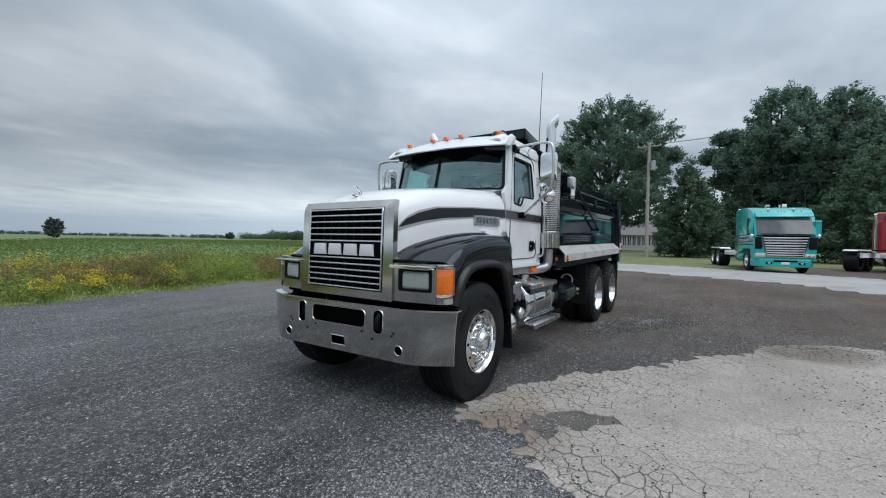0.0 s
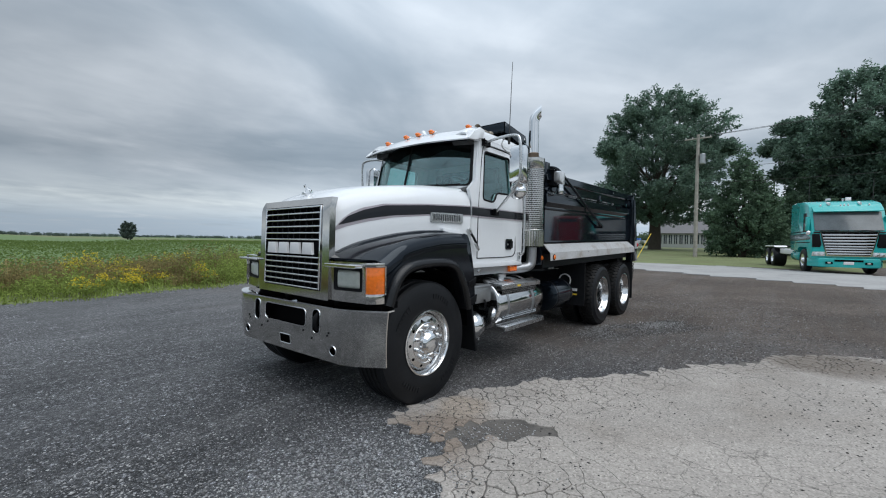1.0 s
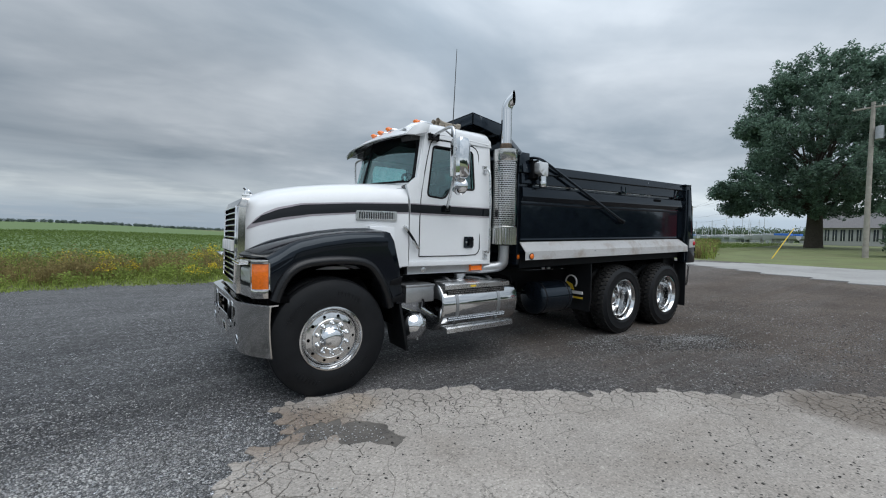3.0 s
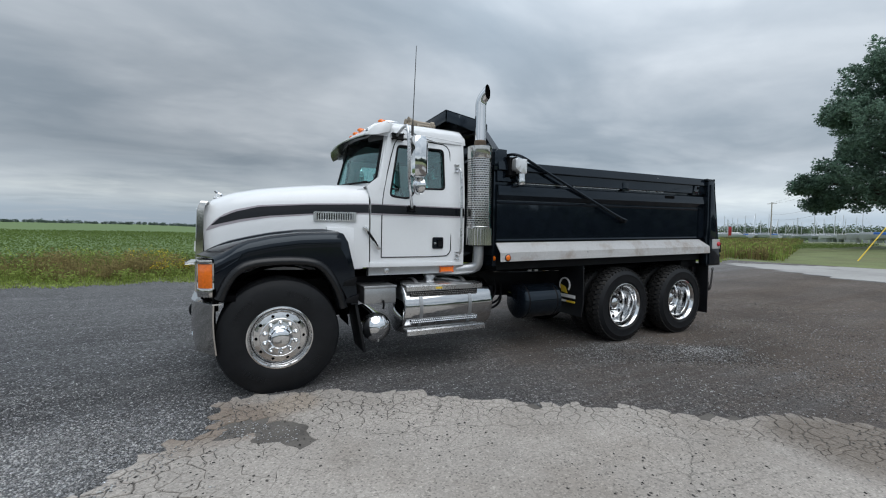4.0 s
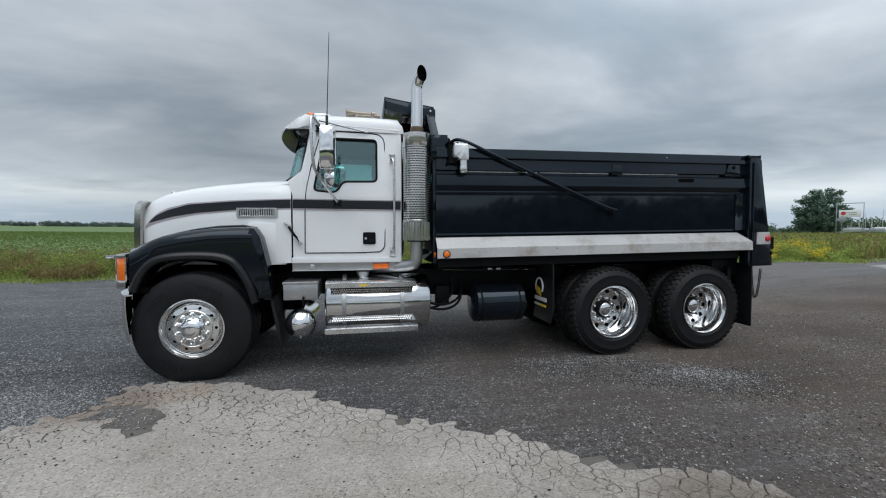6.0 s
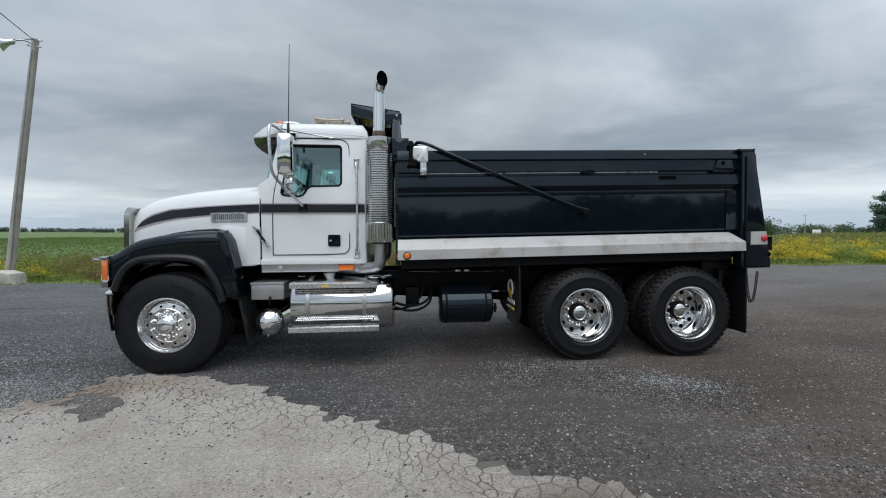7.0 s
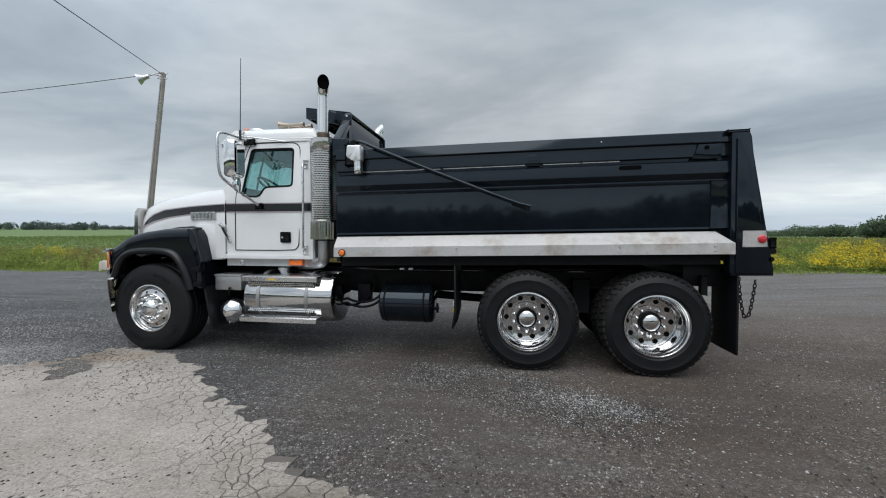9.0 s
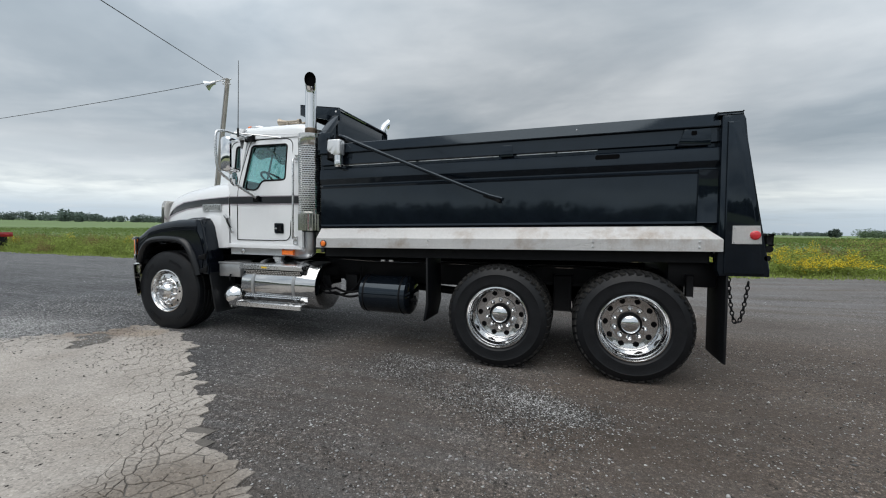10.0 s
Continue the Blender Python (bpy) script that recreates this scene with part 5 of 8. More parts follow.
def make_headlight(s):
    # chrome housing that wraps round the corner
    def fx(y):
        return -0.745 + 0.05 * ss(0.70, 1.05, y)
    bm = BM()
    hole = round_poly([(0.668, 1.046), (0.992, 1.046), (0.992, 1.238), (0.668, 1.238)], 0.02)
    # front face
    panel_with_hole(bm, [(0.608, 0.955), (1.03, 0.955), (1.03, 1.285), (0.608, 1.285)], hole, lambda u, v, d: (fx(u) + d, s * u, v), 0.05)
    h = part("headlight_housing", bm, M_BRUSH, truck, "chrome headlight housing", angle=30)
    bm = BM()
    box(bm, fx(0.7) - 0.055, fx(0.7) + 0.02, s * 0.62, s * 1.02, 1.246, 1.265, 0.006)
    tube(bm, [(fx(0.7) - 0.03, s * 0.655, 1.25), (fx(0.9) - 0.03, s * 0.93, 1.252), (fx(1.0) - 0.03, s * 1.01, 1.254)], 0.012, 8, 1)
    part("headlight_brow", bm, M_CHROME, h)
    bm = BM()
    panel_with_hole(bm, hole, round_poly([(0.70, 1.066), (0.958, 1.066), (0.958, 1.216), (0.70, 1.216)], 0.025), lambda u, v, d: (fx(u) + 0.006 + d, s * u, v), 0.04)
    part("headlight_bezel", bm, M_BLACKM, h)
    bm = BM()
    rings = []
    for q, (du, dx) in enumerate(((0.0, 0.02), (0.006, 0.0), (0.03, -0.012))):
        P = round_poly([(0.697 + du, 1.064 + du), (0.961 - du, 1.064 + du), (0.961 - du, 1.218 - du), (0.697 + du, 1.218 - du)], 0.026)
        rings.append([(fx(u) + 0.012 + dx, s * u, v) for u, v in P])
    vr = loft(bm, rings, True, False)
    bm.faces.new(vr[-1])
    part("headlight_lens", bm, M_LENS, h, "clear ribbed headlight lens", angle=50)
    # wrap-round turn signal
    bm = BM()
    prof = [(-0.700, 1.038), (-0.672, 1.082), (-0.635, 1.108), (-0.605, 1.12), (-0.578, 1.122), (-0.578, 1.08), (-0.62, 1.05), (-0.66, 1.03)]
    prism(bm, [(x, s * y) for x, y in prof], 1.035, 1.250, "z", 0.004)
    part("turn_signal", bm, M_AMBER, h, "amber wrap-round turn signal")
    for z0, z1 in ((1.250, 1.285), (0.955, 1.035)):
        bm = BM()
        prism(bm, [(x - 0.005, s * (y + 0.005)) for x, y in prof], z0, z1, "z", 0.003)
        part("signal_trim", bm, M_BRUSH, h)
    for q, (x0, y0) in enumerate(((-0.705, 1.036), (-0.578, 1.126))):
        bm = BM(); box(bm, x0 - 0.004, x0 + 0.010, s * (y0 - 0.008), s * (y0 + 0.004), 1.03, 1.26, 0.002)
        part("signal_trim", bm, M_BRUSH, h)
    bm = BM(); prism(bm, [(-0.640, s * 1.110), (-0.585, s * 1.126), (-0.580, s * 1.122), (-0.635, s * 1.104)], 1.135, 1.145, "z")
    part("signal_rib", bm, M_AMBER, h)
    # near-black block put in for the shaded gap between light and bumper
    bm = BM(); prism(bm, [(-0.66, s * 0.62), (-0.58, s * 1.08), (-0.40, s * 1.09), (-0.40, s * 0.62)], 0.90, 0.957, "z", 0.004)
    part("valance", bm, M_DARK, truck)


both(make_headlight)

# -- bumper: a bent plate with openings --
bumper = new("bumper")
bumper.parent = truck
tagged(bumper, "dull chrome steel front bumper")


def bx(y):
    # nearly flat front, swept ends; the bumper hangs a little askew
    return -0.815 + 0.009 * (y / 1.1) ** 2 + 0.164 * max(0.0, (abs(y) - 0.75) / 0.4) ** 1.6 - 0.045 * y


BW = 1.166


def bput(u, v, d):
    # a crease runs along the lower third; the ends draw in a little towards the lower edge
    return (bx(u) + d + 0.10 * max(0.0, 0.585 - v) + 0.006 * math.sin(math.pi * min(1.0, max(0.0, (v - 0.585) / 0.31))) * -1, u * (1 - 0.03 * (0.895 - v) / 0.465 * ss(0.78, 1.15, abs(u))), v)


def round_hole(c, r, n=16):
    return [(c[0] + r * math.cos(2 * math.pi * k / n), c[1] + r * math.sin(2 * math.pi * k / n)) for k in range(n)]


def strip(bm, y0, y1, z0, z1, n=6):
    rows = [z0] + [z for z in (0.50, 0.585, 0.66, 0.74, 0.82) if z0 + 0.01 < z < z1 - 0.01] + [z1]
    R = []
    for k in range(n + 1):
        y = y0 + (y1 - y0) * k / n
        R.append([bput(y, z, 0) for z in rows] + [bput(y, z, 0.012) for z in reversed(rows)])
    loft(bm, R)


Z0, Z1 = 0.43, 0.895
bm = BM()
# columns with openings, plain columns between
cols = [(-0.80, -0.60, round_hole((-0.705, 0.535), 0.042), None), (0.60, 0.80, round_hole((0.705, 0.535), 0.042), None)]
for y0, y1, h, _ in cols:
    panel_with_hole(bm, [(y0, Z0), (y1, Z0), (y1, 0.61), (y0, 0.61)], h, bput, 0.03)
    strip(bm, y0, y1, 0.61, Z1)
for s in (-1, 1):
    a, b = sorted((s * 0.60, s * 0.385))
    panel_with_hole(bm, [(a, Z0), (b, Z0), (b, Z1), (a, Z1)], round_poly([(s * 0.49 - 0.052, 0.655), (s * 0.49 + 0.052, 0.655), (s * 0.49 + 0.052, 0.86), (s * 0.49 - 0.052, 0.86)], 0.05), bput, 0.03)
    a, b = sorted((s * 0.80, s * BW))
    strip(bm, a, b, Z0, Z1, 16)
panel_with_hole(bm, [(-0.385, 0.62), (0.385, 0.62), (0.385, Z1), (-0.385, Z1)], round_poly([(-0.34, 0.69), (0.34, 0.69), (0.34, 0.845), (-0.34, 0.845)], 0.05), bput, 0.03)
panel_with_hole(bm, [(-0.385, Z0), (0.385, Z0), (0.385, 0.62), (-0.385, 0.62)], [(-0.085, 0.49), (0.085, 0.49), (0.085, 0.575), (-0.085, 0.575)], bput, 0.03)
bmesh.ops.remove_doubles(bm, verts=bm.verts, dist=0.006)
part("bumper_face", bm, M_BRUSH, bumper, angle=30)
bm = BM()
R = []
for k in range(41):
    y = -BW + 2 * BW * k / 40
    R.append([(bx(y) - 0.004, y, Z1 - 0.01), (bx(y) - 0.006, y, Z1 + 0.004), (bx(y) + 0.07, y, Z1 + 0.006), (bx(y) + 0.07, y, Z1 - 0.006)])
loft(bm, R)
part("bumper_lip", bm, M_CHROME, bumper, "bright upper edge of the bumper")
# bright worn rims round the openings
for loop in ([round_hole((q * 0.705, 0.535), 0.043) for q in (-1, 1)]
             + [round_poly([(q * 0.49 - 0.053, 0.654), (q * 0.49 + 0.053, 0.654), (q * 0.49 + 0.053, 0.861), (q * 0.49 - 0.053, 0.861)], 0.05) for q in (-1, 1)]
             + [round_poly([(-0.341, 0.689), (0.341, 0.689), (0.341, 0.846), (-0.341, 0.846)], 0.05), [(-0.086, 0.489), (0.086, 0.489), (0.086, 0.576), (-0.086, 0.576)]]):
    bm = BM(); tube(bm, [bput(u, v, -0.001) for u, v in loop + loop[:1]], 0.0055, 6, 0)
    part("opening_rim", bm, M_CHROME, bumper)
# near-black sheet added behind the face to shade its openings
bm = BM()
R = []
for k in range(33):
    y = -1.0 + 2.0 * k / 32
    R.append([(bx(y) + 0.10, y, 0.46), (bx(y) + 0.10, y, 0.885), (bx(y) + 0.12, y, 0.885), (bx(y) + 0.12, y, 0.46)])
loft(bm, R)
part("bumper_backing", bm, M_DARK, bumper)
for s in (-1, 1):
    bm = BM()
    tube(bm, [(-0.74, s * 0.49, 0.84), (-0.80, s * 0.49, 0.80), (-0.815, s * 0.49, 0.74), (-0.79, s * 0.49, 0.69), (-0.74, s * 0.49, 0.68)], 0.022, 8, 2)
    ball(bm, (-0.80, s * 0.49, 0.765), 0.03, 1, 0.8, 1.6)
    part("tow_hook", bm, M_BLACKM, bumper)
    for y, z in ((s * 0.30, 0.655), (s * 0.42, 0.60), (s * 0.64, 0.655), (s * 0.66, 0.68)):
        bm = BM(); lathe(bm, [(0.001, -0.007), (0.009, -0.005), (0.011, 0.0)], bput(y, z, 0), (1, 0, 0), 10)
        part("bumper_bolt", bm, M_BLACKM, bumper)

# -- cab --
cab = new("cab")
cab.parent = truck
tagged(cab, "white day cab with tinted windows")


def cab_w(z):
    return lerp_table([(1.1, 0.885), (1.5, 0.90), (2.0, 0.895), (2.55, 0.835), (2.7, 0.815), (2.9, 0.78)], z)[0]


DOOR_WIN = round_poly([(1.245, 2.545), (1.815, 2.545), (1.815, 2.075), (1.45, 2.065), (1.385, 1.965), (1.335, 1.945), (1.135, 1.962)], 0.045)
SIDE = [(0.865, 1.165), (2.085, 1.165), (2.095, 2.60), (2.05, 2.70), (1.14, 2.70), (1.06, 2.60), (0.865, 2.06)]


def make_side(s):
    bm = BM()
    A = lambda u, v, d: (u, s * (cab_w(v) - d), v)
    # split the plate at the belt so that it follows the lean of the upper part
    lower = [(0.914, 1.165), (2.085, 1.165), (2.09, 1.90), (0.914, 1.90)]
    plate(bm, lower, A, 0.03)
    panel_with_hole(bm, [(0.914, 1.90), (2.09, 1.90), (2.095, 2.60), (2.06, 2.70), (1.15, 2.70), (1.105, 2.60), (0.985, 2.09), (0.872, 2.06)], DOOR_WIN, A, 0.04, (1.5, 2.3))
    part("side_panel", bm, M_WHITE, cab, angle=25)
    # near-black strip puts shade into the open gap behind the hood
    bm = BM(); prism(bm, [(0.866, 1.17), (0.93, 1.17), (0.93, 1.90), (0.866, 1.90)], s * 0.80, s * 0.866, "y", 0.004)
    part("hood_seal", bm, M_DARK, cab, "black strip standing in for the shaded gap between hood and cab")
    # door seam: a thin dark gap along the door's outline
    door = [(1.038, 1.275), (1.83, 1.275), (1.885, 1.31), (1.91, 1.37), (1.91, 2.50), (1.885, 2.585), (1.80, 2.625), (1.285, 2.625), (1.22, 2.60), (1.18, 2.50), (1.078, 2.10), (1.042, 1.86)]
    bm = BM()
    tube(bm, [A(u, v, -0.001) for u, v in door + door[:1]], 0.0055, 6, 1)
    part("door_seam", bm, M_DARK, cab)
    # swage line and sill
    bm = BM(); prism(bm, [(0.90, 1.165), (2.08, 1.165), (2.06, 1.19), (2.05, 1.215), (1.05, 1.215), (1.0, 1.225), (0.90, 1.225)], s * 0.885, s * 0.905, "y", 0.008)
    part("lower_flare", bm, M_WHITE, cab)
    bm = BM(); box(bm, 0.90, 2.05, s * 0.80, s * 0.865, 1.075, 1.165, 0.008)
    sill = part("cab_sill", bm, M_STEELBOX, cab, "bare metal sill under the door")
    bm = BM(); lathe(bm, [(0.03, 0), (0.03, 0.012), (0.012, 0.016), (0.001, 0.016)], (1.11, s * 0.865, 1.12), (0, s, 0), 14)
    part("sill_latch", bm, M_ALU, sill)
    bm = BM(); box(bm, 1.775, 1.945, s * 0.865, s * 0.892, 1.095, 1.15, 0.01)
    part("marker_light", bm, M_AMBER, cab, "amber side marker light")
    # window seal and pane
    bm = BM(); tube(bm, [A(u, v, 0.004) for u, v in DOOR_WIN + DOOR_WIN[:1]], 0.013, 6, 0)
    part("window_seal", bm, M_BLACKM, cab)
    bm = BM(); plate(bm, DOOR_WIN, lambda u, v, d: (u, s * (cab_w(v) - 0.025 - d), v), 0.004)
    pane = part("window_pane", bm, M_GLASSD, cab)
    pane.visible_shadow = False
    # stripe across the cab
    bm = BM()
    surface_strip(bm, lambda x: 1.868, lambda x: 1.745, lambda x, z: cab_w(z), 0.002, 0.917, 2.082, 6, s)
    part("pinstripe", bm, M_GREYSTR, cab)
    bm = BM()
    surface_strip(bm, lambda x: 1.856, lambda x: 1.763, lambda x, z: cab_w(z), 0.004, 0.917, 2.084, 6, s)
    part("stripe", bm, M_BLKSTR, cab, "black side stripe")
    # door handle in its black recess plate
    bm = BM(); plate(bm, round_poly([(1.66, 1.37), (1.80, 1.37), (1.80, 1.505), (1.66, 1.505)], 0.018), lambda u, v, d: (u, s * (cab_w(v) + 0.008 - d), v), 0.01)
    dh = part("door_handle", bm, M_BLACKP, cab, "black recessed door handle")
    bm = BM(); box(bm, 1.725, 1.785, s * 0.905, s * 0.922, 1.40, 1.475, 0.008)
    part("paddle", bm, M_BLACKM, dh)
    bm = BM(); lathe(bm, [(0.013, 0), (0.013, 0.006), (0.001, 0.007)], (1.69, s * 0.908, 1.435), (0, s, 0), 14)
    part("lock", bm, M_ALU, dh)
    # grab handle behind the door
    bm = BM(); tube(bm, [(1.985, s * 0.875, 2.34), (1.99, s * 0.95, 2.335), (2.005, s * 0.965, 2.25), (2.005, s * 0.975, 1.38), (1.99, s * 0.96, 1.30), (1.985, s * 0.89, 1.295)], 0.014, 10, 2)
    g = part("grab_handle", bm, M_ALU, cab, "aluminium grab handle")
    for z in (2.345, 1.29):
        bm = BM(); box(bm, 1.965, 2.015, s * (cab_w(z) - 0.004), s * (cab_w(z) + 0.014), z - 0.05, z + 0.04, 0.008)
        part("handle_foot", bm, M_ALU, g)


both(make_side)

# windscreen frame and glass: a raked, bowed face
WB, WT = (0.72, 2.075), (0.885, 2.69)


def wput(u, v, d):
    t = (v - WB[1]) / (WT[1] - WB[1])
    half = 0.89 - 0.05 * t
    k = (abs(u)) ** 2.2 * (0.305 - 0.06 * t)
    return (WB[0] + (WT[0] - WB[0]) * t + k + d, u * half, v - 0.01 * abs(u) ** 2)


WIN = round_poly([(-0.945, 2.115), (0.945, 2.115), (0.94, 2.66), (-0.94, 2.66)], 0.07, 6)
bm = BM(); panel_with_hole(bm, [(-1, 2.05), (1, 2.05), (1, 2.74), (-1, 2.74)], WIN, wput, 0.05, (0, 2.38))
part("windscreen_frame", bm, M_WHITE, cab, angle=40)
bm = BM()
A = angles_of([WIN], (0, 2.38), 48)
panel_with_hole(bm, [ray_poly(WIN, (0, 2.38), a) for a in A], [(q[0] * 0.965, 2.38 + (q[1] - 2.38) * 0.93) for q in WIN], lambda u, v, d: wput(u, v, d - 0.006), 0.02, (0, 2.38))
part("windscreen_seal", bm, M_BLACKM, cab)
bm = BM()
R = []
for k in range(13):
    v = 2.11 + 0.55 * k / 12
    R.append([wput(-0.935 + 1.87 * j / 24, v, 0.012) for j in range(25)])
loft(bm, R, False, False)
bmesh.ops.solidify(bm, geom=list(bm.faces), thickness=0.005)
ws = part("windscreen", bm, M_GLASS, cab, "tinted bowed windscreen")
ws.visible_shadow = False
bm = BM(); tube(bm, [wput(0, 2.10, 0.0), wput(0, 2.67, 0.0)], 0.014, 8, 0)
part("windscreen_divider", bm, M_BLACKM, cab)
for y0, y1 in ((-0.25, -0.72), (0.62, 0.12)):
    bm = BM()
    tube(bm, [wput(y0 / 0.88, 2.085, -0.03), wput((y0 + y1) / 1.76, 2.12, -0.022), wput(y1 / 0.88, 2.135, -0.012)], 0.008, 6, 1)
    part("wiper", bm, M_BLACKM, cab)
# cowl between hood and windscreen
bm = BM()
R = []
for x, z, w in ((0.60, 2.055, 0.80), (0.72, 2.075, 0.82), (0.80, 2.085, 0.835), (0.90, 2.09, 0.84)):
    R.append([(x + 0.10 * (abs(q) ** 2.5), q * w, z - 0.05 * abs(q) ** 4) for q in [-1 + 2 * j / 16 for j in range(17)]])
loft(bm, R, False, False)
bmesh.ops.solidify(bm, geom=list(bm.faces), thickness=0.02)
part("cowl", bm, M_WHITE, cab)
bm = BM(); box(bm, 0.84, 0.862, -0.84, 0.84, 1.17, 1.98)
part("firewall", bm, M_DARK, cab)
bm = BM(); box(bm, 0.875, 2.07, -0.86, 0.86, 1.17, 1.22)
part("cab_floor", bm, M_INT, cab)
# back wall with its window
bm = BM()
panel_with_hole(bm, [(-0.87, 1.17), (0.87, 1.17), (0.88, 2.1), (0.82, 2.70), (-0.82, 2.70), (-0.88, 2.1)], round_poly([(-0.55, 2.12), (0.55, 2.12), (0.53, 2.52), (-0.53, 2.52)], 0.06), lambda u, v, d: (2.095 - d, u, v), 0.035, (0, 2.3))
part("back_wall", bm, M_WHITE, cab, angle=25)
bm = BM(); box(bm, 2.07, 2.075, -0.55, 0.55, 2.12, 2.52)
rw = part("rear_window", bm, M_GLASSD, cab)
rw.visible_shadow = False
# roof
ROOF = [(0.90, 0.80, 2.72, 0.02), (0.98, 0.81, 2.78, 0.04), (1.10, 0.82, 2.82, 0.05), (1.4, 0.825, 2.85, 0.05), (1.8, 0.825, 2.86, 0.05), (1.96, 0.825, 2.85, 0.05), (2.06, 0.82, 2.81, 0.05), (2.11, 0.815, 2.74, 0.02), (2.125, 0.81, 2.68, 0.02)]
bm = BM()
R = []
for x, w, z, c in ROOF:
    sec = [(-w - 0.014, 2.655), (-w - 0.012, min(z - 0.02, 2.73)), (-w + 0.005, min(z - 0.012, 2.775)), (-w + 0.05, min(z - 0.005, 2.808))]
    sec += [(y * w, z - 0.025 * (abs(y) / 0.75) ** 2) for y in (-0.75, -0.45, 0)]
    full = sec + [(-y, zz) for y, zz in reversed(sec[:-1])]
    R.append([(x, y, zz) for y, zz in full])
thick_loft(bm, R, (0, 0, -0.02))
part("roof", bm, M_WHITE, cab, "white cab roof", angle=50)
for s in (-1, 1):
    bm = BM(); tube(bm, [(1.20, s * 0.832, 2.685), (1.5, s * 0.832, 2.69), (2.07, s * 0.832, 2.665)], 0.009, 6, 1)
    part("drip_rail", bm, M_WHITE, cab)
# sun visor over the windscreen
bm = BM()
R = []
for t in (0, 0.2, 0.4, 0.6, 0.8, 1.0):
    row = []
    for j in range(21):
        q = -1 + 2 * j / 20
        row.append((1.02 - 0.325 * t + (0.12 + 0.03 * t) * abs(q) ** 2.2, q * (0.83 + 0.055 * t), 2.805 - 0.188 * t - 0.03 * (1 - t) * abs(q) ** 3 + 0.016 * math.sin(t * 3.1)))
    R.append(row)
thick_loft(bm, R, (0.006, 0, -0.012))
visor = part("sun_visor", bm, M_WHITE, cab, "white sun visor over the windscreen", angle=50)
for s in (-1, 1):
    bm = BM(); prism(bm, [(1.17, 2.765), (1.06, 2.782), (0.95, 2.715), (0.845, 2.625), (0.85, 2.608), (0.97, 2.625), (1.12, 2.665)], s * 0.855, s * 0.893, "y", 0.008)
    part("visor_cheek", bm, M_WHITE, visor)
# dark tint along the top of the screen, scalloped below
bm = BM()
R = []
for t in (0, 0.5, 1.0):
    row = []
    for j in range(49):
        q = 0.93 * (-1 + j / 24)
        low = 2.515 + 0.035 * math.cos(q * 10.0) + 0.05 * abs(q) ** 6
        row.append(wput(q, 2.655 + (low - 2.655) * t, -0.002))
    R.append(row)
loft(bm, R, False, False)
part("screen_tint", bm, M_SMOKE, cab, "dark scalloped tint along the top of the windscreen", angle=60)
bm = BM()
R = []
for t in (0, 0.5, 1.0):
    R.append([(0.97 - 0.27 * t + (0.12 + 0.03 * t) * abs(q) ** 2.2, q * (0.825 + 0.055 * t), 2.745 - 0.145 * t - 0.015 * abs(q) ** 3) for q in [-1 + j / 10 for j in range(21)]])
loft(bm, R, False, False)
part("visor_lining", bm, M_FLARE, visor)
for y in (-0.70, -0.22, 0.0, 0.22, 0.70):
    x = 0.965 + 0.19 * (abs(y) / 0.83) ** 2.5
    z = 2.822 + 0.012 * (abs(y) / 0.83) ** 2
    bm = BM(); lathe(bm, [(0.055, 0), (0.055, 0.012), (0.045, 0.02), (0.04, 0.045), (0.025, 0.06), (0.001, 0.064)], (0, 0, 0), (-0.8, 0, 0.6), 14)
    bmesh.ops.transform(bm, matrix=Matrix.Translation((x + 0.02, y, z - 0.012)) @ Matrix.Diagonal((1.0, 0.65, 0.6, 1)), verts=bm.verts)
    part("clearance_light", bm, M_AMBER, cab, "amber roof clearance light")
    bm = BM(); ball(bm, (x + 0.11, y, z - 0.008), 0.05, 2.5, 0.8, 0.65, 12)
    part("light_fairing", bm, M_ALU, cab)
for y, L in ((-0.56, 0.34), (-0.46, 0.40)):
    bm = BM()
    lathe(bm, [(0.055, 0), (0.05, 0.012), (0.028, 0.06), (0.018, 0.14), (0.014, L - 0.05), (0.03, L - 0.04), (0.03, L), (0.001, L + 0.005)], (1.47, y, 2.915), (1, 0, 0), 16)
    box(bm, 1.58, 1.61, y - 0.012, y + 0.012, 2.83, 2.90, 0.003)
    box(bm, 1.76, 1.79, y - 0.012, y + 0.012, 2.83, 2.90, 0.003)
    part("air_horn", bm, M_BRASS, cab, "weathered brass air horn")
# inside the cab
bm = BM(); prism(bm, [(0.90, 1.75), (0.86, 2.05), (0.96, 2.10), (1.10, 2.07), (1.16, 1.92), (1.12, 1.75)], -0.82, 0.82, "y", 0.02)
part("dashboard", bm, M_INT, cab)
bm = BM()
c, ax = Vector((1.27, -0.42, 2.12)), Vector((0.62, 0, 0.78))
u, v, d = frame_of(ax)
pts = [c + (u * math.cos(2 * math.pi * k / 28) + v * math.sin(2 * math.pi * k / 28)) * 0.215 for k in range(29)]
tube(bm, pts, 0.016, 8, 0)
for a in (0.4, 2.7, 4.7):
    tube(bm, [c - d * 0.02, c + (u * math.cos(a) + v * math.sin(a)) * 0.21], 0.014, 6, 0)
cyl(bm, c - d * 0.3, c, 0.035)
part("steering_wheel", bm, M_BLACKM, cab)
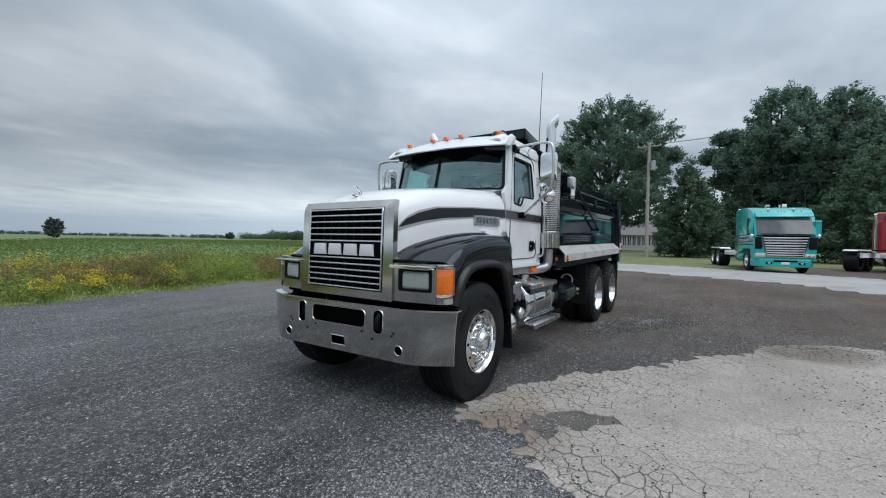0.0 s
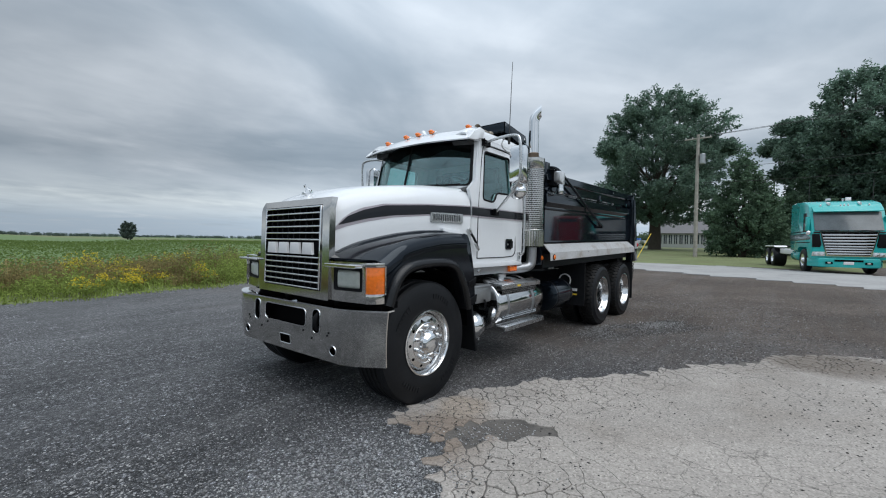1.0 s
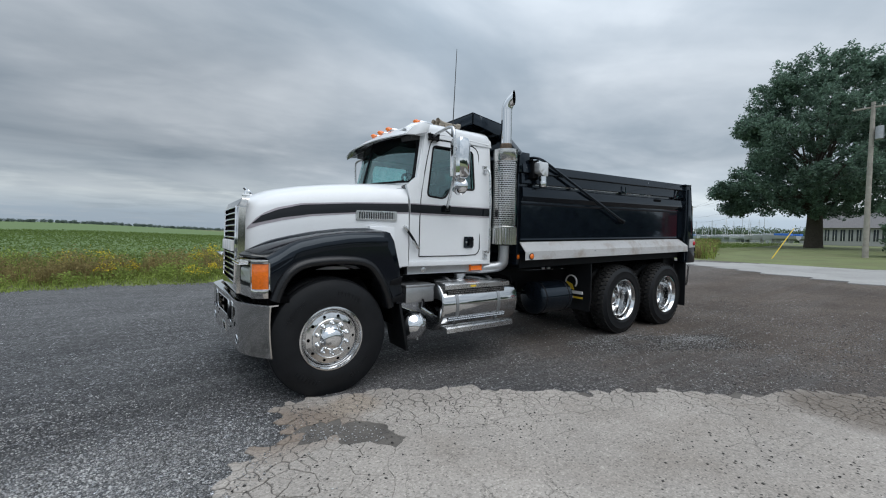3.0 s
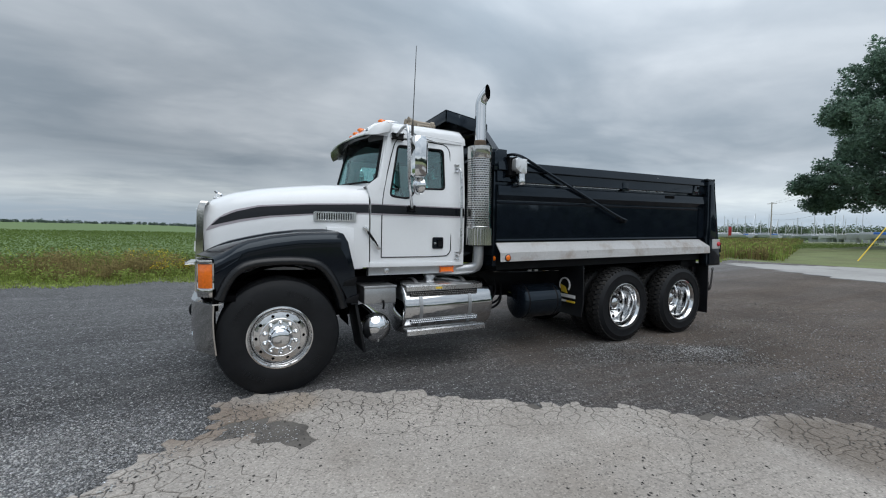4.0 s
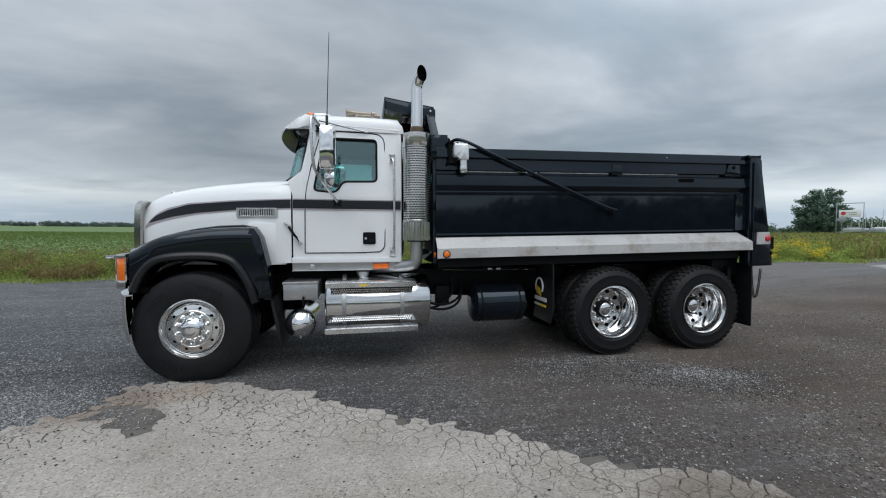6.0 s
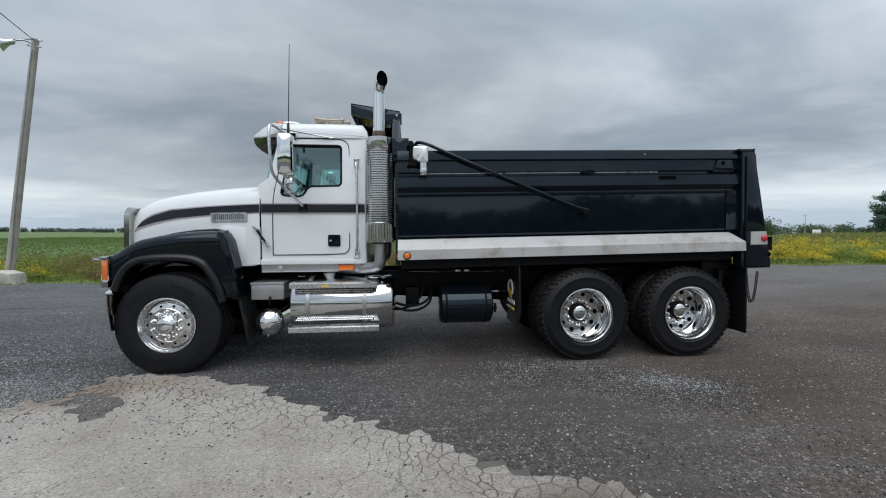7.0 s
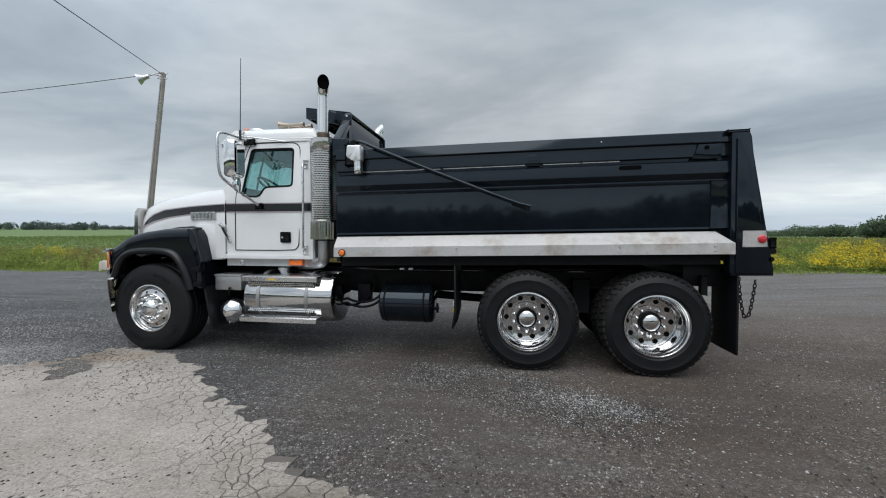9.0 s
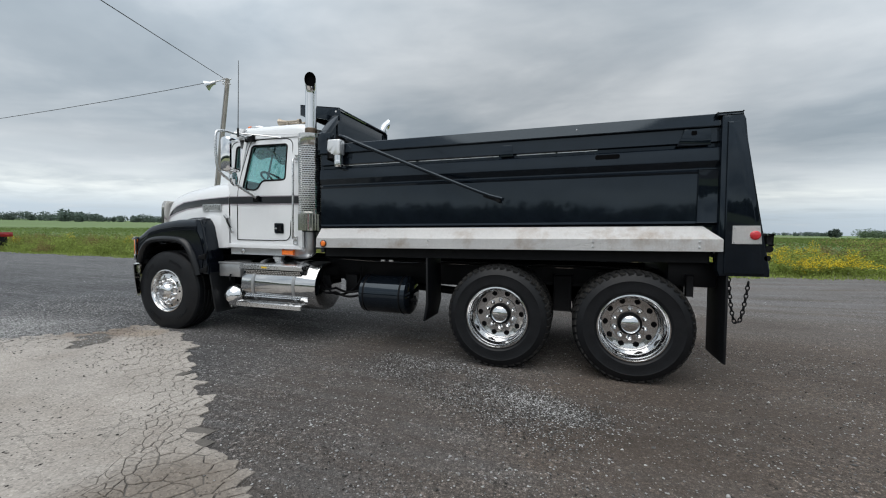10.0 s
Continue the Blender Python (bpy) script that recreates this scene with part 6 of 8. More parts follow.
for y in (-0.42, 0.42):
    bm = BM()
    box(bm, 1.42, 1.86, y - 0.24, y + 0.24, 1.55, 1.72, 0.05)
    part("seat_cushion", bm, M_SEAT, cab)
    bm = BM(); box(bm, -0.06, 0.06, y - 0.23, y + 0.23, 0, 0.62, 0.05, m=Matrix.Translation((1.86, 0, 1.66)) @ Matrix.Rotation(radians(10), 4, "Y"))
    part("seat_back", bm, M_SEAT, cab)
    bm = BM(); box(bm, -0.045, 0.045, y - 0.13, y + 0.13, 0, 0.20, 0.04, m=Matrix.Translation((1.97, 0, 2.28)) @ Matrix.Rotation(radians(8), 4, "Y"))
    part("headrest", bm, M_SEAT, cab)
bm = BM(); box(bm, 0.97, 2.06, -0.79, 0.79, 2.60, 2.66, 0.004)
part("headliner", bm, M_INT, cab)

# -- mirrors --
def make_mirror(s):
    m = new("mirror")
    m.parent = truck
    tagged(m, "chrome west-coast mirror on a tube bracket")
    bm = BM()
    tube(bm, [(1.22, s * 0.84, 2.635), (1.20, s * 1.0, 2.66), (1.17, s * 1.30, 2.665), (1.165, s * 1.365, 2.60), (1.18, s * 1.36, 2.20), (1.20, s * 1.31, 2.10), (1.385, s * 0.93, 1.84)], 0.016, 10, 3)
    tube(bm, [(1.22, s * 1.12, 2.66), (1.5, s * 0.90, 2.655), (1.72, s * 0.845, 2.63)], 0.008, 8, 1)
    part("bracket", bm, M_ALU, m)
    bm = BM(); box(bm, 1.17, 1.29, s * 0.83, s * 0.875, 2.61, 2.665, 0.015)
    part("bracket_mount", bm, M_BLACKM, m)
    bm = BM(); box(bm, 1.35, 1.42, s * 0.885, s * 0.93, 1.80, 1.855, 0.012)
    part("bracket_mount", bm, M_BLACKM, m)
    bm = BM()
    prof = [(1.235, 1.29), (1.245, 1.355), (1.30, 1.37), (1.375, 1.345), (1.39, 1.215), (1.375, 1.175), (1.30, 1.165), (1.245, 1.18)]
    rings = []
    for z, q in ((2.13, 0.5), (2.14, 0.85), (2.165, 1.0), (2.52, 1.0), (2.555, 0.85), (2.565, 0.5)):
        cx, cy = 1.31, 1.27
        rings.append([(cx + (x - cx) * q, s * (cy + (y - cy) * q), z) for x, y in prof])
    loft(bm, rings)
    part("mirror_shell", bm, M_CHROME, m, "bright chrome mirror shell", angle=50)
    bm = BM(); box(bm, 1.392, 1.398, s * 1.20, s * 1.33, 2.18, 2.51, 0.002)
    part("mirror_glass", bm, M_MIRROR, m)
    bm = BM()
    lathe(bm, [(0.001, -0.055), (0.03, -0.05), (0.07, -0.03), (0.095, 0.0), (0.098, 0.012), (0.085, 0.02), (0.001, 0.03)], (1.33, s * 1.24, 2.055), (1, s * -0.45, 0), 28)
    part("convex_mirror", bm, M_CHROME, m, "round convex mirror")
    bm = BM(); tube(bm, [(1.27, s * 1.29, 2.17), (1.30, s * 1.26, 2.11), (1.30, s * 1.25, 2.055)], 0.01, 6, 1)
    part("mirror_arm", bm, M_ALU, m)


both(make_mirror)
bm = BM(); tube(bm, [(1.30, -1.135, 2.66), (1.315, -1.14, 3.1), (1.33, -1.147, 3.55)], 0.005, 6, 1, (0.006, 0.003))
cyl(bm, (1.30, -1.135, 2.60), (1.30, -1.135, 2.71), 0.014)
part("antenna", bm, M_WIRE, truck, "thin whip antenna")

# -- exhaust stack --
def perforated(bm, c, r, z0, z1, na, nz):
    """A tube of sheet with rows of slots, every other row shifted."""
    dz = (z1 - z0) / nz
    da = 2 * math.pi / na
    for j in range(nz):
        for i in range(na):
            a0 = (i + 0.5 * (j % 2)) * da
            za = z0 + j * dz

            def at(p, q):
                a = a0 + p * da
                return (c[0] + r * math.cos(a), c[1] + r * math.sin(a), za + q * dz)
            O = [(0, 0), (0.5, 0), (1, 0), (1, 0.5), (1, 1), (0.5, 1), (0, 1), (0, 0.5)]
            H = [(0.12, 0.28), (0.5, 0.26), (0.88, 0.28), (0.93, 0.5), (0.88, 0.72), (0.5, 0.74), (0.12, 0.72), (0.07, 0.5)]
            o = [bm.verts.new(at(*p)) for p in O]
            h = [bm.verts.new(at(*p)) for p in H]
            for k in range(8):
                m = (k + 1) % 8
                bm.faces.new((o[k], o[m], h[m], h[k]))


SX = 2.262


def make_stack(sd):
    SY = -0.95 if sd < 0 else 1.06
    stack = new("exhaust_stack")
    stack.parent = truck
    tagged(stack, "chrome exhaust stack with a perforated heat shield")
    # muffler coloured matt black to put shade behind the shield's slots
    bm = BM(); cyl(bm, (SX, SY, 1.40), (SX, SY, 2.60), 0.11)
    part("muffler", bm, M_BLACKM, stack)
    bm = BM(); perforated(bm, (SX, SY), 0.152, 1.645, 2.46, 28, 31)
    part("heat_shield", bm, M_SHIELD, stack, "perforated bright heat shield", angle=60)
    bm = BM()
    loft(bm, [[(SX + r * math.cos(math.pi * k / 28), SY + r * math.sin(math.pi * k / 28), z) for k in range(56) for r in ((0.148, 0.158)[k % 2],)] for z in (1.415, 1.62)], True, False)
    lathe(bm, [(0.150, 1.615), (0.156, 1.62), (0.156, 1.64), (0.152, 1.645)], (SX, SY, 0), (0, 0, 1), 36)
    part("shield_band", bm, M_SHIELD, stack, "fluted foot of the heat shield")
    bm = BM()
    lathe(bm, [(0.152, 2.46), (0.155, 2.465), (0.155, 2.605), (0.12, 2.612), (0.06, 2.614)], (SX, SY, 0), (0, 0, 1), 36)
    part("shield_band", bm, M_SHIELD, stack)
    bm = BM(); lathe(bm, [(0.07, 2.60), (0.074, 2.61), (0.074, 2.68), (0.066, 2.69)], (SX, SY, 0), (0, 0, 1), 28)
    part("stack_clamp", bm, M_CLAMP, stack, "dull brown stack clamp")
    # pipe that bends back and outwards, cut upright at the mouth
    out = Vector((0.5, sd * 0.866, 0))
    up = Vector((0, 0, 1))
    u0 = Vector((-out.y, out.x, 0))
    n, pr, zb, bend = 32, 0.068, 3.10, 0.17
    stations = [(Vector((SX, SY, z)), 0.0) for z in (2.62, 2.85, zb)]
    for k in range(1, 9):
        a = radians(48) * k / 8
        stations.append((Vector((SX, SY, zb + bend * math.sin(a))) + out * bend * (1 - math.cos(a)), a))
    rings = []
    for p, a in stations:
        d = up * math.cos(a) + out * math.sin(a)
        vv = up * math.sin(a) - out * math.cos(a)
        rings.append([p + (u0 * math.cos(2 * math.pi * k / n) + vv * math.sin(2 * math.pi * k / n)) * pr for k in range(n)])
    face = bend * (1 - math.cos(radians(48))) + 0.036
    rings.append([q + d * ((face - (q - Vector((SX, SY, 0))).dot(out)) / d.dot(out)) for q in rings[-1]])
    c = sum(rings[-1], Vector()) / n
    bm = BM()
    loft(bm, rings, True, False)
    part("stack_pipe", bm, M_CHROME, stack, "curved chrome stack pipe", angle=60)
    # mouth closed a short way inside by a near-black disc
    bm = BM()
    inn = [c + (q - c) * 0.94 for q in rings[-1]]
    back = [c - d * 0.05 + (q - c) * 0.93 for q in rings[-1]]
    vr = loft(bm, [rings[-1], inn, back], True, False)
    bm.faces.new(vr[-1])
    part("stack_mouth", bm, M_DARK, stack, "near-black stack mouth, closed a little way in")
    bm = BM(); tube(bm, [(SX, SY, 1.42), (SX, SY, 1.25), (SX - 0.01, SY - sd * 0.01, 1.14), (SX - 0.16, SY - sd * 0.10, 1.11), (SX - 0.5, SY - sd * 0.3, 1.08)], 0.068, 16, 3)
    part("elbow_pipe", bm, M_STEELBOX, stack, "dull metal exhaust elbow")


both(make_stack)

# -- fuel tank, steps, boxes --
TY, TZ, TR = -0.765, 0.70, 0.315
tank = new("fuel_tank")
tank.parent = truck
tagged(tank, "polished cylindrical fuel tank with straps and steps")
bm = BM(); lathe(bm, [(0.001, 1.245), (TR - 0.05, 1.25), (TR - 0.015, 1.26), (TR, 1.28), (TR, 2.375), (TR - 0.012, 2.398), (TR - 0.045, 2.408), (TR - 0.12, 2.42), (0.001, 2.435)], (0, TY, TZ), (1, 0, 0), 56)
part("tank_shell", bm, M_TANK, tank, "mirror-polished tank shell", angle=40)
for x in (1.455, 2.085):
    bm = BM(); lathe(bm, [(TR, x - 0.022), (TR + 0.006, x - 0.020), (TR + 0.006, x + 0.020), (TR, x + 0.022)], (0, TY, TZ), (1, 0, 0), 56)
    st = part("tank_strap", bm, M_STEELBOX, tank)
bm = BM()
prism(bm, [(-0.86, 0.978), (-1.085, 0.970), (-1.10, 0.958), (-1.10, 0.908), (-1.085, 0.908), (-1.08, 0.948), (-0.86, 0.958)], 1.265, 2.235, "x", 0.003)
part("upper_step", bm, M_ALU, tank, "aluminium tread plate step")
bm = BM()
prism(bm, [(-1.02, 0.490), (-1.135, 0.487), (-1.15, 0.475), (-1.15, 0.425), (-1.135, 0.425), (-1.13, 0.465), (-1.02, 0.470)], 1.26, 2.25, "x", 0.003)
part("lower_step", bm, M_ALU, tank, "aluminium running step")
# two treads of punched strip: one under the step, one low on the shell
for z, y0, lean in ((0.862, -1.052, 12), (0.568, -1.058, -24)):
    bm = BM()
    m = Matrix.Translation((0, y0, z)) @ Matrix.Rotation(radians(lean), 4, "X")
    box(bm, 1.32, 2.19, -0.004, 0.0, -0.036, 0.036, 0.002, m=m)
    st = part("tread_backing", bm, M_BLACKM, tank)
    bm = BM()
    for k in range(34):
        for r in (-1, 0, 1):
            x = 1.335 + k * 0.0252 + (0.0126 if r == 0 else 0.0)
            box(bm, x - 0.009, x + 0.009, -0.008, -0.004, r * 0.022 - 0.007, r * 0.022 + 0.007, 0, m=m)
    part("punched_tread", bm, M_ALU, st, kind="stuff")
bm = BM(); box(bm, 1.62, 1.70, -1.1025, -1.0995, 0.922, 0.944)
part("sticker", bm, M_YELLOW, tank, "small yellow sticker")
bm = BM(); lathe(bm, [(0.06, 0), (0.06, 0.03), (0.075, 0.035), (0.075, 0.06), (0.04, 0.07), (0.001, 0.072)], (1.66, TY - 0.05, TZ + TR - 0.01), (0, -0.2, 1), 18)
part("filler_cap", bm, M_ALU, tank)
bm = BM(); box(bm, 0.82, 1.18, -1.0, -0.55, 0.775, 0.95, 0.012)
bx_ = part("battery_box", bm, M_STEELBOX, truck, "brushed metal battery box")
bm = BM(); box(bm, 0.815, 1.185, -1.008, -0.54, 0.945, 0.972, 0.006)
part("box_lid", bm, M_STEELBOX, bx_)
bm = BM(); tube(bm, [(1.03, -1.01, 0.81), (1.03, -1.03, 0.77), (1.03, -1.012, 0.72)], 0.012, 6, 1)
part("box_latch", bm, M_BLACKM, bx_)
bm = BM(); lathe(bm, [(0.001, -0.085), (0.05, -0.078), (0.10, -0.055), (0.135, -0.02), (0.155, 0.0), (0.16, 0.02), (0.158, 0.03), (0.158, 0.65)], (0.985, -0.935, 0.50), (0, 1, 0), 36)
at_ = part("air_tank", bm, M_CHROME, truck, "round chrome air tank end", angle=50)
bm = BM(); lathe(bm, [(0.162, 0.03), (0.165, 0.05), (0.162, 0.07)], (0.985, -0.935, 0.50), (0, 1, 0), 36); cyl(bm, (0.99, -0.96, 0.385), (0.99, -0.96, 0.352), 0.012)
part("tank_band", bm, M_ALU, at_)
bm = BM(); lathe(bm, [(0.001, 2.95), (0.195, 2.955), (0.23, 2.98), (0.23, 3.565), (0.195, 3.592), (0.001, 3.597)], (0, -0.79, 0.650), (1, 0, 0), 40)
rt_ = part("hydraulic_tank", bm, M_BLACKP, truck, "black round reservoir tank", angle=40)
for x in (3.03, 3.50):
    bm = BM(); lathe(bm, [(0.23, x - 0.012), (0.236, x), (0.23, x + 0.012)], (0, -0.79, 0.650), (1, 0, 0), 40)
    part("tank_strap", bm, M_BLACKM, rt_)
bm = BM(); cyl(bm, (3.585, -0.85, 0.60), (3.66, -0.85, 0.60), 0.02); cyl(bm, (3.64, -0.85, 0.55), (3.64, -0.85, 0.66), 0.015)
part("drain_cock", bm, M_BLACKM, rt_)

# -- mud flaps by the drive axles --
flap = BM(); prism(flap, [(3.865, 1.13), (3.885, 1.13), (3.90, 0.60), (3.86, 0.42), (3.84, 0.42), (3.875, 0.62)], -1.10, -0.62, "y", 0.004)
fl = part("mud_flap", flap, M_RUBBER, truck, "black mud flap with a worn printed mark")
bm = BM()
tube(bm, [(3.858, -0.76 - 0.10 * math.cos(a), 0.83 + 0.10 * math.sin(a)) for a in [radians(q) for q in range(-40, 230, 15)]], 0.012, 6, 0)
part("print_arc", bm, M_PRINT, fl, "pale arc print")
bm = BM(); prism(bm, [(-0.78, 0.80), (-0.66, 0.84), (-0.70, 0.73), (-0.82, 0.71)], 3.852, 3.860, "x")
part("print_swoosh", bm, M_YELLOW, fl, "yellow swoosh print")
bm = BM(); box(bm, 3.842, 3.852, -0.98, -0.66, 0.655, 0.70, 0); part("print_bar", bm, M_PRINT, fl, "pale print bar")
bm = BM(); box(bm, 3.835, 3.848, -0.98, -0.82, 0.59, 0.615, 0); part("print_bar", bm, M_YELLOW, fl, "yellow print bar")
bm = BM(); box(bm, 3.835, 3.848, -0.82, -0.66, 0.59, 0.615, 0); part("print_bar", bm, M_PRINT, fl, "pale print bar")
for s in (-1, 1):
    bm = BM(); prism(bm, [(6.73, 1.10), (6.75, 1.10), (6.755, 0.75), (6.76, 0.26), (6.74, 0.26), (6.735, 0.75)], s * 0.58, s * 1.09, "y", 0.004)
    part("mud_flap", bm, M_RUBBER, truck, "plain black rear mud flap")
    bm = BM(); box(bm, 6.44, 6.50, s * 0.95, s * 1.0, 0.85, 1.05, 0.008)
    part("flap_bracket", bm, M_BLACKM, truck)
bm = BM(); box(bm, 6.30, 6.72, -0.90, 0.90, 0.93, 1.17, 0.02)
part("hinge_beam", bm, M_BLACKM, truck)

# -- dump box --
dump = new("dump_box")
dump.parent = truck
tagged(dump, "black steel dump box with bright tread-plate skirts")


def tail_up(bm):
    for v in bm.verts:
        v.co.z += 0.017 * (v.co.x - 2.5)
    return bm


def dpart(name, bm, mat, label="", parent=None, angle=30):
    return part(name, tail_up(bm), mat, parent or dump, label, angle)


for s in (-1, 1):
    bm = BM()
    # pressed side sheet: skirt root, lower panel, ledge, upper board, top rail
    sec = [(1.00, 1.30), (1.005, 1.43), (1.005, 1.455), (1.04, 1.470), (1.035, 1.49), (1.035, 1.925), (1.045, 1.945), (1.030, 1.962), (1.030, 1.975), (1.066, 2.035), (1.066, 2.045), (1.055, 2.150), (1.03, 2.165), (0.996, 2.172), (0.996, 2.200), (1.035, 2.21), (1.028, 2.335), (1.062, 2.342), (1.064, 2.35), (1.047, 2.45), (1.04, 2.456), (0.93, 2.456), (0.93, 1.30)]
    prism(bm, [(s * y, z) for y, z in sec], 2.47, 6.655, "x")
    dpart("side_wall", bm, M_BLACKP, "glossy black pressed side", angle=9)
    bm = BM(); box(bm, 6.49, 6.655, s * 1.02, s * 1.044, 1.475, 1.96, 0.006)
    dpart("end_stiffener", bm, M_BLACKP)
    bm = BM()
    prism(bm, [(4.66, 2.18), (4.80, 2.18), (4.785, 2.30), (4.675, 2.30)], s * 1.026, s * 1.044, "y", 0.006)
    dpart("centre_tab", bm, M_BLACKP)
    # aluminium strips stand in for the line of light seen through the gap
    for x0, x1 in ((2.75, 3.70), (3.73, 4.64), (4.83, 5.22), (5.24, 5.62)):
        bm = BM(); box(bm, x0, x1, s * 0.995, s * 1.008, 2.193, 2.201, 0.001)
        dpart("bright_edge", bm, M_ALU)
    # near-black oval laid on the ledge as the slot's shaded inside
    bm = BM(); plate(bm, round_poly([(5.60, 2.098), (5.82, 2.098), (5.82, 2.140), (5.60, 2.140)], 0.02), lambda u, v, d: (u, s * (1.066 - d), v), 0.008)
    dpart("side_slot", bm, M_DARK)
    bm = BM(); prism(bm, [(6.30, 2.18), (6.58, 2.18), (6.58, 2.335), (6.36, 2.335), (6.345, 2.25)], s * 1.026, s * 1.046, "y", 0.006)
    tb = dpart("end_tab", bm, M_BLACKP)
    # near-black plate paints the hole's shade on the tab
    bm = BM(); plate(bm, round_poly([(6.42, 2.275), (6.465, 2.275), (6.465, 2.315), (6.42, 2.315)], 0.012), lambda u, v, d: (u, s * (1.049 - d), v), 0.004)
    dpart("tab_hole", bm, M_DARK, parent=tb)
    bm = BM(); lathe(bm, [(0.009, 0), (0.007, 0.005), (0.001, 0.006)], (5.42, s * 1.056, 2.40), (0, s, 0), 8)
    dpart("bolt", bm, M_ALU)
    # skirt: sloped tread plate with a turned-down lip
    bm = BM()
    n = 12
    rr = []
    for k in range(n + 1):
        x = 2.468 + 4.217 * k / n
        top_x = x if k < n else 6.545
        rr.append([(top_x, s * 1.03, 1.445), (x, s * 1.135, 1.325), (x, s * 1.14, 1.215), (x, s * 1.132, 1.215), (x, s * 1.128, 1.318), (top_x, s * 1.022, 1.435)])
    loft(bm, rr)
    sk = dpart("skirt", bm, M_DIAMOND, "white-grey tread plate skirt with rust stains", angle=20)
    for x in (3.9, 5.6, 6.5):
        for z in (1.30, 1.25):
            bm = BM(); lathe(bm, [(0.012, 0), (0.010, 0.006), (0.001, 0.008)], (x, s * 1.138, z), (0, s, 0), 8)
            dpart("bolt", bm, M_ALU, parent=sk)
    bm = BM(); lathe(bm, [(0.034, 0), (0.034, 0.012), (0.026, 0.02), (0.001, 0.024)], (2.572, s * 1.138, 1.262), (0, s, 0), 20)
    dpart("clearance_light", bm, M_AMBER, "round amber side light")
    bm = BM(); lathe(bm, [(0.042, 0), (0.044, 0.008), (0.034, 0.012)], (2.572, s * 1.138, 1.262), (0, s, 0), 20)
    dpart("light_ring", bm, M_BLACKM)
    bm = BM(); lathe(bm, [(0.03, 0), (0.03, 0.012), (0.001, 0.018)], (2.468, s * 1.0, 1.25), (-1, 0, 0), 18)
    dpart("clearance_light", bm, M_AMBER)
    # body sill below the skirt
    bm = BM(); box(bm, 2.5, 6.62, s * 0.75, s * 0.99, 1.10, 1.40, 0.01)
    dpart("body_sill", bm, M_BLACKM)
    # rear corner post, tapered
    bm = BM()
    prism(bm, [(6.645, 2.425), (6.79, 2.43), (6.812, 2.415), (6.822, 2.38), (6.845, 2.215), (6.835, 2.20), (7.052, 1.06), (7.052, 0.995), (6.675, 0.995), (6.655, 1.05)], s * 1.10, s * 0.97, "y", 0.008)
    post = dpart("corner_post", bm, M_BLACKP, "black tapered rear corner post")
    bm = BM(); prism(bm, [(6.685, 2.36), (6.775, 2.36), (7.006, 1.02), (6.70, 1.02)], s * 1.095, s * 1.126, "y", 0.010)
    dpart("post_rib", bm, M_BLACKP, parent=post)
    bm = BM(); box(bm, 6.61, 6.80, s * 0.95, s * 1.10, 2.425, 2.448, 0.008)
    dpart("post_cap", bm, M_BLACKP, parent=post)
    bm = BM(); plate(bm, [(6.75, 1.285), (6.97, 1.285), (6.952, 1.445), (6.75, 1.445)], lambda u, v, d: (u, s * (1.136 - d), v), 0.008)
    lp = dpart("lamp_plate", bm, M_DIAMOND, "bright plate for the side lamp", parent=post)
    bm = BM(); lathe(bm, [(0.040, 0), (0.040, 0.01), (0.03, 0.02), (0.001, 0.026)], (6.918, s * 1.136, 1.362), (0, s, 0), 24)
    dpart("side_lamp", bm, M_RED, "round red side lamp", parent=post)
    for dx, dz in ((6.764, 1.298), (6.955, 1.298), (6.764, 1.43), (6.94, 1.43)):
        bm = BM(); lathe(bm, [(0.009, 0), (0.007, 0.005), (0.001, 0.006)], (dx, s * 1.136, dz), (0, s, 0), 8)
        dpart("bolt", bm, M_ALU, parent=post)
    # tailgate latch and chain
    bm = BM(); box(bm, 7.02, 7.07, s * 1.0, s * 1.08, 1.28, 1.36, 0.015); cyl(bm, (7.04, s * 1.02, 1.24), (7.04, s * 1.10, 1.24), 0.03)
    cyl(bm, (7.03, s * 1.02, 1.16), (7.03, s * 1.10, 1.16), 0.025)
    dpart("tailgate_latch", bm, M_BLACKM)

    def chain_at(t):
        x = 6.76 + 0.155 * t
        z = 1.05 - 0.42 * math.sin(math.pi * t) ** 0.8
        return Vector((x, s * 1.06, z))
    bm = BM()
    P, t, last = [chain_at(0)], 0.0, chain_at(0)
    while t < 1:
        t += 0.002
        if (chain_at(min(1, t)) - last).length > 0.036:
            last = chain_at(min(1, t)); P.append(last)
    for k, (a, b) in enumerate(zip(P, P[1:])):
        c, d = (a + b) / 2, (b - a).normalized()
        u, v, _ = frame_of(d)
        u = u if k % 2 else v
        pts = [c + d * 0.024 * math.cos(q) + u * 0.014 * math.sin(q) for q in [2 * math.pi * j / 10 for j in range(11)]]
        tube(bm, pts, 0.0055, 5, 0)
    part("chain", bm, M_BLACKM, dump, "hanging black tailgate chain")
bm = BM(); prism(bm, [(6.70, 2.42), (6.74, 2.42), (6.98, 1.10), (6.94, 1.10)], -0.98, 0.98, "y", 0.005)
dpart("tailgate", bm, M_BLACKP)
for y in (-0.6, 0, 0.6):
    bm = BM(); prism(bm, [(6.74, 2.40), (6.80, 2.40), (7.03, 1.12), (6.98, 1.12)], y - 0.05, y + 0.05, "y", 0.005)
    dpart("tailgate_rib", bm, M_BLACKP)
bm = BM(); box(bm, 2.47, 6.80, -0.95, 0.95, 1.30, 1.36)
dpart("floor_plate", bm, M_BLACKM)
bm = BM(); box(bm, 2.44, 2.49, -1.0, 1.0, 1.15, 2.62, 0.008)
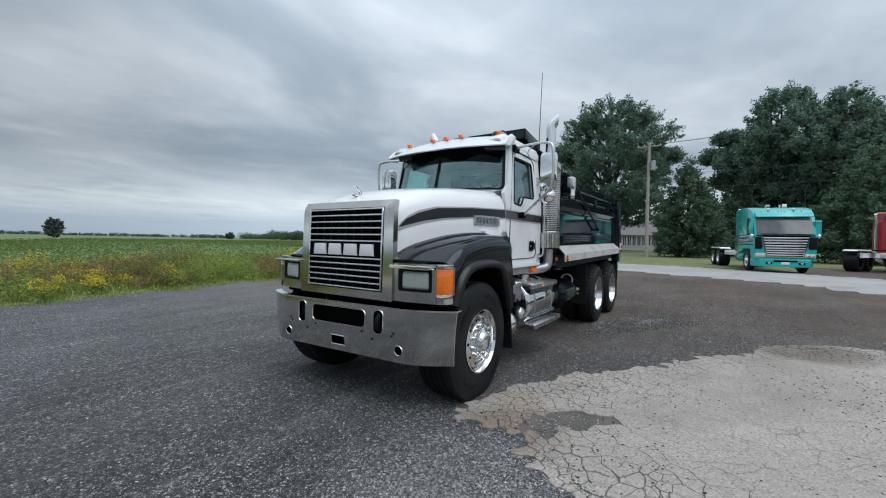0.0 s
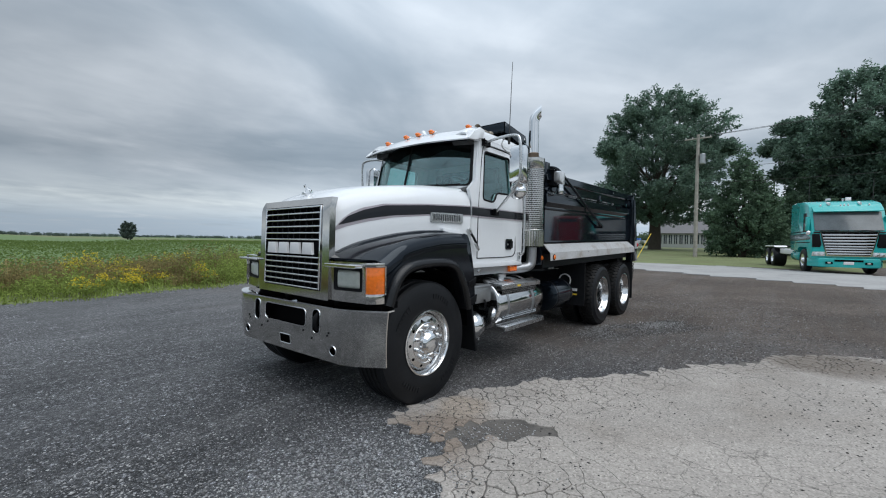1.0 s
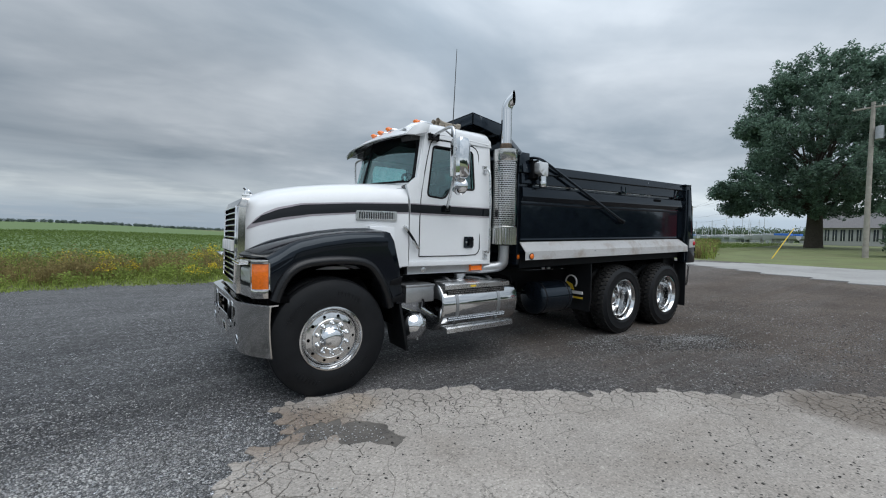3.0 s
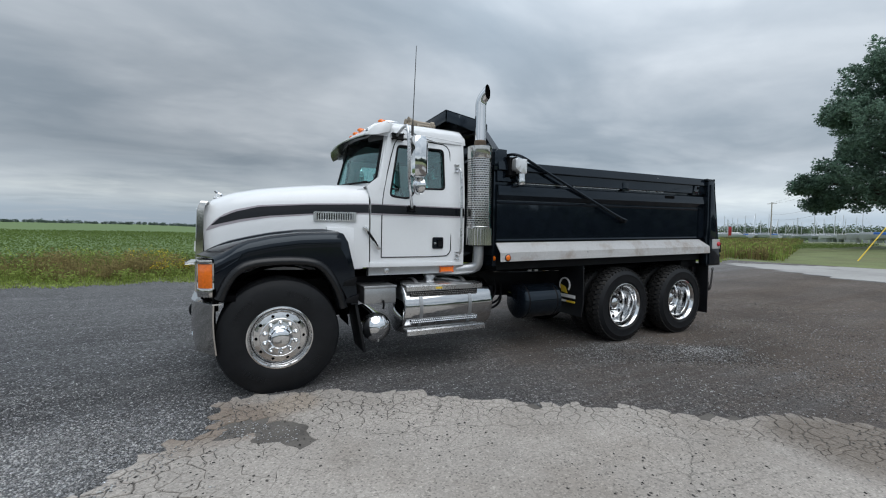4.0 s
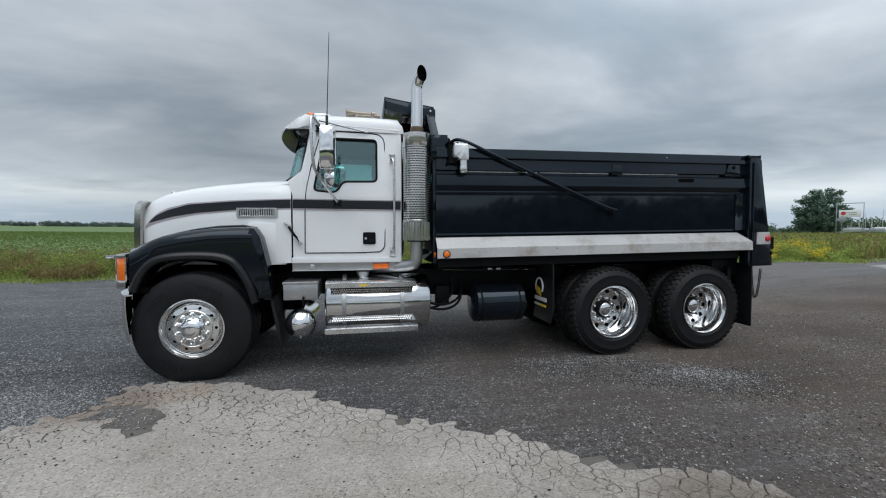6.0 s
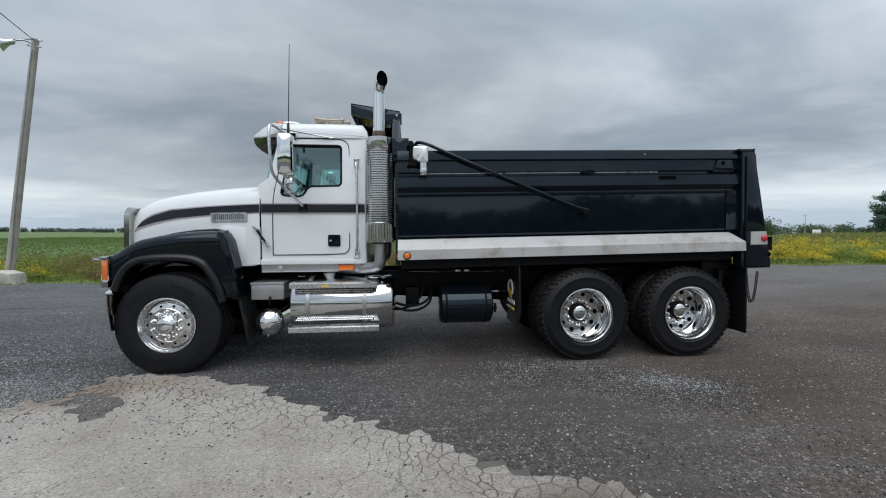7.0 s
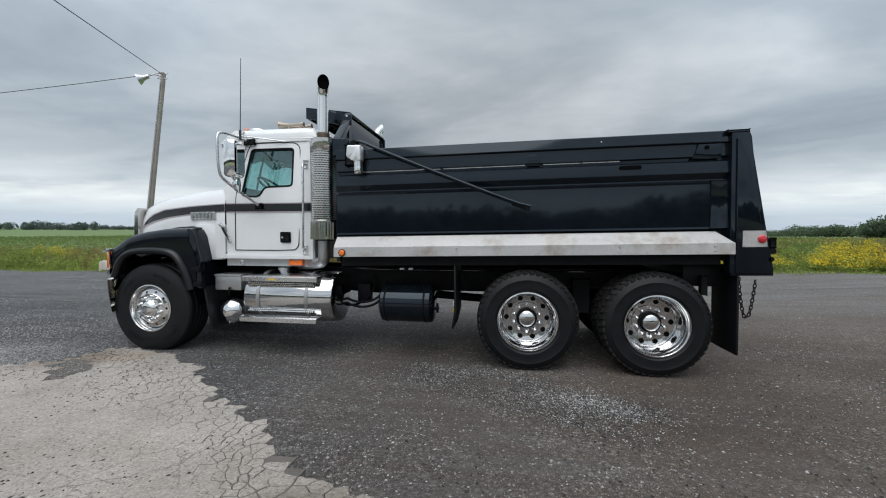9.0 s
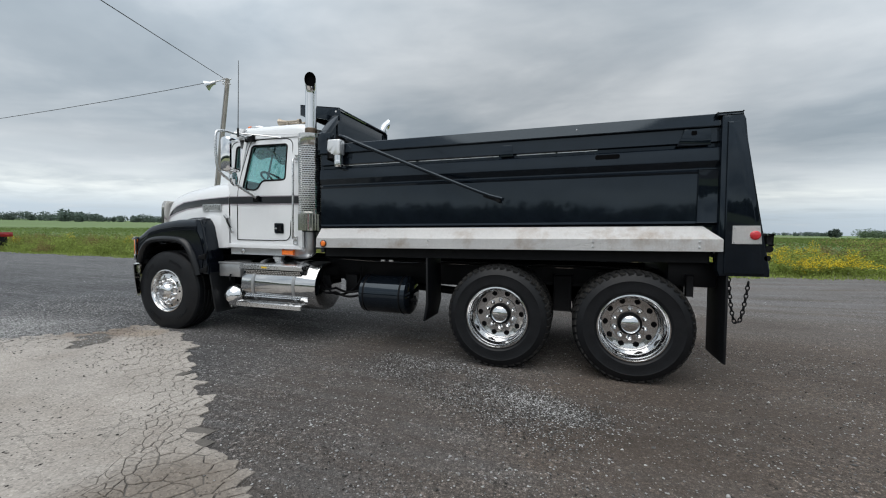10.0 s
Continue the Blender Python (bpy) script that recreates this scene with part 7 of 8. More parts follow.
dpart("front_wall", bm, M_BLACKP)
# front corner: slanted headboard side and cab guard over the cab
for s in (-1, 1):
    bm = BM(); prism(bm, [(2.42, 2.34), (2.42, 2.56), (2.47, 2.60), (2.60, 2.60), (2.60, 2.34)], s * 1.04, s * 0.96, "y", 0.008)
    part("front_stake", bm, M_BLACKP, dump)
    # side plate of the guard with its column and slanted brace
    bm = BM(); prism(bm, [(1.915, 3.08), (2.49, 3.0), (2.52, 2.97), (2.52, 2.84), (2.40, 2.84), (2.32, 2.86), (2.14, 2.905), (1.915, 2.945)], s * 0.70, s * 0.685, "y", 0.003)
    part("guard_side", bm, M_BLACKP, dump)
    bm = BM(); box(bm, 2.40, 2.49, s * 0.62, s * 0.70, 2.30, 2.90, 0.005)
    part("guard_column", bm, M_BLACKP, dump)
    bm = BM(); prism(bm, [(s * y, z) for y, z in ((0.69, 2.90), (0.71, 2.90), (1.01, 2.60), (1.01, 2.40), (0.955, 2.40), (0.955, 2.565), (0.69, 2.83))], 2.41, 2.505, "x", 0.004)
    part("guard_brace", bm, M_BLACKP, dump)
    # white disc painted on for light through a hole; nothing is cut
    bm = BM(); lathe(bm, [(0.012, 0), (0.012, 0.004), (0.001, 0.005)], (2.46, s * 0.70, 2.955), (0, s, 0), 12)
    part("guard_hole", bm, M_PRINT, dump)
bm = BM()
prism(bm, [(1.915, 3.085), (2.50, 3.003), (2.50, 2.988), (1.915, 3.07)], -0.70, 0.70, "y", 0.002)
part("cab_guard", bm, M_BLACKP, dump, "black steel guard over the cab", angle=20)
bm = BM(); box(bm, 1.915, 1.93, -0.70, 0.70, 2.945, 3.078, 0.003)
part("guard_lip", bm, M_BLACKP, dump)
bm = BM(); prism(bm, [(-0.96, 2.42), (-0.96, 2.56), (-0.685, 2.835), (-0.685, 2.985), (0.685, 2.985), (0.685, 2.835), (0.96, 2.56), (0.96, 2.42)], 2.45, 2.475, "x", 0.004)
part("headboard", bm, M_BLACKP, dump)
# tarp arms and motor
for s in (-1, 1):
    bm = BM()
    tube(bm, [(4.70, s * 1.09, 1.78), (4.50, s * 1.10, 1.83), (3.0, s * 1.09, 2.44), (2.82, s * 1.08, 2.525), (2.70, s * 1.04, 2.56), (2.68, s * 0.86, 2.56)], 0.019, 10, 2)
    arm = part("tarp_arm", bm, M_BLACKP, dump, "black bent tarp arm")
    bm = BM(); prism(bm, [(4.50, 1.80), (4.69, 1.735), (4.68, 1.76), (4.50, 1.825)], s * 1.075, s * 1.092, "y", 0.003)
    cyl(bm, (4.66, s * 1.03, 1.76), (4.66, s * 1.11, 1.76), 0.02)
    part("arm_pivot", bm, M_BLACKM, arm)
    bm = BM()
    prism(bm, round_poly([(2.645, 2.355), (2.665, 2.335), (2.71, 2.33), (2.72, 2.30), (2.815, 2.30), (2.815, 2.485), (2.645, 2.485)], 0.025, 3), s * 1.065, s * 1.175, "y", 0.014)
    mm = part("tarp_motor", bm, M_MOTOR, dump, "pale bright cover of the tarp motor", angle=40)
    bm = BM(); lathe(bm, [(0.001, 2.165), (0.044, 2.165), (0.05, 2.175), (0.05, 2.21), (0.053, 2.212), (0.053, 2.235), (0.05, 2.237), (0.05, 2.31)], (2.766, s * 1.12, 0), (0, 0, 1), 22)
    part("motor_barrel", bm, M_CHROME, mm)
    bm = BM(); box(bm, 2.60, 2.70, s * 1.0, s * 1.08, 2.28, 2.50, 0.02)
    part("motor_bracket", bm, M_BLACKM, mm)
bm = BM(); cyl(bm, (2.62, -0.9, 2.56), (2.62, 0.9, 2.56), 0.045)
part("rolled_tarp", bm, M_BLACKM, dump)
# small bright bolts and a junction under the body
for x in (3.19, 3.30):
    bm = BM(); box(bm, x - 0.03, x + 0.03, -0.80, -0.77, 1.045, 1.075, 0.008)
    part("bright_clamp", bm, M_ALU, truck)
bm = BM(); tube(bm, [(2.6, -0.78, 1.06), (3.0, -0.79, 1.045), (3.8, -0.78, 1.05), (6.2, -0.78, 1.06)], 0.006, 6, 1)
part("cable_run", bm, M_BRUSH, truck)


# ---- the other trucks ----
def small_wheel(parent, x, s, y, R=0.52, w=0.28, z=None, dual=False):
    i = -s
    o = new("wheel")
    o.parent = parent
    bm = BM()
    P = [(0.28, 0.02), (0.31, 0.0), (0.40, -0.008), (R - 0.04, 0.012), (R, 0.05)]
    W = w * (2.1 if dual else 1)
    lathe(bm, [(r, i * q) for r, q in P + [(r, W - q) for r, q in reversed(P)]], (0, 0, 0), (0, 1, 0), 36)
    part("tyre", bm, M_RUBBER, o)
    bm = BM()
    d = 0.10 if dual else 0.03
    lathe(bm, [(0.29, i * 0.01), (0.27, i * d * 0.6), (0.24, i * d), (0.12, i * d), (0.10, i * (d - 0.06)), (0.001, i * (d - 0.08))], (0, 0, 0), (0, 1, 0), 32)
    part("rim", bm, M_CHROME, o)
    o.matrix_basis = Matrix.Translation((x, s * y, z or R))
    return o


def tractor(name, label, paint, at, sleeper=1.9, rear=(5.6, 6.9)):
    t = thing(name, label, "truck", at=at)
    for s in (-1, 1):
        small_wheel(t, 0.0, s, 1.2)
        for x in rear:
            small_wheel(t, x, s, 1.2, dual=True)
        bm = BM(); box(bm, -0.9, rear[1] + 0.6, s * 0.40, s * 0.48, 0.75, 1.0, 0.01)
        part("frame_rail", bm, M_PRINT, t)
        bm = BM(); prism(bm, [(rear[0] - 0.55, 1.08), (rear[0] - 0.3, 1.17), (rear[1] + 0.35, 1.17), (rear[1] + 0.55, 1.10), (rear[1] + 0.3, 1.12), (rear[0] - 0.3, 1.12)], s * 0.62, s * 1.2, "y", 0.01)
        part("rear_fender", bm, M_PRINT, t)
        bm = BM(); lathe(bm, [(0.001, 0.95), (0.24, 0.96), (0.27, 1.0), (0.27, 2.2), (0.24, 2.25), (0.001, 2.26)], (0, s * 0.85, 0.70), (1, 0, 0), 28)
        part("fuel_tank", bm, paint if name == "cab_over_truck" else M_CHROME, t)
    bm = BM(); lathe(bm, [(0.001, 0.0), (0.45, 0.0), (0.45, 0.07), (0.001, 0.09)], (rear[0] + 0.5, 0, 1.10), (0, 0, 1), 24)
    part("fifth_wheel", bm, M_BLACKM, t)
    bm = BM(); box(bm, 2.4, rear[0] - 0.5, -0.95, 0.95, 0.72, 1.0, 0.03)
    part("deck", bm, M_PRINT, t)
    return t


def make_teal():
    m = Matrix.Translation((22.3, -5.62, 0.30)) @ Matrix.Rotation(radians(11.5), 4, "Z")
    t = tractor("cab_over_truck", "teal cab-over truck with big chrome grille beside the driveway", M_TEAL, m)
    bm = BM()
    prof = [(-1.10, 0.62), (-1.16, 1.0), (-1.12, 1.72), (-0.78, 2.42), (-0.70, 2.60), (-0.45, 2.78), (0.1, 2.90), (1.0, 2.93), (1.9, 2.90), (2.0, 2.75), (2.0, 0.95), (0.75, 0.95), (0.62, 1.18), (-0.55, 1.18), (-0.68, 0.62)]
    prism(bm, prof, -1.19, 1.19, "y", 0.06)
    c = part("cab_body", bm, M_TEAL, t, "teal painted cab", angle=40)
    bm = BM(); prism(bm, [(-1.135, 1.76), (-0.80, 2.43), (-0.78, 2.42), (-1.11, 1.74)], -1.08, 1.08, "y", 0.004)
    ws_ = part("windscreen", bm, M_SMOKED, t, "dark windscreen")
    # dark surround, divider and wipers
    for z0, z1, w in ((1.735, 1.80, 1.12), (2.40, 2.445, 1.10)):
        q0, q1 = -1.12 + (z0 - 1.72) * 0.486, -1.12 + (z1 - 1.72) * 0.486
        bm = BM(); prism(bm, [(q0 - 0.045, z0), (q1 - 0.045, z1), (q1, z1), (q0, z0)], -w, w, "y", 0.004)
        part("windscreen_surround", bm, M_BLACKM, ws_)
    bm = BM(); tube(bm, [(-1.145, 0, 1.76), (-0.815, 0, 2.43)], 0.02, 6, 0)
    part("windscreen_divider", bm, M_BLACKM, ws_)
    for y in (-0.55, 0.5):
        bm = BM(); tube(bm, [(-1.16, y - 0.35, 1.79), (-1.13, y, 1.85), (-1.12, y + 0.38, 1.84)], 0.016, 6, 0)
        part("wiper", bm, M_BLACKM, ws_)
    for y in (-0.78, -0.12, 0.0, 0.12, 0.78):
        bm = BM(); ball(bm, (-0.585, y, 2.70), 0.045, 0.8, 0.7, 1.2, 10)
        part("roof_marker", bm, M_PRINT, t)
    bm = BM(); prism(bm, [(-0.95, 2.44), (-0.99, 2.46), (-0.68, 2.66), (-0.62, 2.64)], -1.1, 1.1, "y", 0.01)
    part("sun_visor", bm, M_TEAL, t)
    # grille: chrome frame with cross bars, narrower at the foot
    def gp(u, v, d):
        return (-1.19 + d - 0.0 * v, u, v)
    bm = BM()
    panel_with_hole(bm, [(-0.70, 0.74), (0.70, 0.74), (0.93, 1.73), (-0.93, 1.73)], [(-0.66, 0.78), (0.66, 0.78), (0.87, 1.69), (-0.87, 1.69)], gp, 0.05)
    g = part("grille", bm, M_CHROME, t, "large chrome grille with cross bars")
    # solid near-black sheet shades the spaces between the bars
    bm = BM(); prism(bm, [(-0.68, 0.76), (0.68, 0.76), (0.89, 1.71), (-0.89, 1.71)], -1.165, -1.15, "x")
    part("grille_mesh", bm, M_DARK, g)
    for k in range(8):
        z = 0.84 + k * 0.107
        w = 0.67 + 0.21 * (z - 0.78) / 0.91
        bm = BM(); box(bm, -1.20, -1.165, -w, w, z - 0.03, z + 0.03, 0.008)
        part("grille_bar", bm, M_CHROME, g)
    bm = BM()
    prism(bm, [(-0.95, 1.12), (-1.2, 0.95), (-1.24, 0.4), (-1.24, -0.4), (-1.2, -0.95), (-0.95, -1.12), (-0.6, -1.18), (-0.6, 1.18)], 0.28, 0.66, "z", 0.04)
    b = part("bumper", bm, M_TEAL, t)
    # near-black bar set on the bumper as the shade of a slot
    bm = BM(); box(bm, -1.255, -1.24, -0.45, 0.45, 0.52, 0.60, 0.004)
    part("bumper_slot", bm, M_DARK, b)
    bm = BM(); box(bm, -1.258, -1.243, -0.16, 0.16, 0.40, 0.52, 0.004)
    part("plain_plate", bm, M_PRINT, b)
    for s in (-1, 1):
        bm = BM(); prism(bm, [(-1.17, s * 0.74), (-1.16, s * 1.14), (-1.05, s * 1.19), (-1.05, s * 0.74)], 0.74, 0.93, "z", 0.02)
        part("headlight", bm, M_LENS, t)
        # black air intake beside the grille and twin round lamps
        bm = BM(); prism(bm, [(s * 0.93, 1.62), (s * 0.86, 1.22), (s * 0.90, 1.12), (s * 1.16, 1.12), (s * 1.17, 1.62)], -1.185, -1.10, "x", 0.02)
        part("air_intake", bm, M_BLACKM, t)
        for y in (0.84, 1.02):
            bm = BM(); lathe(bm, [(0.085, 0.0), (0.08, 0.02), (0.05, 0.03), (0.001, 0.034)], (-1.165, s * y, 0.835), (-1, 0, 0), 18)
            part("round_lamp", bm, M_CHROME, t)
        # near-black box drawn as the shaded lamp opening
        bm = BM(); box(bm, -1.255, -1.235, s * 0.62 - 0.12, s * 0.62 + 0.12, 0.41, 0.51, 0.01)
        part("bumper_opening", bm, M_DARK, b)
        bm = BM(); ball(bm, (-1.245, s * 0.62, 0.46), 0.06, 0.3, 1.3, 0.7, 12)
        part("fog_lamp", bm, M_LENS, b)
        bm = BM(); prism(bm, [(-0.72, 1.74), (0.02, 1.74), (0.02, 2.44), (-0.45, 2.44)], s * 1.18, s * 1.196, "y", 0.004)
        part("side_window", bm, M_WINDOW, t)
        bm = BM(); prism(bm, [(-1.0, 1.42), (2.0, 1.36), (2.0, 1.62), (-0.2, 1.66), (-1.0, 1.5)], s * 1.185, s * 1.197, "y", 0.003)
        part("side_stripe", bm, M_TEALD, t, "dark stripe along the cab")
        for z in (1.30, 1.72):
            bm = BM(); prism(bm, [(-1.0, z), (2.0, z - 0.03), (2.0, z), (-1.0, z + 0.03)], s * 1.186, s * 1.199, "y", 0.002)
            part("pinstripe", bm, M_DARK, t)
        bm = BM(); box(bm, -0.98, -0.72, s * 1.20, s * 1.33, 1.74, 2.25, 0.05); tube(bm, [(-0.7, s * 1.18, 2.25), (-0.8, s * 1.3, 2.25)], 0.03, 6, 0)
        part("mirror", bm, M_TEAL, t)
        bm = BM(); tube(bm, [(-0.1, s * 1.05, 2.88), (-0.1, s * 1.06, 3.7)], 0.012, 6, 0)
        part("antenna", bm, M_WIRE, t)
        bm = BM(); tube(bm, [(2.15, s * 0.95, 0.9), (2.15, s * 0.95, 2.75), (2.3, s * 0.95, 2.95)], 0.07, 10, 2)
        part("exhaust_pipe", bm, M_CHROME, t)
        bm = BM(); box(bm, 0.1, 0.5, s * 0.25, s * 0.40, 2.92, 3.02, 0.02)
        part("air_horn", bm, M_CHROME, t)
        bm = BM(); ball(bm, (-1.05, s * 1.27, 1.66), 0.09, 0.7, 1, 1, 12)
        part("spot_mirror", bm, M_CHROME, t)
        bm = BM(); tube(bm, [(-0.6, s * 0.5, 2.75), (-0.4, s * 0.5, 2.80)], 0.05, 8, 0)
        part("clearance_light", bm, M_PRINT, t)
    # tall cab: stretch what stands above the bumper
    for ob in list(t.children) + list(g.children):
        if ob.type == "MESH":
            for v in ob.data.vertices:
                if v.co.z > 1.2:
                    v.co.z = 1.2 + (v.co.z - 1.2) * 1.17


make_teal()


def make_red():
    m = Matrix.Translation((31.3, -12.95, 0.30)) @ Matrix.Rotation(radians(151.2), 4, "Z")
    t = tractor("red_tractor_truck", "dark red tractor truck parked beside the teal one", M_REDP, m, rear=(4.6, 5.9))
    bm = BM()
    prism(bm, [(-1.6, 0.6), (-1.65, 1.5), (-1.3, 1.75), (0.0, 1.95), (0.45, 2.65), (0.9, 3.15), (1.3, 3.35), (2.25, 3.35), (2.35, 3.25), (2.38, 2.72), (2.75, 2.70), (2.75, 0.95), (0.8, 0.95), (0.6, 1.15), (-0.6, 1.15), (-0.75, 0.6)], -1.12, 1.12, "y", 0.06)
    part("cab_body", bm, M_REDP, t, "dark red cab and sleeper", angle=40)
    for s in (-1, 1):
        bm = BM(); prism(bm, [(0.25, 1.95), (1.1, 1.95), (1.1, 2.5), (0.5, 2.5)], s * 1.11, s * 1.128, "y", 0.004)
        part("side_window", bm, M_WINDOW, t)
        bm = BM(); tube(bm, [(2.95, s * 0.9, 0.9), (2.95, s * 0.9, 2.95), (3.1, s * 0.9, 3.2)], 0.075, 10, 2)
        part("exhaust_pipe", bm, M_CHROME, t)
    bm = BM(); box(bm, 2.37, 2.392, -0.75, 0.75, 2.88, 3.14, 0.006)
    part("rear_window", bm, M_WINDOW, t)


make_red()


def make_trailer():
    t = thing("flatbed_trailer", "red flatbed trailer end standing on the yard's edge", "trailer", at=Matrix.Translation((-32.6, 9.3, 0)))
    bm = BM(); box(bm, -4.5, 4.5, -1.2, 1.2, 0.72, 0.92, 0.02)
    d = part("deck", bm, M_REDP, t)
    bm = BM(); box(bm, 4.5, 4.56, -1.2, 1.2, 0.66, 0.94, 0.01); part("rear_board", bm, M_REDP, d)
    for s in (-1, 1):
        for x in (2.6, 3.7):
            small_wheel(t, x, s, 1.15, R=0.36, z=0.36)
        bm = BM(); box(bm, 4.562, 4.58, s * 0.9 - 0.1, s * 0.9 + 0.1, 0.74, 0.84, 0.005); part("tail_lamp", bm, M_RED, d)
        bm = BM(); box(bm, 4.3, 4.5, s * 0.8 - 0.15, s * 0.8 + 0.15, 0.1, 0.7, 0.01); part("flap", bm, M_RUBBER, t)


make_trailer()


# ---- poles, wires, block ----
def make_lamp_pole(base, top):
    t = thing("yard_light_pole", "leaning grey wooden pole with a floodlight, set by a concrete block", "light pole", at=Matrix.Translation(base))
    d = Vector(top) - Vector(base)
    bm = BM(); tube(bm, [(0, 0, -0.3), d * 0.5, d], 0.13, 12, 1, (0.15, 0.10))
    part("pole", bm, M_WOODP, t)
    bm = BM(); tube(bm, [d * 0.05 + Vector((0.10, -0.12, 0)), d * 0.12 + Vector((0.15, -0.15, 0)), d * 0.35 + Vector((0.05, -0.14, 0)), d * 0.95 + Vector((0.0, -0.12, 0))], 0.022, 6, 1)
    part("conduit", bm, M_STEELBOX, t)
    bm = BM(); tube(bm, [d * 0.975, d * 0.985 + Vector((-0.25, -0.18, 0.05)), d * 0.97 + Vector((-0.55, -0.35, -0.02))], 0.03, 8, 2)
    part("lamp_arm", bm, M_STEELBOX, t)
    bm = BM()
    lathe(bm, [(0.001, -0.1), (0.09, -0.08), (0.10, 0.08), (0.12, 0.14), (0.24, 0.34), (0.25, 0.36), (0.23, 0.35)], d * 0.97 + Vector((-0.5, -0.33, 0.0)), (-0.8, -0.45, -0.45), 22)
    part("lamp_shade", bm, M_ALU, t, "bell-shaped floodlight shade")
    for z in (0.995, 0.97):
        bm = BM(); cyl(bm, d * z + Vector((-0.14, 0, 0)), d * z + Vector((0.22, 0, 0)), 0.03); ball(bm, d * z + Vector((-0.15, -0.1, 0.02)), 0.05)
        part("insulator", bm, M_PRINT, t)
    return Vector(top)


LT = make_lamp_pole((-12.2, 10.6, -0.18), (-10.86, 10.55, 8.72))
bm = BM(); prism(bm, [(-1.15, 0), (1.2, 0), (1.1, 0.40), (0.75, 0.50), (-1.0, 0.49), (-1.12, 0.42)], -0.35, 0.3, "y", 0.05)
blk = part("concrete_block", bm, M_BLOCK)
blk.matrix_world = Matrix.Translation((-12.35, 9.95, -0.2))
tagged(blk, "rough pale concrete block lying at the pole's foot", "concrete block")


def sag(a, b, drop, n=14):
    a, b = Vector(a), Vector(b)
    return [a.lerp(b, k / n) - Vector((0, 0, drop * 4 * (k / n) * (1 - k / n))) for k in range(n + 1)]


def wire(a, b, drop, r=0.012):
    bm = BM(); tube(bm, sag(a, b, drop), r, 5, 0)
    tagged(part("overhead_wire", bm, M_WIRE), "thin dark overhead cable between poles", "wire", "overhead wires")


wire(LT, (-60, 4, 6.0), 0.8, 0.014)
wire(LT + Vector((0, 0, -0.1)), (1.2, -16.8, 6.05), 0.1, 0.014)


def make_utility_pole(x, y, h, label, box_on=False, arm=True):
    z = ground_z(x, y)
    t = thing("utility_pole", label, "utility pole", "roadside poles", at=Matrix.Translation((x, y, z)))
    bm = BM(); tube(bm, [(0, 0, -0.3), (0, 0.02, h * 0.5), (0, 0, h)], 0.16, 10, 1, (0.19, 0.12))
    part("pole", bm, M_WOODP, t)
    if arm:
        bm = BM(); box(bm, -0.05, 0.05, -1.1, 1.1, h - 0.45, h - 0.33, 0.01)
        part("cross_arm", bm, M_WOODP, t)
        for q in (-1.0, -0.45, 0.45, 1.0):
            bm = BM(); cyl(bm, (0, q, h - 0.33), (0, q, h - 0.18), 0.035)
            part("insulator", bm, M_PRINT, t)
    if box_on:
        bm = BM(); cyl(bm, (-0.15, -0.42, h - 2.85), (-0.15, -0.42, h - 1.9), 0.24, 16, bev=0.03)
        part("transformer", bm, M_STEELBOX, t)
    return Vector((x, y, z + h))


PA = make_utility_pole(42.0, 2.45, 11.6, "grey wooden utility pole with transformer on the grass", True)
PB = make_utility_pole(127, 53, 10.5, "far wooden utility pole by the boats")
PD = make_utility_pole(180, 205, 11, "far wooden utility pole at the field's end")
PE = make_utility_pole(215, 190, 11, "far wooden utility pole at the field's end")
for q, dz in ((-1.0, -0.25), (1.0, -0.25), (0, -3.3), (0, -4.6)):
    wire(PA + Vector((0, q, dz)), PB + Vector((0, q, dz)), 1.6, 0.016)
    wire(PA + Vector((0, q, dz)), (20.0, -42.0 + q, 11.5 + dz), 1.0, 0.016)
bm = BM(); tube(bm, [(31.5, 5.0, 0.25), (33.3, 4.4, 2.3)], 0.03, 6, 0)
tagged(part("guy_guard", bm, M_YELLOW), "leaning pale yellow guy wire guard on the grass", "guy guard")


# ---- house and boats ----
def make_house():
    t = thing("house", "pale house with a grey shingle gable roof behind the trees", "house", at=Matrix.Translation((101, 12.5, 0.6)) @ Matrix.Rotation(radians(10), 4, "Z"))
    bm = BM(); box(bm, -4, 4, -6, 6, 0, 3.4, 0.02)
    w = part("wall", bm, M_SIDING, t)
    bm = BM(); prism(bm, [(-4.6, 3.2), (0, 6.6), (4.6, 3.2), (4.4, 3.1), (0, 6.35), (-4.4, 3.1)], -6.5, 6.5, "y", 0.01)
    part("roof", bm, M_ROOFS, t)
    bm = BM(); prism(bm, [(-4.0, 3.3), (4.0, 3.3), (0, 6.3)], -6.0, 6.0, "y"); part("gable", bm, M_SIDING, t)
    for k in range(12):
        y = -5.6 + k * 1.0
        bm = BM(); box(bm, -4.06, -4.0, y, y + 0.6, 0.9, 2.9, 0.01)
        p = part("window", bm, M_WINDOW, t)
        bm = BM(); box(bm, -4.10, -4.06, y + 0.27, y + 0.33, 0.9, 2.9); part("frame", bm, M_PRINT, p)


make_house()


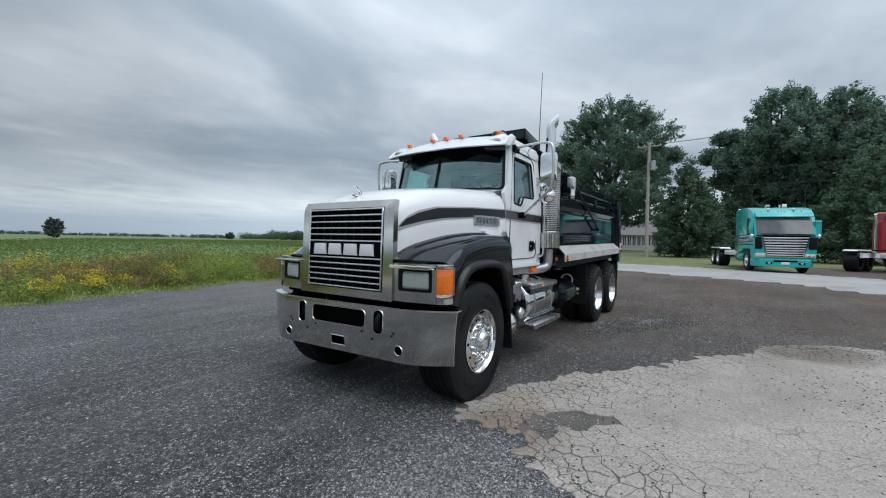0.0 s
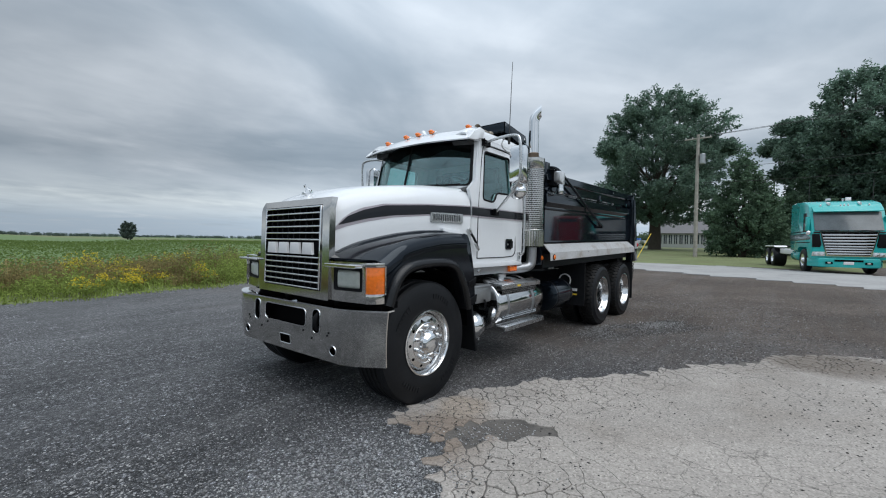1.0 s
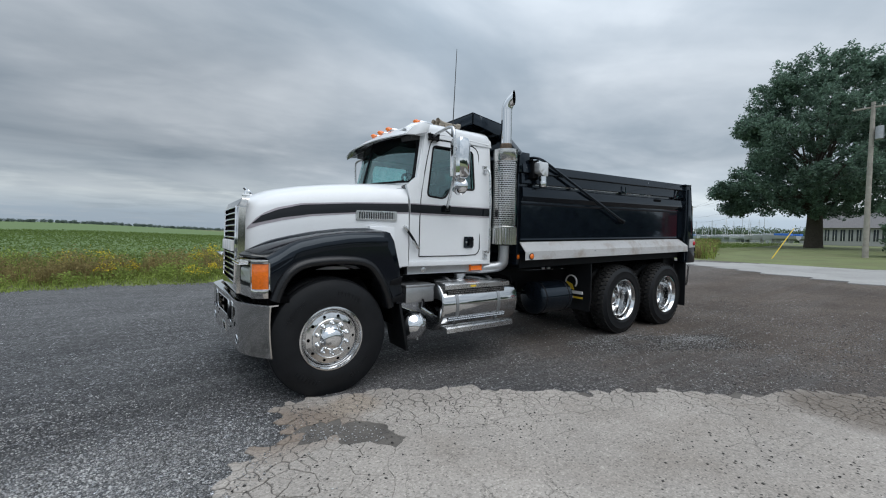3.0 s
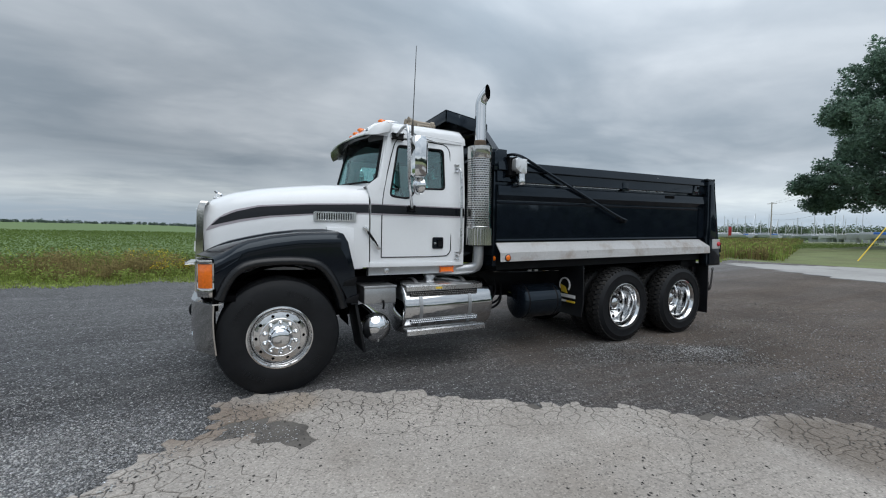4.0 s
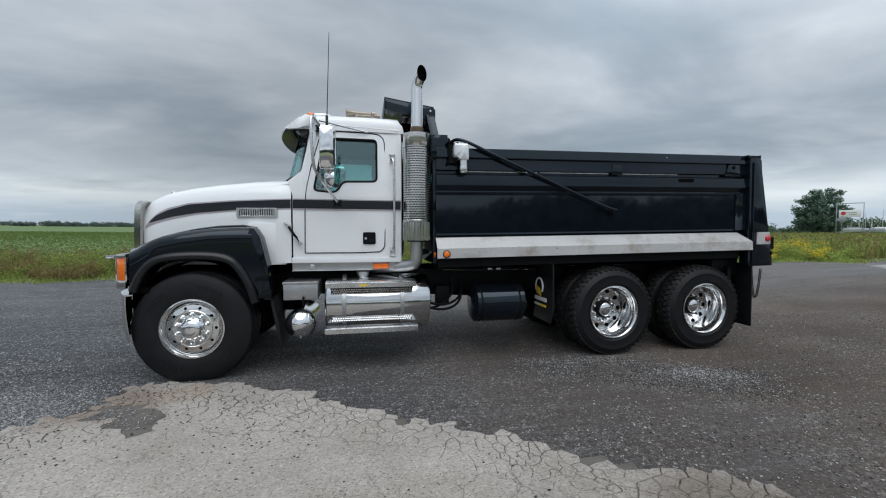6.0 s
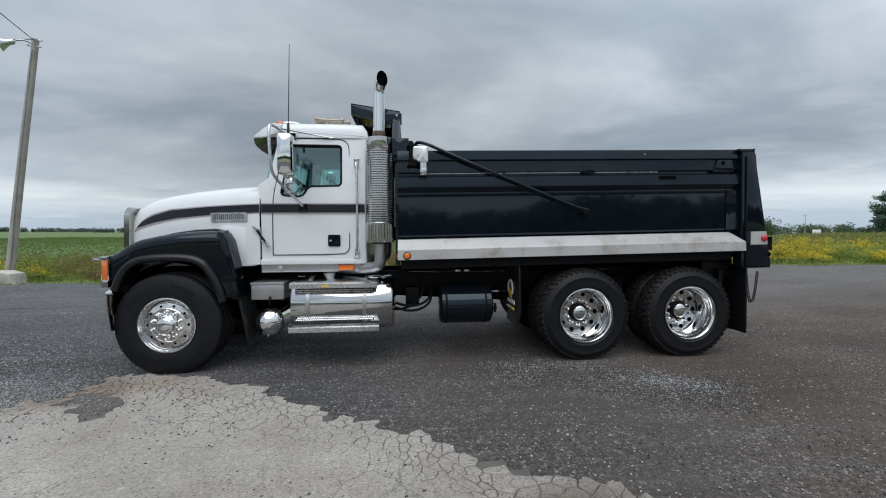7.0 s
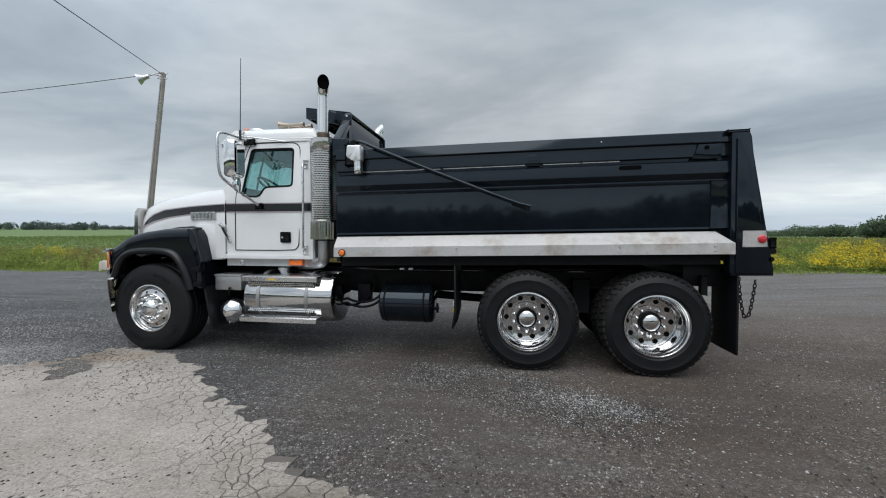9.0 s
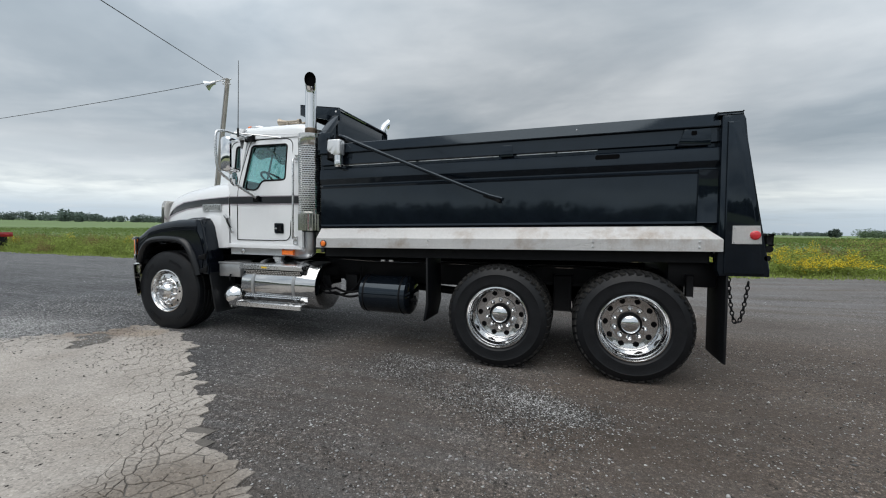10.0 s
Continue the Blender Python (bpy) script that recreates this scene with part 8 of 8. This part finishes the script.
def make_boat(x, y, L, yaw, mast, tarp, label):
    t = thing("sailboat" if mast else "motor_boat", label, "boat", "boats ashore", at=Matrix.Translation((x, y, 0.0)) @ Matrix.Rotation(yaw, 4, "Z"))
    bm = BM()
    R = []
    for k in range(7):
        q = k / 6
        w = 0.16 * L * math.sin(math.pi * min(0.98, 0.35 + 0.65 * (1 - q) * 0.85 + 0.02))
        w = max(0.05, 0.17 * L * (1 - q ** 2.2))
        xx = -L / 2 + L * q
        R.append([(xx, -w, 2.6 + 0.3 * q), (xx, -w * 0.8, 1.9), (xx, -0.1, 1.4), (xx, 0.1, 1.4), (xx, w * 0.8, 1.9), (xx, w, 2.6 + 0.3 * q)])
    loft(bm, R)
    part("hull", bm, M_HULL, t)
    bm = BM(); box(bm, -L * 0.3, L * 0.15, -0.1 * L, 0.1 * L, 2.6, 3.3, 0.15)
    part("cabin", bm, M_TARP if tarp else M_HULL, t)
    for q in (-0.3, 0.2):
        bm = BM()
        box(bm, L * q - 0.1, L * q + 0.1, -0.12 * L, 0.12 * L, 0, 1.7, 0)
        part("cradle", bm, M_STEELBOX, t)
    if mast:
        bm = BM(); cyl(bm, (0.1 * L, 0, 2.5), (0.1 * L, 0, 2.5 + mast), 0.11, 8, 0.07)
        part("mast", bm, M_ALU, t)
        bm = BM(); tube(bm, [(-0.3 * L, 0, 3.6), (0.1 * L, 0, 3.6)], 0.07, 6, 0); tube(bm, [(0.5 * L, 0, 2.9), (0.1 * L, 0, 2.4 + mast), (-0.5 * L, 0, 2.7)], 0.02, 4, 0)
        part("boom", bm, M_ALU, t)


rng = random.Random(8)
for k in range(40):
    az = radians(56.5 + 16.0 * (k + rng.random() * 0.8) / 40)
    dist = rng.uniform(205, 260)
    make_boat(dist * math.sin(az), dist * math.cos(az) - 5, rng.uniform(8, 11), rng.uniform(0, 6.28), rng.uniform(6.0, 9.5), rng.random() < 0.12, "white sailboat with a bare mast standing ashore")
for az, dist, tarp in ((73.2, 150, False), (74.2, 145, True), (75.1, 155, True), (72.3, 165, False)):
    a = radians(az)
    make_boat(dist * math.sin(a), dist * math.cos(a) - 4, 8.5, radians(80), 0, tarp, "motor boat under a blue tarpaulin" if tarp else "white motor boat standing ashore")


# ---- signs beside the far road ----
def make_billboard(x, y, yaw):
    t = thing("billboard", "white roadside billboard with a red mark on a steel frame", "billboard", at=Matrix.Translation((x, y, ground_z(x, y))) @ Matrix.Rotation(yaw, 4, "Z"))
    for q in (-1.75, 1.75):
        bm = BM(); box(bm, -0.06, 0.06, q - 0.06, q + 0.06, 0, 6.3, 0.01)
        part("post", bm, M_STEELBOX, t)
    bm = BM(); box(bm, -0.05, 0.05, -1.75, 1.75, 6.15, 6.28, 0.01)
    part("cross_bar", bm, M_STEELBOX, t)
    bm = BM(); box(bm, -0.05, 0.05, -1.45, 1.45, 3.7, 5.0, 0.02)
    p = part("panel", bm, M_PRINT, t, "white sign panel")
    bm = BM(); lathe(bm, [(0.34, 0), (0.34, 0.02), (0.001, 0.021)], (-0.05, 0.85, 4.4), (-1, 0, 0), 20)
    part("mark", bm, M_RED, p, "round red mark")
    for k, w in enumerate((0.7, 0.5)):
        bm = BM(); box(bm, -0.062, -0.05, -0.9, -0.9 + 2 * w, 4.45 - 0.32 * k, 4.55 - 0.32 * k)
        part("text_bar", bm, M_STEELBOX, p)


def make_diamond_sign(x, y, yaw):
    t = thing("road_sign", "diamond road sign seen from behind on a thin post", "road sign", at=Matrix.Translation((x, y, ground_z(x, y))) @ Matrix.Rotation(yaw, 4, "Z"))
    bm = BM(); box(bm, 0.02, 0.08, -0.03, 0.03, 0, 3.0, 0.005)
    part("post", bm, M_STEELBOX, t)
    bm = BM(); prism(bm, [(0, 2.1), (0.62, 2.72), (0, 3.34), (-0.62, 2.72)], 0.0, 0.015, "x", 0.004)
    part("plate", bm, M_STEELBOX, t, "bare grey sign plate")


make_billboard(89.2, 51.8, radians(30))
make_diamond_sign(67.8, 38.7, radians(30))
bm = BM(); prism(bm, [(0.0, 2.2), (0.9, 2.2), (0.85, 5.2), (0.05, 5.2)], -0.02, 0.02, "y", 0.005); cyl(bm, (0, 0, 0), (0, 0, 5.6), 0.05, 8)
flag = part("banner_flag", bm, M_REDP)
flag.matrix_world = Matrix.Translation((150, 76, 0)) @ Matrix.Rotation(radians(-60), 4, "Z")
tagged(flag, "tall red feather banner by the boats", "banner")
bm = BM(); box(bm, -1.2, 1.2, -0.1, 0.1, -0.2, 1.7, 0.02)
board = part("notice_board", bm, M_PRINT)
board.matrix_world = Matrix.Translation((112, 92, ground_z(112, 92)))
tagged(board, "small white board standing in the far grass", "notice board")


# ---- plants ----
def blades(rs, x, y, z, h, w, lean=0.3, tip=0.05):
    """Upright narrow leaves as bent strips: arrays of verts and faces."""
    n = len(x)
    a = rs.uniform(0, 6.28, n)
    d = rs.uniform(0, 6.28, n)
    l = rs.uniform(0, lean, n) * h
    ux, uy = np.cos(a) * w / 2, np.sin(a) * w / 2
    mx, my = np.cos(d) * l * 0.35, np.sin(d) * l * 0.35
    tx, ty = np.cos(d) * l, np.sin(d) * l
    V = np.stack([np.stack([x - ux, y - uy, z], -1), np.stack([x + ux, y + uy, z], -1),
                  np.stack([x + mx + ux, y + my + uy, z + h * 0.6], -1), np.stack([x + mx - ux, y + my - uy, z + h * 0.6], -1),
                  np.stack([x + tx, y + ty, z + h], -1)], 1)
    o = (np.arange(n) * 5)[:, None]
    F = np.concatenate([o + np.array([[0, 1, 2]]), o + np.array([[0, 2, 3]]), o + np.array([[3, 2, 4]])])
    return V.reshape(-1, 3), F


def flakes(rs, P, size, flat=0.0):
    """Small leaves, each a folded pair of triangles, about the points P."""
    n = len(P)
    d1 = rs.normal(size=(n, 3))
    d1[:, 2] *= 1 - flat
    d1 /= np.linalg.norm(d1, axis=1)[:, None]
    d2 = np.cross(d1, rs.normal(size=(n, 3)))
    d2 /= np.linalg.norm(d2, axis=1)[:, None]
    s = (size * rs.uniform(0.6, 1.3, n))[:, None]
    V = np.stack([P - d1 * s, P - d2 * s * 0.45 + d1 * s * 0.1, P + d1 * s, P + d2 * s * 0.45 + d1 * s * 0.1], 1)
    o = (np.arange(n) * 4)[:, None]
    F = np.concatenate([o + np.array([[0, 1, 2]]), o + np.array([[0, 2, 3]])])
    return V.reshape(-1, 3), F


def join(parts):
    V, F, o = [], [], 0
    for v, f in parts:
        V.append(v)
        F.append(f + o)
        o += len(v)
    return np.concatenate(V), np.concatenate(F)


def weed_noise(x, y, k):
    return np.array([noise.noise((a * 0.33, b * 0.5, k)) for a, b in zip(x, y)])


def verge_points(rs, n, d0, d1, x0=-42, x1=24):
    x = rs.uniform(x0, x1, n)
    d = d0 + (d1 - d0) * rs.rand(n)
    y = np.array([edge_y(a) for a in x]) + d
    z = np.array([ground_z(a, b) for a, b in zip(x, y)])
    return x, y, z, d


def build_verge():
    """Low grass at the yard's edge, leafy bushes behind it, rust-brown weeds and goldenrod in drifts."""
    rs = np.random.RandomState(11)
    green, brown, gold = [], [], []
    x, y, z, d = verge_points(rs, 36000, -0.3, 4.5)
    h = (0.07 + 0.30 * np.clip(d / 2.5, 0, 1)) * rs.uniform(0.4, 1.3, len(x))
    green.append(blades(rs, x, y, z, h, 0.014 + 0.014 * rs.rand(len(x)), 0.8))
    x, y, z, d = verge_points(rs, 22000, 0.0, 4.5)
    P = np.stack([x, y, z + rs.uniform(0.02, 0.4, len(x)) * np.clip(d / 2, 0.15, 1)], -1)
    green.append(flakes(rs, P, 0.05 * np.ones(len(x)), 0.3))
    # bushes
    n = 2100
    x, y, z, d = verge_points(rs, n, 0.7, 6.2)
    kind = weed_noise(x, y, 9.0) + 0.16 * ss_arr(7.5, 12, x) - 0.4 * ss_arr(-5, -7.0, x) + 0.30 * np.exp(-((x - 0.1) / 0.9) ** 2) + 0.25 * np.exp(-((x + 4.2) / 0.8) ** 2) - 0.15 * ss_arr(4.0, 6.0, x) * ss_arr(11, 8.5, x) + rs.uniform(-0.1, 0.1, n)
    dry = weed_noise(x, y, 2.0) + 0.12 * ss_arr(2.0, 4.5, d) + 0.16 * ss_arr(-4.5, -5.5, x) * ss_arr(-10, -8, x) + rs.uniform(-0.12, 0.12, n)
    for i in range(n):
        h = rs.uniform(0.40, 1.0) * min(1.15, 0.5 + 0.26 * d[i]) * (1.0 + 0.55 * math.exp(-((x[i] - 4.2) / 1.3) ** 2))
        r = rs.uniform(0.22, 0.5)
        m = 110
        q = rs.normal(size=(m, 3))
        q /= np.linalg.norm(q, axis=1)[:, None]
        q *= (rs.rand(m) ** 0.45)[:, None]
        P = np.stack([x[i] + q[:, 0] * r, y[i] + q[:, 1] * r, z[i] + h * (0.5 + 0.5 * q[:, 2])], -1)
        f = flakes(rs, P, 0.045 * np.ones(m), 0.2)
        if dry[i] > 0.17:
            stem = blades(rs, P[:30, 0], P[:30, 1], z[i] * np.ones(30), P[:30, 2] - z[i] + 0.1, 0.012 * np.ones(30), 0.3)
            brown += [f, stem]
        elif kind[i] > 0.10:
            k = q[:, 2] > 0.05
            green.append(flakes(rs, P[~k], 0.055 * np.ones((~k).sum()), 0.2))
            T = np.repeat(P[k], 3, axis=0)
            T += rs.normal(size=T.shape) * 0.035
            gold.append(flakes(rs, T, 0.030 * np.ones(len(T)), 0.2))
            green.append(flakes(rs, P[k] - np.array([0, 0, 0.08]), 0.045 * np.ones(k.sum()), 0.2))
        else:
            green.append(f)
    # thin upright dry stalks over all of it
    x, y, z, d = verge_points(rs, 9000, 1.5, 6.0)
    k = weed_noise(x, y, 2.0) + rs.uniform(-0.3, 0.3, len(x)) > 0.05
    x, y, z = x[k], y[k], z[k]
    brown.append(blades(rs, x, y, z, rs.uniform(0.4, 0.95, len(x)), 0.012 * np.ones(len(x)), 0.3))
    tagged(tri_mesh("grass", *join(green), M_GRASS), "green verge grass and leafy weeds along the field", "grass", kind="stuff")
    tagged(tri_mesh("dry_weeds", *join(brown), M_BROWNW), "rust-brown dry weeds growing behind the grass", "weeds", kind="stuff")
    tagged(tri_mesh("goldenrod", *join(gold), M_GOLD), "yellow goldenrod flower plumes on the verge", "flowers", kind="stuff")


def build_rough_grass():
    """Uncut weeds on the far side of the driveway."""
    rs = np.random.RandomState(41)
    n = 42000
    x = rs.uniform(25.5, 80, n)
    y = -4.5 + (0.385 + 0.03 * rs.rand(n)) * (x + 1.6) + 32 * rs.rand(n) ** 1.5
    z = np.array([ground_z(a, b) for a, b in zip(x, y)])
    h = rs.uniform(0.35, 0.95, n)
    brown = weed_noise(x, y, 5.0) + rs.uniform(-0.4, 0.4, n) > 0.0
    for k, mat, name, label in ((~brown, M_GRASS, "grass", "uncut green grass beyond the driveway"), (brown, M_BROWNW, "dry_weeds", "brown seeding weeds beyond the driveway")):
        V1 = blades(rs, x[k], y[k], z[k], h[k], 0.05 * np.ones(k.sum()), 0.5)
        P = np.stack([x[k], y[k], z[k] + h[k] * rs.uniform(0.4, 1.0, k.sum())], -1) + rs.normal(size=(k.sum(), 3)) * 0.1
        V2 = flakes(rs, P, 0.10 * np.ones(k.sum()), 0.2)
        tagged(tri_mesh(name, *join([V1, V2]), mat), label, "grass", kind="stuff")


def ss_arr(a, b, x):
    t = np.clip((x - a) / (b - a), 0, 1)
    return t * t * (3 - 2 * t)


def build_soy():
    rs = np.random.RandomState(21)
    n = 150000
    x = rs.uniform(-70, 60, n)
    y = np.array([edge_y(max(-40, min(24, a))) for a in x]) + 5.0 + 75 * rs.rand(n) ** 2.2
    y = np.round(y / 0.75) * 0.75 + rs.normal(size=n) * 0.27
    z = np.array([ground_z(a, b) for a, b in zip(x, y)]) + 0.36 + rs.uniform(0.0, 0.3, n)
    s = 0.055 + 0.0013 * (y - 12)
    V, F = flakes(rs, np.stack([x, y, z], -1), np.clip(s, 0.055, 0.2), 0.6)
    tagged(tri_mesh("soybean_plants", V, F, M_SOY), "green soybean plants in rows over the field", "crop", kind="stuff")


def make_tree(name, base, height, outline, label, seed, tufts=900, per=60, tuft=0.5, leaf=0.2, mat=None, trunk=0.35, fork=0.2, rough=0.42, up=0.35, lobes=()):
    """Tapered trunk, limbs that fork towards the boughs, and a crown of leaf tufts.
    outline: (share of the height, crown radius); lobes: (x, y, z, radius) of boughs that stand out of it."""
    rs = np.random.RandomState(seed)
    t = thing(name, label, "tree", at=Matrix.Translation(base))
    fz = height * fork
    bm = BM()
    tube(bm, [(0, 0, -0.3), (trunk * 0.2, 0, fz * 0.5), (0, 0, fz)], trunk, 12, 2, (trunk * 1.3, trunk * 0.8))
    part("trunk", bm, M_BARK, t)
    hs = np.linspace(outline[0][0], outline[-1][0], 200)
    rad = np.array([lerp_table(outline, h)[0] for h in hs])
    cum = np.cumsum(rad ** 1.5 + 0.15)
    C, N = [], []
    while len(C) < tufts:
        h = np.interp(rs.rand(), cum / cum[-1], hs)
        a = rs.uniform(0, 2 * math.pi)
        r = np.interp(h, hs, rad)
        ca, sa = math.cos(a), math.sin(a)
        bulge = noise.noise((ca * 1.3 + seed, sa * 1.3, h * 4.5)) + 0.6 * noise.noise((ca * 3.1, sa * 3.1 + seed, h * 10.0))
        q = 1 - 0.55 * rs.rand() ** 1.6
        gap = noise.noise((ca * 2.2 + 7, sa * 2.2 + seed, h * 8.0))
        if gap < -0.16 and q > 0.66:
            continue
        rr = r * q * (1 + rough * bulge)
        C.append((rr * ca, rr * sa, height * h + 0.02 * height * rs.uniform(-1, 1)))
        N.append((ca, sa, up + 1.2 * max(0.0, h - 0.6)))
    for lx, ly, lz, lr in lobes:
        for k in range(int(26 * lr * lr)):
            d = rs.normal(size=3)
            d *= lr * rs.rand() ** 0.5 / np.linalg.norm(d)
            C.append((lx + d[0], ly + d[1], lz + 0.6 * d[2]))
            N.append((lx, ly, 0.4 * abs(lx)))
    C, N = np.array(C), np.array(N)
    N /= np.linalg.norm(N, axis=1)[:, None]
    bm = BM()
    step = max(1, len(C) // 46)
    for i in range(0, len(C), step):
        end = Vector(C[i])
        start = Vector((0, 0, min(end.z * 0.8, fz * rs.uniform(0.8, 1.0) + max(0.0, end.z - fz) * rs.uniform(0.0, 0.45))))
        m1 = start.lerp(end, 0.45) + Vector((rs.uniform(-0.4, 0.4), rs.uniform(-0.4, 0.4), height * 0.03))
        tube(bm, [start, m1, end], 0.1, 6, 2, (trunk * rs.uniform(0.16, 0.4), 0.02))
    tube(bm, [(0, 0, fz * 0.95), (0.02 * height, 0, height * 0.55), (0, 0, height * 0.9)], 0.1, 7, 1, (trunk * 0.8, 0.03))
    part("limb", bm, M_BARK, t)
    n = len(C)
    k = rs.normal(size=(n, per, 3))
    k /= np.linalg.norm(k, axis=2)[..., None]
    k *= (rs.rand(n, per) ** 0.5)[..., None] * (tuft * rs.uniform(0.55, 1.35, n))[:, None, None]
    # tufts are long along their twig
    al = (k * N[:, None]).sum(-1, keepdims=True)
    P = C[:, None] + k * 0.85 + N[:, None] * al * 0.75
    V, F = flakes(rs, P.reshape(-1, 3), leaf * np.ones(n * per), 0.1)
    tri_mesh("crown", V, F, mat or M_LEAF, t)
    return t


def treeline(name, label, segs, seed, mat=None, leaf=1.0, k=130):
    """A far wood: clumps of leaves over a stretch of bearings at a distance, with an uneven top.
    segs: (bearing from, bearing to, distance, height, clumps)."""
    rs = np.random.RandomState(seed)
    parts = []
    for a0, a1, dist, hgt, n in segs:
        for i in range(n):
            a = radians(a0 + (a1 - a0) * rs.rand())
            dd = dist * rs.uniform(0.97, 1.06)
            h = hgt * rs.uniform(0.6, 1.12) * (0.85 + 0.25 * noise.noise((math.degrees(a) * 0.5, dist * 0.01, seed)))
            w = h * rs.uniform(0.4, 0.75)
            p = rs.normal(size=(k, 3))
            p /= np.linalg.norm(p, axis=1)[:, None]
            p *= (rs.rand(k) ** 0.4)[:, None]
            P = np.stack([dd * math.sin(a) + p[:, 0] * w, dd * math.cos(a) + p[:, 1] * w, np.maximum(0.1, h * 0.5 + p[:, 2] * h * 0.5) + land_rise(dd * math.sin(a), dd * math.cos(a))], -1)
            parts.append(flakes(rs, P, leaf * hgt / 10 * np.ones(k), 0.1))
    V, F = join(parts)
    return tagged(tri_mesh(name, V, F, mat or M_FARLEAF), label, "woods", kind="stuff")

build_verge()
build_soy()
build_rough_grass()
D = lambda az, d, x0=-2.5, y0=-3.7: (x0 + d * math.sin(radians(az)), y0 + d * math.cos(radians(az)), 0.0)


def on_ground(p):
    return (p[0], p[1], ground_z(p[0], p[1]))


OAK = [(0.17, 4.5), (0.23, 6.8), (0.32, 8.6), (0.45, 7.8), (0.57, 7.8), (0.71, 8.4), (0.84, 6.6), (0.93, 4.0), (0.98, 1.5)]
TALL = [(0.04, 3.0), (0.2, 4.2), (0.4, 5.0), (0.6, 6.0), (0.75, 5.0), (0.86, 3.4), (0.95, 1.9), (1.0, 0.6)]
CONE = [(0.03, 0.85), (0.12, 1.0), (0.35, 0.95), (0.6, 0.66), (0.82, 0.34), (1.0, 0.05)]
cone = lambda r: [(h, q * r) for h, q in CONE]
ball_of = lambda r: [(0.06, 0.6 * r), (0.25, 0.95 * r), (0.5, r), (0.75, 0.8 * r), (0.92, 0.45 * r), (1.0, 0.1 * r)]
make_tree("oak_tree", on_ground(D(77.8, 70)), 24.5, OAK, "large dark green broadleaf tree with a thick forked trunk", 4, tufts=2000, per=58, tuft=0.60, leaf=0.19, trunk=0.8, fork=0.2, lobes=((-3.5, 8.8, 7.4, 1.8), (-2.0, 7.8, 5.2, 1.7), (-3.0, 6.0, 15.5, 1.9), (2.5, -8.3, 15.0, 2.0), (0.5, -4.5, 21.0, 1.6)))
make_tree("shade_tree", on_ground((46.6, -0.9)), 10.6, cone(3.3), "smaller dense dark green tree beside the pole", 6, tufts=760, per=42, tuft=0.42, leaf=0.15, mat=M_LEAF2, trunk=0.3, fork=0.1, rough=0.2)
make_tree("oak_tree", on_ground((60.2, -9.8)), 20.6, TALL, "tall dark green tree behind the parked trucks", 9, tufts=1300, per=58, tuft=0.55, leaf=0.19, trunk=0.6, fork=0.15, up=0.9, lobes=((0.0, 6.3, 12.6, 2.0), (0.5, 5.2, 15.0, 1.7), (0, 5.6, 9.5, 1.6)))
make_tree("oak_tree", on_ground((57.4, -15.0)), 18.3, [(h, r * 0.95) for h, r in TALL], "tall dark green tree behind the parked trucks", 12, tufts=1500, per=60, tuft=0.55, leaf=0.19, trunk=0.6, fork=0.15, up=0.9)
make_tree("spruce_tree", on_ground((42.5, -13.8)), 9.6, cone(4.4), "broad conifer behind the red truck", 14, tufts=700, per=40, tuft=0.45, leaf=0.16, mat=M_LEAF2, trunk=0.3, fork=0.08, rough=0.2, up=-0.1)
make_tree("spruce_tree", on_ground(D(93.0, 60)), 10.0, cone(5.2), "broad conifer behind the teal truck", 15, tufts=700, per=40, tuft=0.5, leaf=0.18, mat=M_LEAF2, trunk=0.3, fork=0.08, rough=0.2, up=-0.1)
make_tree("spruce_tree", on_ground(D(88.6, 62)), 6.5, cone(4.0), "low broad conifer behind the driveway", 16, tufts=420, per=36, tuft=0.5, leaf=0.18, mat=M_LEAF2, trunk=0.25, fork=0.08, rough=0.2, up=-0.1)
make_tree("field_tree", (41.3, 205, 0.4), 7.4, ball_of(2.5), "lone bushy tree standing in the field", 17, tufts=150, per=36, tuft=0.55, leaf=0.4, trunk=0.25, fork=0.12, mat=M_FARLEAF, up=0.8)
make_tree("field_tree", (124, 82, 0.3), 7.5, ball_of(4.2), "round tree at the field's end", 19, tufts=200, per=36, tuft=0.8, leaf=0.45, trunk=0.3, fork=0.1, mat=M_FARLEAF)
make_tree("field_tree", on_ground((141.0, 265.0)), 4.2, ball_of(2.6), "round dark bush at the field's far edge", 20, tufts=110, per=36, tuft=0.6, leaf=0.4, trunk=0.2, fork=0.1, mat=M_FARLEAF)
make_tree("oak_tree", on_ground((91.2, 57.7)), 9.6, ball_of(3.9), "round broadleaf tree beside the billboard", 23, tufts=480, per=36, tuft=0.5, leaf=0.22, trunk=0.3, fork=0.12)
treeline("distant_woods", "dark green woods along the far edge of the field",
         [(-75, -50, 420, 8, 110), (-62, -60, 330, 9, 8), (-50, -36, 700, 7, 150), (-36, -24, 520, 6, 140), (-24, 10, 900, 7, 330), (10, 24, 1000, 7, 150), (24, 28, 700, 7, 30)], 31)
treeline("roadside_woods", "green mixed woods beyond the rough grass",
         [(29.3, 33, 420, 7.2, 50), (33, 39, 420, 11.0, 80), (39, 46, 230, 9.8, 110), (46, 56, 300, 8, 60), (55, 82, 300, 11, 180), (82, 112, 150, 11, 120)], 37, M_MIDLEAF, 0.55, 200)
treeline("distant_woods", "dark woods beyond the far side of the yard",
         [(118, 160, 95, 11, 130), (160, 205, 105, 9.5, 190), (205, 250, 115, 9.5, 190), (250, 285, 300, 9, 60)], 33)
build_stones()
build_pavement()
